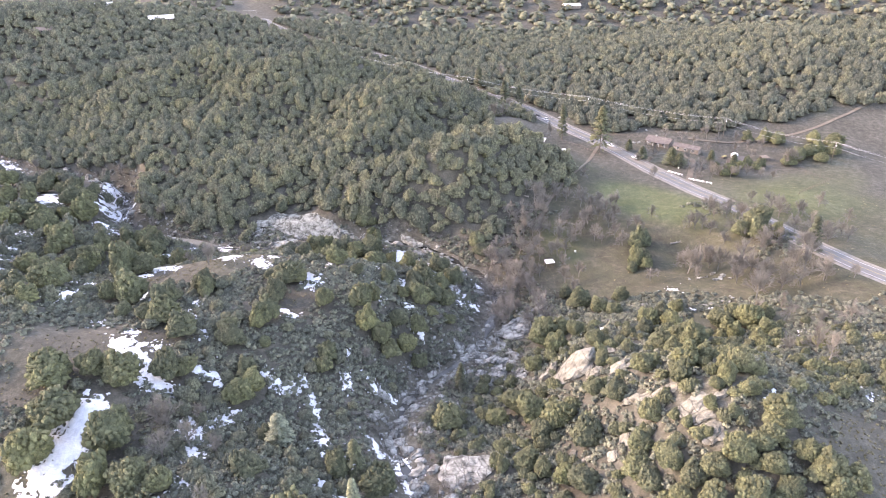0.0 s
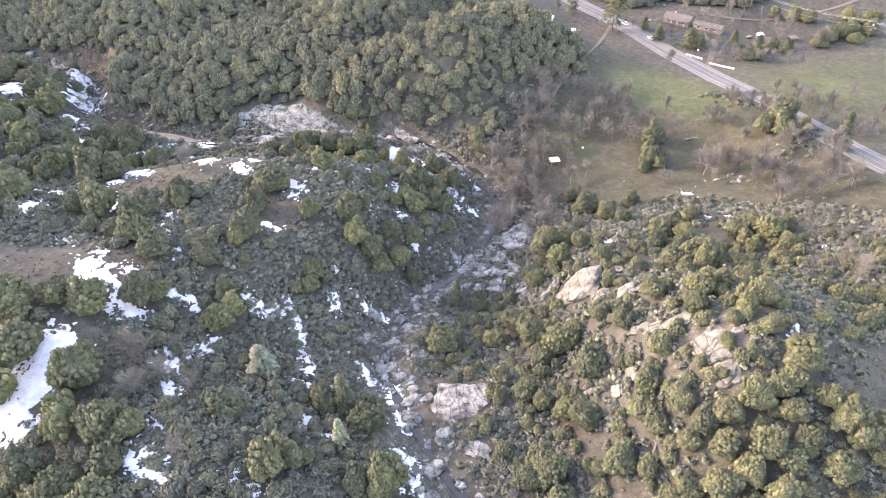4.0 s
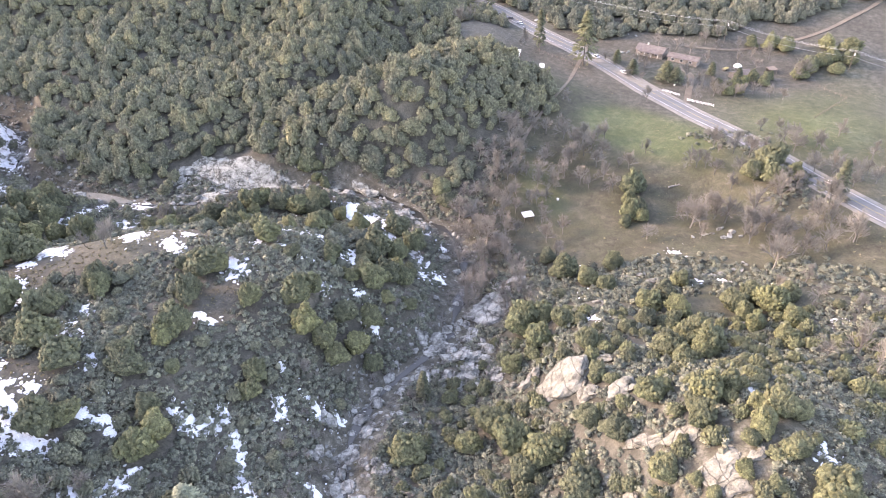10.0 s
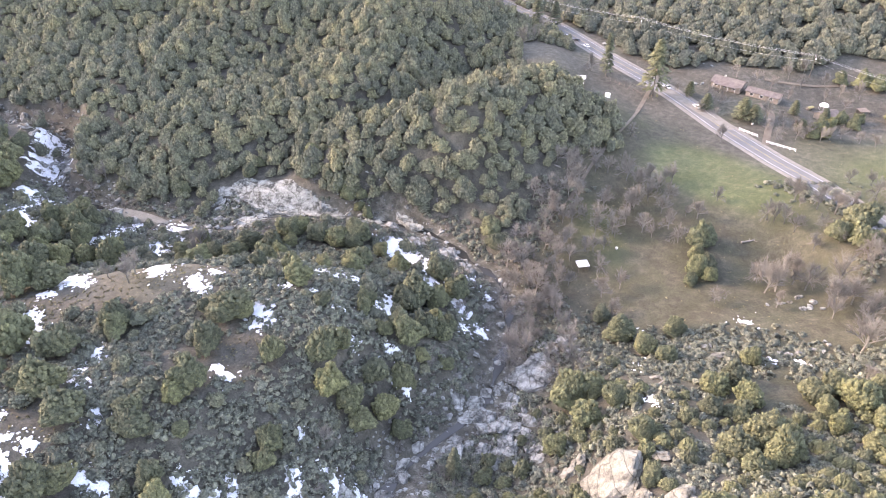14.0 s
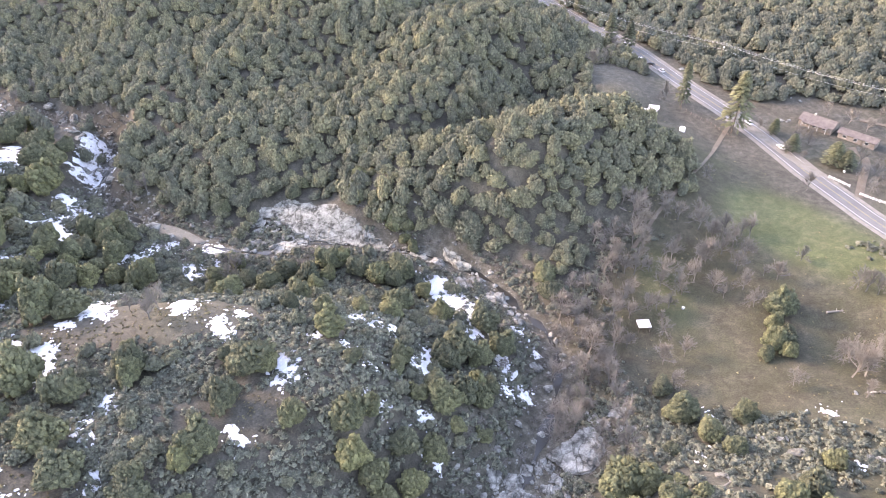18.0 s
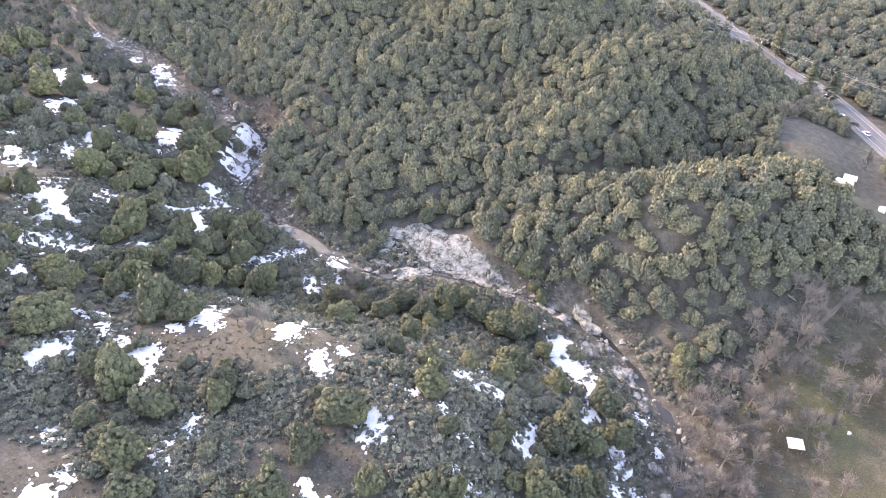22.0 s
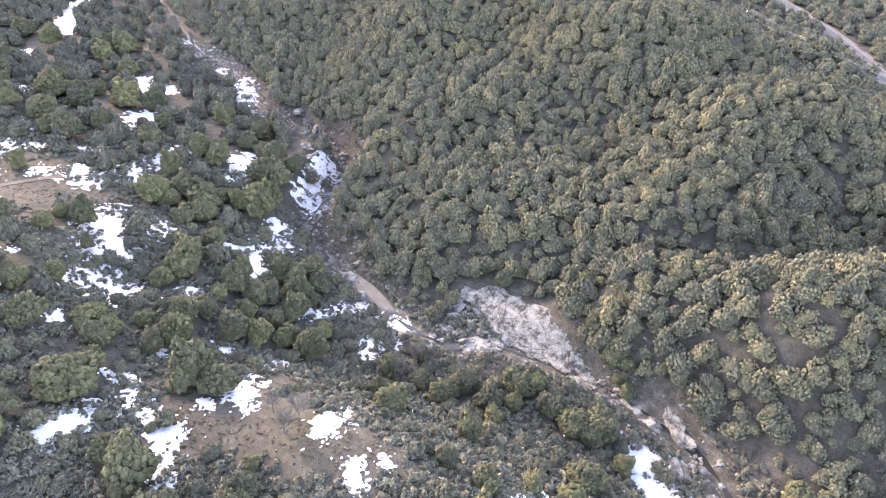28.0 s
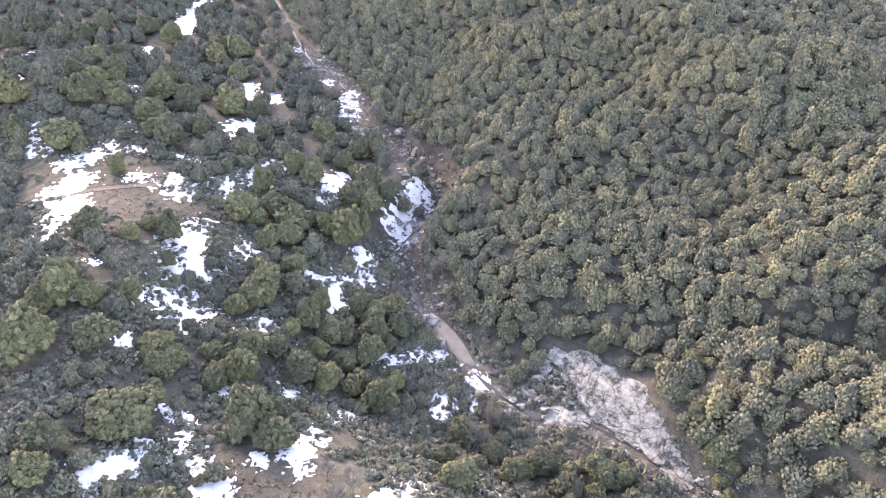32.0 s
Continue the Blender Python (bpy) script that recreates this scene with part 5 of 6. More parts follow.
    # dry tufts and weeds over the meadow
    tuft = [crown_shape(560 + i, 1, 9, 0.45, squash=0.5, core=0.5) for i in range(5)]
    x, y = r.uniform(-10, 270, 3500), r.uniform(185, 420, 3500)
    dr, _ = line_place(ROAD_LINE, x, y)
    k = (in_field(x, y) > 0.2) & (dr > 8) & (r.random(len(x)) < 0.55 + 0.3 * ripple(x, y, 0.06))
    x, y = x[k], y[k]
    scatter("meadow_weeds", "short dry weeds and grass tufts in the meadow", tuft, np.stack([x, y, r.uniform(0.25, 0.7, len(x)), r.uniform(0.3, 0.6, len(x)), r.uniform(0.5, 1, len(x))], 1), M_WEED, 8, "weeds")
    # low tufts and dead stalks in the brown clearings
    rows = []
    for cx, cy, rx, ry in CLEARINGS + ((-100, 207, 24, 11), (-116, 142, 16, 12), (-98, 108, 14, 14), (108, 92, 16, 18), (-248, 235, 38, 20)):
        n = int(rx * ry * 0.9)
        rows.append(np.stack([cx + r.normal(size=n) * rx * 0.6, cy + r.normal(size=n) * ry * 0.6, r.uniform(0.2, 0.75, n), r.uniform(0.3, 0.8, n), r.uniform(0.0, 1, n)], 1))
    rows = np.concatenate(rows)
    rows = rows[~on_snow(rows[:, 0], rows[:, 1], 0.2)]
    scatter("clearing_weeds", "dead brown tufts and low seedlings in the clearings", tuft, rows, M_WEED, 18, "weeds")


near_brush()
for _x, _y, _r in OAK_SPOTS:
    if line_place(ROAD_LINE, np.array(float(_x)), np.array(float(_y)))[0] < 9:
        continue
    _warm = _x > 20
    oak(_x, _y, _r * 1.02, _pick.choice(("olive", "yellow-green", "olive", "dark", "olive") if _warm else ("dark", "olive", "dark", "olive", "yellow-green")), _pick.uniform(0.9, 1.15))
for _x, _y, _h in BARE_SPOTS:
    if math.hypot(_x - 47, _y - 246) > 7:
        bare_tree(_x, _y, _h)


# the foot of the wood, round the bedrock
for _x, _y, _r in ((-58, 301, 2.8), (-52, 298, 3.3), (-48, 295, 3.7), (-43, 293, 4.2), (-39, 290, 2.8), (-35, 287, 3.3), (-63, 305, 3.7), (-87, 304, 4.2), (-83, 309, 2.8), (-95, 306, 3.3), (-113, 295, 3.7), (-61, 312, 4.2), (-44, 296, 2.8), (-38, 293, 3.3)):
    oak(_x, _y, _r, _pick.choice(("dark", "olive")), 1.15)


def meadow_trees():
    r = np.random.default_rng(51)
    x, y = spread(r, 18, 85, 200, 345, 6.2)
    d = np.abs((x - 30) - (y - 215) * 0.24)
    k = (r.random(len(x)) < 0.6 * np.exp(-(d / 14) ** 2)) & (np.hypot(x - 47, y - 247) > 9) & ~near_any(x, y, OAK_SPOTS, 1.0) & (wood_mask(x, y) < 0.5)
    for a, b in zip(x[k], y[k]):
        bare_tree(a, b, r.uniform(8, 14))
    for a, b, high in ((107, 236, 14), (121, 200, 17), (122, 224, 14), (119, 336, 11), (82, 283, 12), (78, 291, 13), (72, 287, 13), (67, 277, 11), (83, 274, 11), (148, 217, 13), (133, 205, 12), (150, 206, 14), (125, 272, 10), (130, 256, 9), (107, 245, 10), (121, 247, 9),
                       (55, 273, 10), (50, 262, 9), (43, 278, 10), (35, 264, 10), (33, 248, 9), (174, 278, 10), (163, 275, 12), (133, 285, 12), (54, 252, 9), (60, 243, 10), (42, 245, 9), (33, 237, 9)):
        bare_tree(a, b, high)
    for a, b, wide, tall in ((92, 264, 4.6, 1.5), (89, 256, 3.6, 1.4), (87, 248, 4.6, 1.3), (91, 244, 3.6, 1.2), (84, 243, 3.0, 1.1)):
        oak(a, b, wide, "olive", tall)
    x, y = spread(r, 120, 190, 185, 300, 8.0)
    dr, _ = line_place(ROAD_LINE, x, y)
    k = (r.random(len(x)) < 0.5) & (dr > 8) & (dr < 20)
    for a, b in zip(x[k], y[k]):
        bare_tree(a, b, r.uniform(6, 10))


meadow_trees()

# ---- road ----
tagged(new("road", ribbon("road", ROAD_LINE, ROAD_Z, 4.6, M_ASPHALT, 0.10)), "two-lane grey asphalt highway through the valley", "road", kind="structure")
tagged(new("road_shoulder", ribbon("road_shoulder", ROAD_LINE, ROAD_Z, 6.6, M_GRAVEL, 0.04)), "pale gravel shoulders of the highway", "road shoulder", kind="structure")
for off in (-3.65, 3.65):
    tagged(new("edge_line", ribbon("edge_line", ROAD_LINE, ROAD_Z, 0.10, M_LINE, 0.115, off)), "white painted edge line of the highway", "road marking", kind="structure")
for off in (-0.16, 0.16):
    tagged(new("centre_line", ribbon("centre_line", ROAD_LINE, ROAD_Z, 0.05, M_YELLOW, 0.115, off)), "yellow painted centre line of the highway", "road marking", kind="structure")


def draped(name, line, half, mat, lift, label, category):
    pts = smoothed(line, 5)
    tagged(new(name, ribbon(name, pts, height(*np.array(pts).T), half, mat, lift)), label, category, kind="structure")


draped("dirt_track", ((107, 409), (94, 381), (80, 348), (66, 324), (58, 311), (51, 298), (46, 289)), 1.0, M_TRACK, 0.12, "faint two-rut dirt track across the meadow", "track")
draped("dirt_track", ((-300, 196), (-275, 210), (-263, 215), (-255, 226), (-250, 237), (-236, 258)), 1.2, M_TRACK, 0.2, "dirt track over the snowy knoll", "track")
draped("dirt_track", ((310, 455), (295, 441), (267, 423), (237, 407), (205, 399), (175, 398), (160, 402)), 1.3, M_TRACK, 0.25, "pale dirt drive climbing behind the house", "track")
draped("driveway", ((138, 333), (144, 347), (151, 364), (148, 375)), 1.6, M_TRACK, 0.2, "gravel driveway from the highway to the house", "driveway")
draped("lay_by", ((101, 403), (110, 385), (120, 364), (129, 349)), 2.6, M_GRAVEL, 0.12, "pale gravel lay-by beside the highway", "lay-by")
draped("parking_lot", ((-205, 668), (-222, 690), (-232, 705)), 11, M_GRAVEL, 0.9, "pale paved lot beside the far highway", "parking lot")

# ---- creek ----
_w = np.array([(1.5 if 150 < q[1] < 250 else 1.3) + 0.9 * math.sin(i * 1.7) - (0.9 if q[0] < -150 else 0) for i, q in enumerate(CREEK_LINE)])
_w = np.maximum(_w * np.where(np.array(CREEK_LINE)[:, 0] < -20, 0.55, 0.9) + 0.7 * np.sin(np.arange(len(_w)) * 4.1) - 0.35, 0.15)
tagged(new("water", ribbon("water", CREEK_LINE, CREEK_Z, _w, M_WATER, 0.34, sides=False)), "shallow dark creek water between boulders", "water", kind="structure")

for _x, _y, _r in ((57, 107, 2.3), (63, 114, 2.1), (65, 105, 2.5), (54, 113, 2.6), (59, 102, 2.2), (69, 111, 2.6), (50, 108, 2.4), (52, 99, 2.5), (62, 97, 2.3), (58, 117, 2.2), (69, 100, 2.6), (44, 152, 2.2), (47, 147, 2.4), (144, 257, 4.5), (151, 252, 4.8), (159, 348, 4), (163, 344, 4.5), (168, 348, 4), (161, 339, 3.5), (174, 353, 4.2), (180, 357, 4.5), (185, 352, 4), (190, 359, 3.6), (167, 340, 3.5), (198, 399, 5), (206, 395, 6), (213, 391, 6), (207, 359, 5.5), (215, 366, 6), (223, 370, 6), (231, 375, 6), (239, 371, 6), (227, 360, 5), (245, 383, 7), (236, 389, 6)):
    oak(_x, _y, _r, "olive")
for _x, _y, _h in ((148, 343, 9), (151, 354, 9), (144, 349, 7), (172, 402, 11), (182, 408, 11), (176, 395, 9), (201, 383, 11), (193, 387, 9), (118, 367, 7), (124, 362, 6), (112, 389, 7), (53, 262, 10), (86, 291, 11), (85, 266, 10), (105, 289, 9), (120, 276, 11), (134, 289, 9), (163, 284, 12), (175, 276, 10), (159, 298, 8), (95, 279, 11), (75, 297, 11), (70, 285, 10), (90, 302, 11), (61, 290, 10), (64, 306, 10), (129, 235, 16), (120, 236, 15), (141, 239, 15), (124, 225, 14), (154, 230, 14), (111, 237, 15), (132, 217, 14), (141, 206, 12), (124, 208, 11), (115, 186, 9), (122, 176, 9), (128, 166, 9), (156, 348, 9), (128, 385, 8), (132, 382, 8), (124, 373, 8), (146, 404, 9), (154, 398, 9), (160, 392, 9), (166, 383, 9), (183, 381, 9), (189, 372, 8), (174, 340, 9), (180, 335, 8), (144, 338, 7), (160, 343, 9), (153, 338, 9), (157, 339, 8), (163, 336, 9), (168, 338, 8), (126, 380, 7), (130, 376, 6), (189, 397, 10), (-83, 116, 10), (-80, 114, 9), (-64, 183, 7), (-150, 172, 8), (-103, 211, 7), (-145, 171, 7), (162, 256, 11), (170, 257, 12), (-77, 103, 12), (-72, 109, 12), (185, 331, 8), (188, 286, 11), (193, 268, 10), (183, 254, 9), (174, 247, 9), (210, 250, 10), (204, 357, 11)):
    bare_tree(_x, _y, _h)

# ---- rock ----
ROCKS = [rock_shape(600 + i, ICO4, 0.42, 0.7, 22) for i in range(8)]
ROCK_MESH = [mesh_of("boulder", v, f, M_GRANITE, smooth=False) for v, f in (rock_shape(620 + i, ICO3, 0.28, 0.7, 16) for i in range(9))]


def slab(x, y, rx, ry, turn, high, mat=M_GRANITE, seed=0, name="granite_slab", label="broad weathered grey granite slab beside the creek", sink=0.45, shape=None):
    v, f = shape or ROCKS[seed % len(ROCKS)]
    v = v * (rx, ry, high)
    c, s = math.cos(radians(turn)), math.sin(radians(turn))
    v = np.stack([v[:, 0] * c - v[:, 1] * s, v[:, 0] * s + v[:, 1] * c, v[:, 2]], 1)
    g = height(v[:, 0] + x, v[:, 1] + y) - ground_z(x, y)
    v[:, 2] += 0.75 * g
    ob = new(name, mesh_of(name, v, f, mat, smooth=False))
    ob.location = (x, y, ground_z(x, y) + high * (0.7 - sink) * 0.5)
    return tagged(ob, label, "rock", "granite outcrops")


for _i, _s in enumerate(SLABS):
    slab(*_s, seed=_i)
for _i, _s in enumerate(BED_SLABS):
    slab(*_s, mat=M_BEDROCK, seed=_i + 3, label="pale bare bedrock slab stepped by joints in the creek bend", sink=0.7)
for _i, _s in enumerate(OUTCROPS):
    slab(*_s, mat=M_PALEROCK, seed=_i + 1, name="rock_outcrop", label="sunlit cream granite outcrop with dark joints on the hillside", sink=0.35)


slab(42, 152, 7.6, 6.4, 20, 5.6, M_PALEROCK, name="rock_outcrop", label="great rounded cream granite dome split by dark joints", sink=0.30, shape=rock_shape(641, ICO4, 0.20, 0.8, 7))


def bedrock_sheet():
    """Bare granite stepped along its joints, on the slope above the creek's bend."""
    xs, ys = np.arange(-110, -30, 0.6), np.arange(268, 312, 0.6)
    X, Y = np.meshgrid(xs, ys)
    n1 = np.array([noise.fractal(Vector((a * 0.07, b * 0.16, 4)), 1.0, 2.0, 4) for a, b in zip(X.ravel(), Y.ravel())]).reshape(X.shape)
    n2 = np.array([noise.noise(Vector((a * 0.5, b * 0.5, 8))) for a, b in zip(X.ravel(), Y.ravel())]).reshape(X.shape)
    u = (0.35 * X + 0.94 * Y) / 3.2 + 2.2 * n1
    step = (np.floor(u) + np.clip((u - np.floor(u)) / 0.18, 0, 1)) * 0.55 - u * 0.55
    Z = height(X, Y) + 0.35 + step + 0.25 * n1 + 0.10 * n2
    wob = X + 2.5 * n2 + 3 * n1, Y + 2.5 * n1 - 1.5 * n2
    on = inside_edge(wob[0], wob[1], BED_EDGE)
    keep = on[:-1, :-1] & on[1:, :-1] & on[:-1, 1:] & on[1:, 1:]
    j, i = np.nonzero(keep)
    a = j * len(xs) + i
    q = np.stack([a, a + 1, a + len(xs) + 1, a + len(xs)], 1)
    used, idx = np.unique(q, return_inverse=True)
    v = np.stack([X.ravel(), Y.ravel(), Z.ravel()], 1)[used]
    idx = idx.reshape(q.shape)
    # a skirt down into the ground closes its edge
    edges = {}
    for f in idx:
        for m in range(4):
            e = (int(f[m]), int(f[(m + 1) % 4]))
            edges[tuple(sorted(e))] = None if tuple(sorted(e)) in edges else e
    rim = np.array([e for e in edges.values() if e])
    low = np.where(np.isin(np.arange(len(v)), rim.ravel()))[0]
    place = {int(p): len(v) + n for n, p in enumerate(low)}
    skirt = np.array([(e[1], e[0], place[int(e[0])], place[int(e[1])]) for e in rim])
    v = np.concatenate([v, v[low] - (0, 0, 1.6)])
    o = v.mean(0)
    ob = new("bedrock_sheet", mesh_of("bedrock_sheet", v - o, np.concatenate([idx, skirt]), M_BEDROCK))
    ob.location = o
    tagged(ob, "broad pale bedrock sheet stepped by joints in the creek bend", "rock", "granite outcrops")


bedrock_sheet()


def creek_boulders():
    r = np.random.default_rng(71)
    for (x, y), z in zip(CREEK_LINE, CREEK_Z):
        if not (60 < y < 420 and x > -330):
            continue
        many = 3 if y < 215 or -235 < x < -165 else 2
        for _ in range(many):
            px, py = x + r.normal() * 5.2, y + r.normal() * 5.2
            s = r.uniform(0.6, 1.8) if r.random() < 0.78 else r.uniform(1.8, 3.4)
            ob = new("boulder", ROCK_MESH[r.integers(0, len(ROCK_MESH))])
            ob.matrix_basis = Matrix.LocRotScale((px, py, ground_z(px, py) + s * 0.15), Euler((r.normal() * 0.25, r.normal() * 0.25, r.uniform(0, 6.28))), (s, s * r.uniform(0.7, 1.1), s * r.uniform(0.7, 1.1)))
            tagged(ob, f"{'large' if s > 1.5 else 'rounded'} grey granite boulder in the creek bed", "boulder", "creek boulders")
    x, y = spread(r, -310, 45, 55, 420, 1.7)
    dc, _ = line_place(CREEK_LINE, x, y)
    k = (dc < 11) & (r.random(len(x)) < np.where((x < -140) & (dc < 5), 0.75, 0.5 * np.exp(-(dc / 8) ** 2) + 0.05))
    v, f = ICO1
    cobbles = []
    for i in range(5):
        q = np.random.default_rng(80 + i)
        cobbles.append((v * (1 + 0.25 * q.normal(size=(len(v), 1))) * (1, 0.8, 0.7), f))
    x, y = x[k], y[k]
    scatter("cobbles", "loose grey stones along the creek bed", cobbles, np.stack([x, y, r.uniform(0.2, 0.65, len(x)) * np.where(x < -140, 1.9, np.where(y < 200, 1.3, 1.0)), 0 * x + 1, 0 * x], 1), M_GRANITE, 9, "stones")


creek_boulders()
_v, _f = rock_shape(690, ICO3, 0.12, 0.2, 4)
_ob = tagged(new("sandbank", mesh_of("sandbank", _v * (15, 4.5, 5), _f, M_SAND, smooth=True)), "smooth pale sandbank beside the creek pool", "sandbank")
_ob.matrix_basis = pose(-129, 284, ground_z(-129, 284) - 0.2, 0, 0, -18)


# ---- melting snow ----
def snow_patch(x0, y0, x1, y1, hw, seed):
    """A ragged drift draped on the ground, thinning to its edge."""
    cell = 0.3 if hw < 2 else 0.4
    pad = hw * 1.9 + 1
    xs, ys = np.arange(min(x0, x1) - pad, max(x0, x1) + pad, cell), np.arange(min(y0, y1) - pad, max(y0, y1) + pad, cell)
    X, Y = np.meshgrid(xs, ys)
    d, _ = line_place(((x0, y0), (x1 + 0.01, y1)), X, Y)
    off = seed * 7.3
    lump = np.array([noise.fractal(Vector((a * 0.35 + off, b * 0.35, 0)), 1.0, 2.0, 4) for a, b in zip(X.ravel(), Y.ravel())]).reshape(X.shape)
    fine = np.array([noise.noise(Vector((a * 1.25 + off, b * 1.25, 3))) for a, b in zip(X.ravel(), Y.ravel())]).reshape(X.shape)
    speck = np.array([noise.noise(Vector((a * 0.62 + off, b * 0.62, 9))) for a, b in zip(X.ravel(), Y.ravel())]).reshape(X.shape)
    field = np.minimum(1.25 - d / (hw * 1.35), 0.75) + 1.0 * lump + (1.15 * fine + 0.9 * speck) * min(1.0, 1.7 / hw) - 0.28 * min(1.0, 1.7 / hw)
    Z = height(X, Y) + np.clip(field * 0.35, -0.2, 0.16) + 0.08
    on = field > 0
    keep = on[:-1, :-1] | on[1:, :-1] | on[:-1, 1:] | on[1:, 1:]
    keep &= (on[:-1, :-1].astype(int) + on[1:, :-1] + on[:-1, 1:] + on[1:, 1:]) >= 2
    j, i = np.nonzero(keep)
    if len(j) < 2:
        return
    a = j * len(xs) + i
    q = np.stack([a, a + 1, a + len(xs) + 1, a + len(xs)], 1)
    used, idx = np.unique(q, return_inverse=True)
    v = np.stack([X.ravel(), Y.ravel(), Z.ravel()], 1)[used]
    o = v.mean(0)
    ob = new("snow_patch", mesh_of("snow_patch", v - o, idx.reshape(q.shape), M_SNOW, smooth=True))
    ob.location = o
    long = math.hypot(x1 - x0, y1 - y0) + 2 * hw
    tagged(ob, f"{'long' if long > 16 else 'small' if long < 6 else 'ragged'} melting white snow patch between brush", "snow", "snow patches")


for _i, _s in enumerate(SNOW_SPOTS):
    snow_patch(*_s[:4], _s[4] * (1.55 if _s[0] < -110 else 1.12), _i)


def snow_crumbs():
    """Scraps of old snow left round the drifts."""
    r = np.random.default_rng(85)
    rows = []
    for x0, y0, x1, y1, hw in SNOW_SPOTS:
        n = int(10 + 5 * hw + math.hypot(x1 - x0, y1 - y0))
        u = r.random(n)
        wide = hw * 0.9 + 1.6
        rows.append(np.stack([x0 + (x1 - x0) * u + r.normal(size=n) * wide, y0 + (y1 - y0) * u + r.normal(size=n) * wide, 0.22 + 0.5 * r.random(n) ** 2, 0.5 + 0 * u, 0 * u], 1))
    shapes = []
    for i in range(6):
        v, f = ICO1
        q = np.random.default_rng(870 + i)
        shapes.append((v * (1 + 0.35 * q.normal(size=(len(v), 1))) * (1.0, 0.6, 0.35) + (0, 0, 0.2), f))
    scatter("snow_scraps", "scraps of melting snow scattered through the brush", shapes, np.concatenate(rows), M_SNOW, 15, "snow")


snow_crumbs()

# ---- pines by the road and in the gorge ----
for _x, _y, _h, _g, _w in ((78, 406, 24, False, 0.9), (98, 383, 30, False, 1.05), (158, 233, 17, False, 1.2), (117, 385, 8, False, 1.8), (121, 369, 9, False, 1.9), (136, 360, 11, False, 2.2), (140, 357, 9, False, 2.2), (172, 355, 9, False, 2.0), (162, 365, 8, False, 2.0), (3, 163, 12, False, 1.0),
                           (-28, 109, 13, False, 1.1), (-27, 95, 10, True, 1.2), (-50, 117, 11, True, 1.7), (30, 524, 18, False, 1.3), (46, 475, 20, False, 1.2), (57, 476, 16, False, 1.3)):
    pine(_x, _y, _h, _g, _w)

# ---- buildings ----
def at_ground(name, x, y, turn, label, category, lift=0.0):
    ob = new(name)
    ob.matrix_basis = Matrix.Translation((x, y, ground_z(x, y) + lift)) @ Matrix.Rotation(radians(turn), 4, "Z")
    return tagged(ob, label, category)


def gable(bm, w, d, eave, ridge, over=0.5, thick=0.18):
    """A gable roof along x, with overhang and thickness."""
    for s in (-1, 1):
        y1, z1 = s * (d / 2 + over), eave - over * (ridge - eave) / (d / 2)
        v = [bm.verts.new(p) for p in ((-w / 2 - over, 0, ridge), (w / 2 + over, 0, ridge), (w / 2 + over, y1, z1), (-w / 2 - over, y1, z1),
                                       (-w / 2 - over, 0, ridge + thick), (w / 2 + over, 0, ridge + thick), (w / 2 + over, y1, z1 + thick), (-w / 2 - over, y1, z1 + thick))]
        for f in ((0, 1, 2, 3), (7, 6, 5, 4), (0, 4, 5, 1), (1, 5, 6, 2), (2, 6, 7, 3), (3, 7, 4, 0)):
            bm.faces.new([v[i] for i in f])
    return bm


def window(parent, x, y, z, w, h, depth):
    """A framed window on a wall that faces y."""
    frame_ob = part("window", box(bmesh.new(), x - w / 2 - 0.08, x + w / 2 + 0.08, y - depth, y + depth, z - 0.08, z + h + 0.08), M_WHITE, parent)
    part("pane", box(bmesh.new(), x - w / 2, x + w / 2, y - depth - 0.02, y + depth + 0.02, z, z + h), M_GLASS, frame_ob)


def house(x, y, turn, w, d, label, roof=M_SHINGLE, wall=M_WALL, porch=0.0, chimney=False):
    ob = at_ground("house", x, y, turn, label, "house")
    bm = box(bmesh.new(), -w / 2, w / 2, -d / 2, d / 2, -0.6, 2.7)
    for s in (-1, 1):
        v = [bm.verts.new(p) for p in ((s * w / 2, -d / 2, 2.7), (s * w / 2, d / 2, 2.7), (s * w / 2, 0, 2.7 + d * 0.2))]
        bm.faces.new(v)
    part("wall", bm, wall, ob)
    r = part("roof", gable(bmesh.new(), w, d, 2.72, 2.72 + d * 0.21, 0.6), roof, ob)
    if chimney:
        part("chimney", box(bmesh.new(), -w * 0.2, -w * 0.2 + 0.9, -0.5, 0.4, 3.0, 5.6), M_GRANITE, r)
    for k in range(3):
        window(ob, -w * 0.32 + k * w * 0.3, -d / 2, 0.95, 1.5, 1.15, 0.06)
    part("door", box(bmesh.new(), w * 0.13, w * 0.13 + 0.95, -d / 2 - 0.05, -d / 2 + 0.05, 0, 2.05), M_DARKWOOD, ob)
    if porch:
        part("porch_roof", box(bmesh.new(), -w * 0.4, w * 0.4, -d / 2 - porch, -d / 2 - 0.3, 2.35, 2.5), roof, ob)
        for k in range(4):
            part("porch_post", box(bmesh.new(), -w * 0.38 + k * w * 0.25, -w * 0.38 + k * w * 0.25 + 0.14, -d / 2 - porch + 0.1, -d / 2 - porch + 0.24, 0, 2.35), M_WHITE, ob)
    return ob


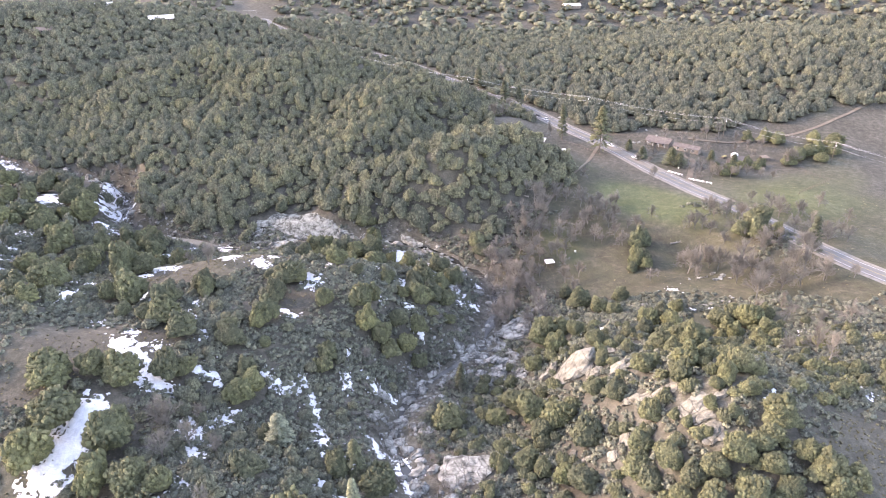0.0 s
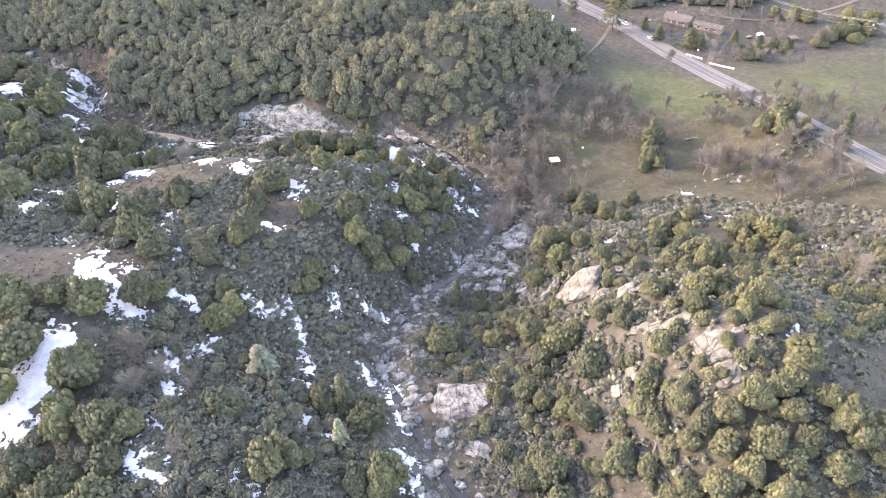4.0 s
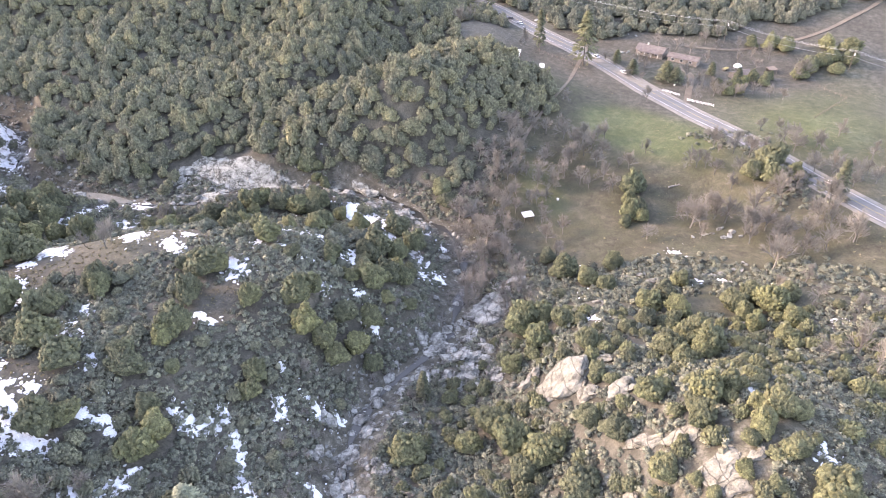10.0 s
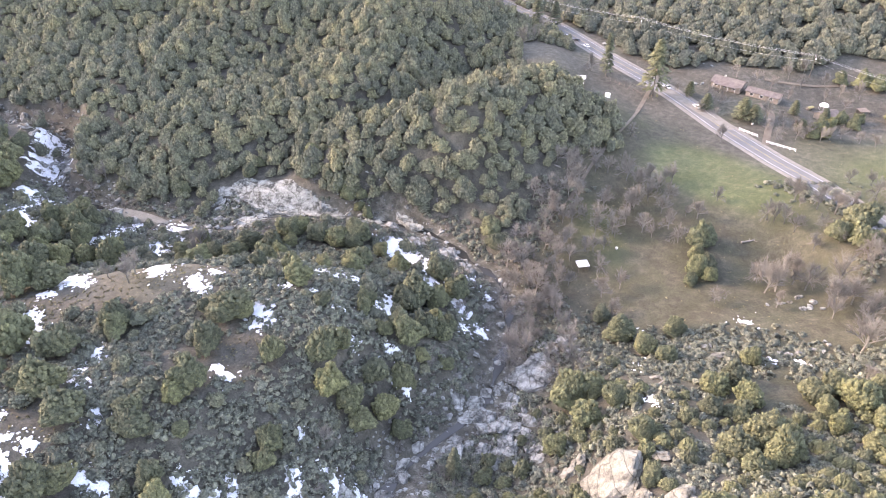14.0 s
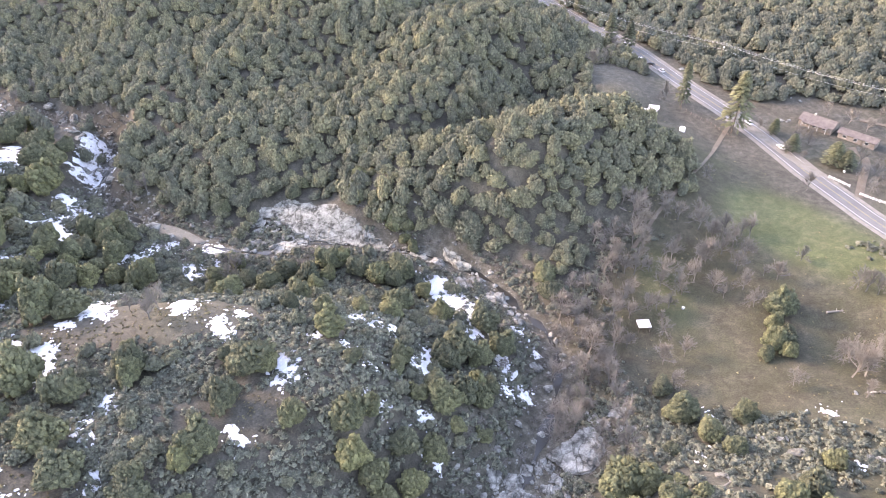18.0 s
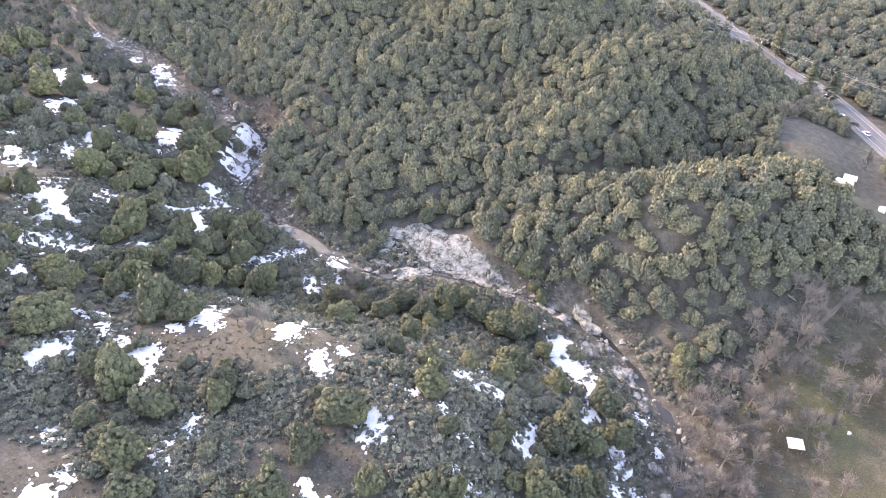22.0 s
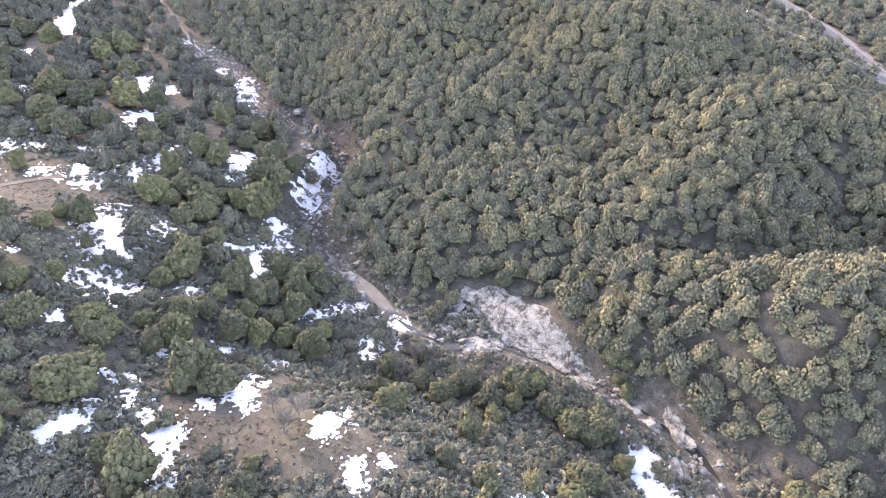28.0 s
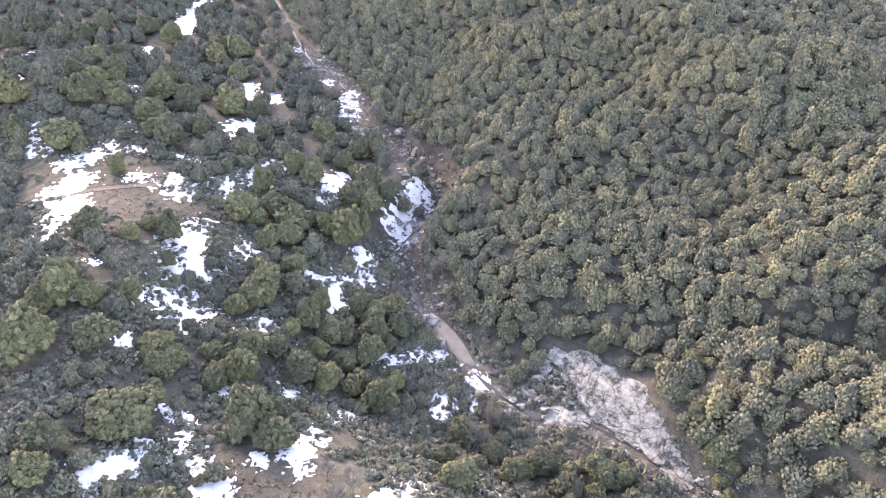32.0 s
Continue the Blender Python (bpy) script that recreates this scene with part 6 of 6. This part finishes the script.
def open_shed(x, y, turn, w, d, high, label, roof=M_TIN, walls=1):
    """A roof on posts with a back wall."""
    ob = at_ground("shed", x, y, turn, label, "shed")
    bm = bmesh.new()
    v = [bm.verts.new(p) for p in ((-w / 2, -d / 2, high - 0.35), (w / 2, -d / 2, high - 0.35), (w / 2, d / 2, high), (-w / 2, d / 2, high), (-w / 2, -d / 2, high - 0.25), (w / 2, -d / 2, high - 0.25), (w / 2, d / 2, high + 0.07), (-w / 2, d / 2, high + 0.07))]
    for f in ((3, 2, 1, 0), (4, 5, 6, 7), (0, 1, 5, 4), (1, 2, 6, 5), (2, 3, 7, 6), (3, 0, 4, 7)):
        bm.faces.new([v[i] for i in f])
    part("roof", bm, roof, ob)
    for sx in (-1, 1):
        for sy in (-1, 1):
            part("post", box(bmesh.new(), sx * (w / 2 - 0.35) - 0.08, sx * (w / 2 - 0.35) + 0.08, sy * (d / 2 - 0.35) - 0.08, sy * (d / 2 - 0.35) + 0.08, -0.5, high - 0.3), M_DARKWOOD, ob)
    if walls:
        part("back_wall", box(bmesh.new(), -w / 2 + 0.3, w / 2 - 0.3, d / 2 - 0.4, d / 2 - 0.3, -0.3, high - 0.35), M_DARKWOOD, ob)
    return ob


house(139, 394, -38, 15, 9, "low brown-shingled ranch house with a tan gable end", chimney=True, porch=2.2)
house(153, 382, -38, 16, 6, "long low outbuilding with a dark shingled roof and white end")
house(177, 363, 20, 9, 7, "small shed with a brown roof half hidden by trees")
open_shed(60, 386, -10, 7, 5.5, 3.0, "open shed with a bright white metal roof by the woods")
open_shed(63, 393, -10, 5, 4, 2.6, "small lean-to with a white metal roof by the woods")
open_shed(48, 254, 12, 4.4, 3.6, 2.5, "little white-roofed shelter among leafless trees in the meadow", walls=0)
open_shed(196, 368, 10, 5, 4, 2.6, "grey timber field shelter in the pasture", roof=M_DARKWOOD)
house(-262, 652, 20, 22, 12, "distant pale-roofed house among the woods", roof=M_TIN)
house(-340, 588, 10, 14, 9, "distant house with a grey roof among the woods", roof=M_SHINGLE)
house(150, 790, 5, 18, 10, "distant house with a pale roof on the far slope", roof=M_TIN)
house(-330, 690, 30, 16, 10, "distant white-roofed house near the far highway", roof=M_TIN)


def canopy(x, y):
    """A white domed tent of eight panels."""
    ob = at_ground("canopy", x, y, 20, "white domed canopy tent beside the shed", "canopy")
    for k in range(8):
        bm = bmesh.new()
        a0, a1 = k * math.pi / 4, (k + 1) * math.pi / 4
        prev = None
        for j in range(6):
            q = j / 5 * math.pi / 2
            r, z = 2.2 * math.cos(q), 1.8 + 1.3 * math.sin(q)
            row = [bm.verts.new((r * math.cos(a), r * math.sin(a), z)) for a in (a0, (a0 + a1) / 2, a1)]
            if prev:
                for n in range(2):
                    bm.faces.new((prev[n], prev[n + 1], row[n + 1], row[n]))
            prev = row
        bmesh.ops.remove_doubles(bm, verts=bm.verts, dist=0.001)
        part("panel", bm, M_WHITE, ob)
        part("pole", box(bmesh.new(), 2.1 * math.cos(a0) - 0.05, 2.1 * math.cos(a0) + 0.05, 2.1 * math.sin(a0) - 0.05, 2.1 * math.sin(a0) + 0.05, -0.2, 1.82), M_TIN, ob)


canopy(180, 374)


def tarp_stack(x, y):
    ob = at_ground("covered_trailer", x, y, 30, "low trailer under a yellow tarpaulin beside the tent", "trailer")
    part("bed", box(bmesh.new(), -2.0, 2.0, -0.9, 0.9, 0.5, 0.75), M_DARKWOOD, ob)
    part("tarpaulin", gable(bmesh.new(), 3.6, 1.9, 1.2, 1.6, 0.1, 0.06), M_YELLOW, ob)
    for s in (-1, 1):
        bm = bmesh.new()
        bmesh.ops.create_cone(bm, cap_ends=True, segments=16, radius1=0.35, radius2=0.35, depth=0.2, matrix=Matrix.Translation((0, s * 0.95, 0.35)) @ Matrix.Rotation(radians(90), 4, "X"))
        part("wheel", bm, M_RUBBER, ob)


tarp_stack(173, 373)


# ---- white rail fences at the drive ----
def rail_fence(x0, y0, x1, y1):
    """Posts and three rails, following the ground."""
    ob = at_ground("rail_fence", x0, y0, 0, "white-painted three-rail fence along the highway drive", "fence")
    dx, dy = x1 - x0, y1 - y0
    n = max(2, round(math.hypot(dx, dy) / 2.4))
    zs = [ground_z(x0 + dx * k / n, y0 + dy * k / n) - ground_z(x0, y0) for k in range(n + 1)]
    turn = Matrix.Rotation(math.atan2(dy, dx), 4, "Z")
    step = math.hypot(dx, dy) / n
    for k in range(n + 1):
        part("post", box(bmesh.new(), k * step - 0.09, k * step + 0.09, -0.09, 0.09, zs[k] - 0.3, zs[k] + 1.35, turn), M_WHITE, ob)
        if k < n:
            for h in (0.45, 0.85, 1.22):
                bm = bmesh.new()
                v = [bm.verts.new(turn @ Vector(p)) for p in ((k * step, -0.12, zs[k] + h - 0.05), (k * step, -0.04, zs[k] + h - 0.05), (k * step, -0.04, zs[k] + h + 0.05), (k * step, -0.12, zs[k] + h + 0.05),
                                                                (k * step + step, -0.12, zs[k + 1] + h - 0.05), (k * step + step, -0.04, zs[k + 1] + h - 0.05), (k * step + step, -0.04, zs[k + 1] + h + 0.05), (k * step + step, -0.12, zs[k + 1] + h + 0.05))]
                for f in ((0, 1, 2, 3), (7, 6, 5, 4), (0, 4, 5, 1), (1, 5, 6, 2), (2, 6, 7, 3), (3, 7, 4, 0)):
                    bm.faces.new([v[i] for i in f])
                part("rail", bm, M_WHITE, ob)


rail_fence(131, 348, 137, 341)
rail_fence(139, 335, 149, 327)


def wire_fence(line):
    """Weathered posts with two sagging wires."""
    pts = []
    for (x0, y0), (x1, y1) in zip(line[:-1], line[1:]):
        n = max(2, round(math.hypot(x1 - x0, y1 - y0) / 3.0))
        pts += [(x0 + (x1 - x0) * k / n, y0 + (y1 - y0) * k / n) for k in range(n)]
    pts.append(line[-1])
    ox, oy = pts[0]
    oz = ground_z(ox, oy)
    ob = at_ground("wire_fence", ox, oy, 0, "dark weathered post-and-wire fence across the pasture", "fence")
    for x, y in pts:
        z = ground_z(x, y) - oz
        part("post", box(bmesh.new(), x - ox - 0.08, x - ox + 0.08, y - oy - 0.08, y - oy + 0.08, z - 0.3, z + 1.3), M_DARKWOOD, ob)
    for h in (0.6, 1.15):
        bm = bmesh.new()
        for (x0, y0), (x1, y1) in zip(pts[:-1], pts[1:]):
            a, b = Vector((x0 - ox, y0 - oy, ground_z(x0, y0) - oz + h)), Vector((x1 - ox, y1 - oy, ground_z(x1, y1) - oz + h))
            q = [bm.verts.new(p) for p in (a - Vector((0, 0, 0.02)), b - Vector((0, 0, 0.02)), b + Vector((0, 0, 0.02)), a + Vector((0, 0, 0.02)))]
            bm.faces.new(q)
        part("wire", bm, M_DARKWOOD, ob)


wire_fence(((188, 306), (217, 331), (211, 346)))
wire_fence(((78, 404), (90, 390), (97, 378)))


M_CABLE = rough_material("aluminium_cable", ((0.3, (0.50, 0.50, 0.50)), (0.7, (0.62, 0.62, 0.62))), 1.0, 9.0, 0.6, 0.05)

# ---- power line ----
POLES = ((-70, 560), (20, 512), (104, 456), (184, 405), (233, 360), (300, 300))


def pole(x, y, turn):
    ob = at_ground("power_pole", x, y, turn, "weathered wooden power pole with a crossarm", "power pole")
    bm = bmesh.new()
    bmesh.ops.create_cone(bm, cap_ends=True, segments=10, radius1=0.2, radius2=0.13, depth=13.6, matrix=Matrix.Translation((0, 0, 6.2)))
    part("shaft", bm, M_BARK, ob)
    part("crossarm", box(bmesh.new(), -1.5, 1.5, -0.08, 0.08, 12.0, 12.2), M_BARK, ob)
    for s in (-1.3, 0.0, 1.3):
        bm = bmesh.new()
        bmesh.ops.create_cone(bm, cap_ends=True, segments=8, radius1=0.09, radius2=0.05, depth=0.25, matrix=Matrix.Translation((s, 0, 12.32)))
        part("insulator", bm, M_TIN, ob)
    bm = bmesh.new()
    bmesh.ops.create_cone(bm, cap_ends=True, segments=10, radius1=0.3, radius2=0.3, depth=1.0, matrix=Matrix.Translation((0.0, -0.5, 10.6)))
    part("transformer", bm, M_TIN, ob)


def power_line():
    for i, (x, y) in enumerate(POLES):
        x0, y0 = POLES[max(i - 1, 0)]
        x1, y1 = POLES[min(i + 1, len(POLES) - 1)]
        pole(x, y, math.degrees(math.atan2(y1 - y0, x1 - x0)) + 90)
    for (x0, y0), (x1, y1) in zip(POLES[:-1], POLES[1:]):
        a = math.atan2(y1 - y0, x1 - x0)
        for off, h, sag in ((-1.3, 12.4, 2.0), (0.0, 12.4, 2.2), (1.3, 12.4, 2.0), (0.2, 9.3, 2.6)):
            nx, ny = -math.sin(a) * off, math.cos(a) * off
            bm = bmesh.new()
            prev = None
            for k in range(25):
                u = k / 24
                z = ground_z(x0, y0) * (1 - u) + ground_z(x1, y1) * u + h - 4 * sag * u * (1 - u)
                c = Vector((x0 + (x1 - x0) * u + nx, y0 + (y1 - y0) * u + ny, z))
                w = 0.024
                row = [bm.verts.new(c + Vector(q)) for q in ((0, 0, w), (-math.sin(a) * w, math.cos(a) * w, -w * 0.5), (math.sin(a) * w, -math.cos(a) * w, -w * 0.5))]
                if prev:
                    for n in range(3):
                        bm.faces.new((prev[n], prev[(n + 1) % 3], row[(n + 1) % 3], row[n]))
                prev = row
            ob = new("power_cable", bm_mesh("power_cable", bm, M_CABLE))
            tagged(ob, "pale sagging power cable strung between poles", "cable", "power cables")


power_line()


# ---- cars ----
def car(x, y, turn, paint, label, truck=False):
    """A car with a shaped body, glasshouse, four wheels and lights, on the road."""
    ob = new("car")
    d, w = line_place(ROAD_LINE, np.array(float(x)), np.array(float(y)))
    z = float(np.interp(w, np.arange(len(ROAD_Z)), ROAD_Z)) + 0.10 if d < 6 else ground_z(x, y)
    ob.matrix_basis = Matrix.Translation((x, y, z)) @ Matrix.Rotation(radians(turn), 4, "Z")
    tagged(ob, label, "car", "cars on the highway")
    side = ((-2.25, 0.35), (-2.28, 0.75), (-2.1, 0.95), (-1.0, 1.0), (0.9, 0.95), (2.05, 0.8), (2.25, 0.6), (2.22, 0.32))
    cabin = ((-2.0, 0.96), (-1.55, 1.5), (0.1, 1.52), (1.0, 0.94)) if not truck else ((-0.5, 0.96), (-0.35, 1.75), (0.7, 1.75), (1.25, 0.94))

    def extrude(outline, half, half_top):
        bm = bmesh.new()
        zs = [p[1] for p in outline]
        lo, hi = min(zs), max(zs)
        rows = []
        for s in (-1, 1):
            rows.append([bm.verts.new((px, s * (half + (half_top - half) * (pz - lo) / (hi - lo)), pz)) for px, pz in outline])
        n = len(outline)
        for k in range(n):
            bm.faces.new((rows[0][k], rows[0][(k + 1) % n], rows[1][(k + 1) % n], rows[1][k]))
        bm.faces.new(rows[0][::-1])
        bm.faces.new(rows[1])
        bmesh.ops.recalc_face_normals(bm, faces=bm.faces)
        bmesh.ops.bevel(bm, geom=bm.edges, offset=0.05, segments=1, affect="EDGES")
        return bm

    part("body", extrude(side, 0.9, 0.86), paint, ob)
    part("windows", extrude(cabin, 0.83, 0.66), M_GLASS, ob)
    x0, x1 = (-1.5, 0.05) if not truck else (-0.3, 0.65)
    part("roof_panel", box(bmesh.new(), x0, x1, -0.64, 0.64, cabin[1][1], cabin[1][1] + 0.05), paint, ob)
    for sx in (-1.4, 1.4):
        for sy in (-0.82, 0.82):
            bm = bmesh.new()
            bmesh.ops.create_cone(bm, cap_ends=True, segments=18, radius1=0.34, radius2=0.34, depth=0.22, matrix=Matrix.Translation((sx, sy, 0.34)) @ Matrix.Rotation(radians(90), 4, "X"))
            wheel = part("wheel", bm, M_RUBBER, ob)
            bm = bmesh.new()
            bmesh.ops.create_cone(bm, cap_ends=True, segments=12, radius1=0.2, radius2=0.2, depth=0.24, matrix=Matrix.Translation((sx, sy, 0.34)) @ Matrix.Rotation(radians(90), 4, "X"))
            part("rim", bm, M_TIN, wheel)
    for sy in (-0.62, 0.62):
        part("headlight", box(bmesh.new(), 2.14, 2.24, sy - 0.18, sy + 0.18, 0.6, 0.74), M_TIN, ob)


def lane(x, y, off):
    """A place on the road, off metres to the side, and the road's bearing there."""
    d, w = line_place(ROAD_LINE, np.array(float(x)), np.array(float(y)))
    i = min(int(w), len(ROAD_LINE) - 2)
    (x0, y0), (x1, y1) = ROAD_LINE[i], ROAD_LINE[i + 1]
    u = float(w) - i
    l = math.hypot(x1 - x0, y1 - y0)
    tx, ty = (x1 - x0) / l, (y1 - y0) / l
    return x0 + (x1 - x0) * u + ty * off, y0 + (y1 - y0) * u - tx * off, math.degrees(math.atan2(ty, tx))


for _x, _y, _o, _p, _l, _t in ((106, 393, 1.8, M_CARWHITE, "white saloon car on the highway", False), (116, 371, 1.8, M_CARWHITE, "white estate car on the highway", False), (168, 246, 1.8, M_CARWHITE, "white pickup truck on the highway", True),
                               (60, 482, -1.8, M_CARGREY, "silver hatchback on the highway", False)):
    _a, _b, _c = lane(_x, _y, _o)
    car(_a, _b, _c if _o > 0 else _c + 180, _p, _l, _t)
for _x, _y, _a, _p in ((63, 461, 115, M_CARWHITE), (68, 455, 140, M_CARDARK), (73, 447, 120, M_CARWHITE)):
    car(_x, _y, _a, _p, "parked car on the gravel beside the highway")
for _x, _y, _a in ((-222, 690, 60), (-230, 700, 60), (-216, 682, 60)):
    car(_x, _y, _a, M_CARWHITE, "small white car parked at the far lot")


# ---- fallen wood ----
def log(x, y, turn, long, width):
    ob = at_ground("fallen_log", x, y, turn, "bleached fallen log lying on the ground", "log", width * 0.5)
    bm = bmesh.new()
    bmesh.ops.create_cone(bm, cap_ends=True, segments=9, radius1=width, radius2=width * 0.6, depth=long, matrix=Matrix.Rotation(radians(90), 4, "Y"))
    part("stem", bm, M_DEADWOOD, ob)
    for k in range(3):
        bm = bmesh.new()
        m = Matrix.Translation((long * (0.1 + 0.12 * k), 0, 0)) @ Matrix.Rotation(radians(50), 4, "Y") @ Matrix.Rotation(radians(70 * (k - 1)), 4, "X") @ Matrix.Translation((0, 0, long * 0.12))
        bmesh.ops.create_cone(bm, cap_ends=True, segments=6, radius1=width * 0.35, radius2=width * 0.15, depth=long * 0.24, matrix=m)
        part("branch", bm, M_DEADWOOD, ob)


for _s in ((127, 197, -20, 5, 0.3), (61, 188, 40, 4, 0.3), (118, 198, 70, 4, 0.2), (42, 305, -40, 5, 0.3), (39, 309, -50, 6, 0.35), (69, 323, 10, 5, 0.3), (47, 88, 60, 5, 0.25), (45, 90, 10, 5, 0.22), (49, 90, 110, 4, 0.2), (-94, 81, 20, 6, 0.35), (111, 266, 15, 6, 0.4)):
    log(*_s)

# ---- small things in the meadow and by the house ----
def tank(x, y):
    """A squat water tank with a conical lid."""
    ob = at_ground("water_tank", x, y, 0, "squat white plastic water tank beside the woods", "tank")
    bm = bmesh.new()
    bmesh.ops.create_cone(bm, cap_ends=True, segments=28, radius1=1.3, radius2=1.3, depth=2.0, matrix=Matrix.Translation((0, 0, 0.9)))
    part("body", bm, M_WHITE, ob)
    bm = bmesh.new()
    bmesh.ops.create_cone(bm, cap_ends=True, segments=28, radius1=1.34, radius2=0.3, depth=0.35, matrix=Matrix.Translation((0, 0, 2.07)))
    part("lid", bm, M_WHITE, ob)


def bucket(x, y):
    ob = at_ground("bucket", x, y, 0, "white tub standing alone in the grass", "tub")
    bm = bmesh.new()
    bmesh.ops.create_cone(bm, cap_ends=True, segments=20, radius1=0.38, radius2=0.48, depth=0.7, matrix=Matrix.Translation((0, 0, 0.35)))
    part("body", bm, M_WHITE, ob)
    bm = bmesh.new()
    bmesh.ops.create_cone(bm, cap_ends=True, segments=20, radius1=0.51, radius2=0.51, depth=0.06, matrix=Matrix.Translation((0, 0, 0.70)))
    part("rim", bm, M_WHITE, ob)


tank(74, 375)
bucket(62, 264)
bucket(139, 354)


def stones(spots, seed, label, mats, group):
    """Loose rocks in small heaps."""
    r = np.random.default_rng(seed)
    for cx, cy, n, wide, big in spots:
        for _ in range(round(n * 0.76)):
            x, y, s = cx + r.normal() * wide, cy + r.normal() * wide * 0.5, big * r.uniform(0.5, 1.2)
            ob = new("rock", ROCK_MESH[r.integers(0, len(ROCK_MESH))])
            ob.matrix_basis = Matrix.LocRotScale((x, y, ground_z(x, y) + s * 0.2), Euler((r.normal() * 0.3, r.normal() * 0.3, r.uniform(0, 6.28))), (s * r.uniform(0.9, 1.6), s, s * 0.8))
            tagged(ob, label, "rock", group)


stones(((123, 397, 6, 3.0, 1.0), (88, 450, 5, 3, 1.2), (137, 418, 5, 3, 1.0), (62, 356, 4, 1.5, 0.7), (21, 233, 5, 3, 0.9)), 91, "pale grey loose rock in a small heap", None, "rock heaps")
stones(((111, 229, 8, 2.5, 1.3), (116, 224, 6, 2.0, 1.1), (59, 208, 5, 3.0, 0.9), (77, 209, 6, 3.0, 0.8), (105, 201, 9, 4.0, 1.0), (112, 204, 7, 3.0, 0.9), (37, 211, 9, 3.5, 1.0), (31, 215, 6, 2.0, 1.1)), 92, "weathered grey granite rock in the grass", None, "meadow rocks")
def talus():
    """Small stones strewn over the brushy bank, too many to count."""
    r = np.random.default_rng(93)
    rows = []
    for cx, cy, n, wide in ((-20, 171, 26, 4), (-14, 155, 30, 5), (-22, 142, 26, 5), (-4, 188, 30, 4), (3, 201, 24, 3), (6, 220, 18, 3), (24, 174, 26, 4), (-2, 172, 26, 4)):
        rows.append(np.stack([cx + r.normal(size=n) * wide, cy + r.normal(size=n) * wide, r.uniform(0.25, 0.9, n), r.uniform(0.7, 1.2, n), 0 * r.random(n)], 1))
    scatter("talus", "grey talus rock on the brushy bank above the creek", [rock_shape(700 + i, ICO2, 0.28, 0.7, 9) for i in range(5)], np.concatenate(rows), M_GRANITE, 93, "stones")


talus()
stones(((17, 180, 10, 3, 1.5), (21, 187, 8, 2.5, 1.4), (14, 168, 9, 3, 1.4), (10, 190, 6, 2, 1.6), (5, 172, 8, 3, 1.2), (-4, 153, 10, 3.5, 1.3), (-12, 136, 9, 3, 1.3), (-16, 123, 8, 3, 1.2)), 94, "big angular grey boulder piled in the gorge", None, "gorge boulders")
stones(((-91, 291, 9, 3, 1.6), (-98, 287, 8, 3, 1.5), (-83, 288, 7, 3, 1.4), (-69, 288, 7, 4, 1.0), (-48, 289, 9, 4, 1.1), (-36, 287, 8, 3, 1.1), (-23, 282, 8, 3, 1.1), (-11, 277, 7, 3, 1.0)), 95, "dark-stained granite boulder below the bedrock sheet", None, "bend boulders")
stones(((-179, 321, 9, 3, 1.4), (-185, 325, 9, 3, 1.4), (-191, 330, 8, 3, 1.3), (-215, 353, 7, 3, 1.3), (-162, 305, 6, 3, 1.2)), 96, "grey boulder in the upstream creek with snow about", None, "upstream boulders")
stones(((9, 187, 6, 3, 2.6), (14, 182, 7, 3, 2.5), (18, 176, 6, 3, 2.5), (22, 181, 5, 2.6, 2.2), (10, 173, 6, 2.6, 2.2), (5, 191, 5, 2.4, 1.9), (26, 172, 5, 2.4, 1.8), (1, 175, 5, 2.4, 1.7), (-4, 168, 5, 2.4, 1.6), (-7, 117, 6, 2.6, 1.9), (-18, 129, 5, 2.4, 1.8), (-13, 107, 5, 2.4, 1.7), (-2, 100, 5, 2.5, 1.6)), 97, "pale blue-grey angular boulder heaped in the gorge", None, "gorge boulders")
stones(((-184, 324, 5, 2.6, 1.3), (-170, 319, 5, 2.6, 1.4), (-164, 324, 5, 2.6, 1.3), (-174, 314, 5, 2.4, 1.2), (-156, 318, 4, 2.4, 1.2), (-192, 347, 4, 2.4, 1.1), (-103, 282, 5, 3, 1.3), (-93, 281, 6, 3, 1.6), (-97, 275, 5, 3, 1.4), (-109, 281, 4, 3, 1.2), (-38, 285, 5, 2.4, 1.2), (-27, 280, 4, 2.2, 1.2), (2, 263, 5, 2.6, 1.1)), 98, "dark-jointed grey boulder strewn along the upper creek", None, "upper creek boulders")
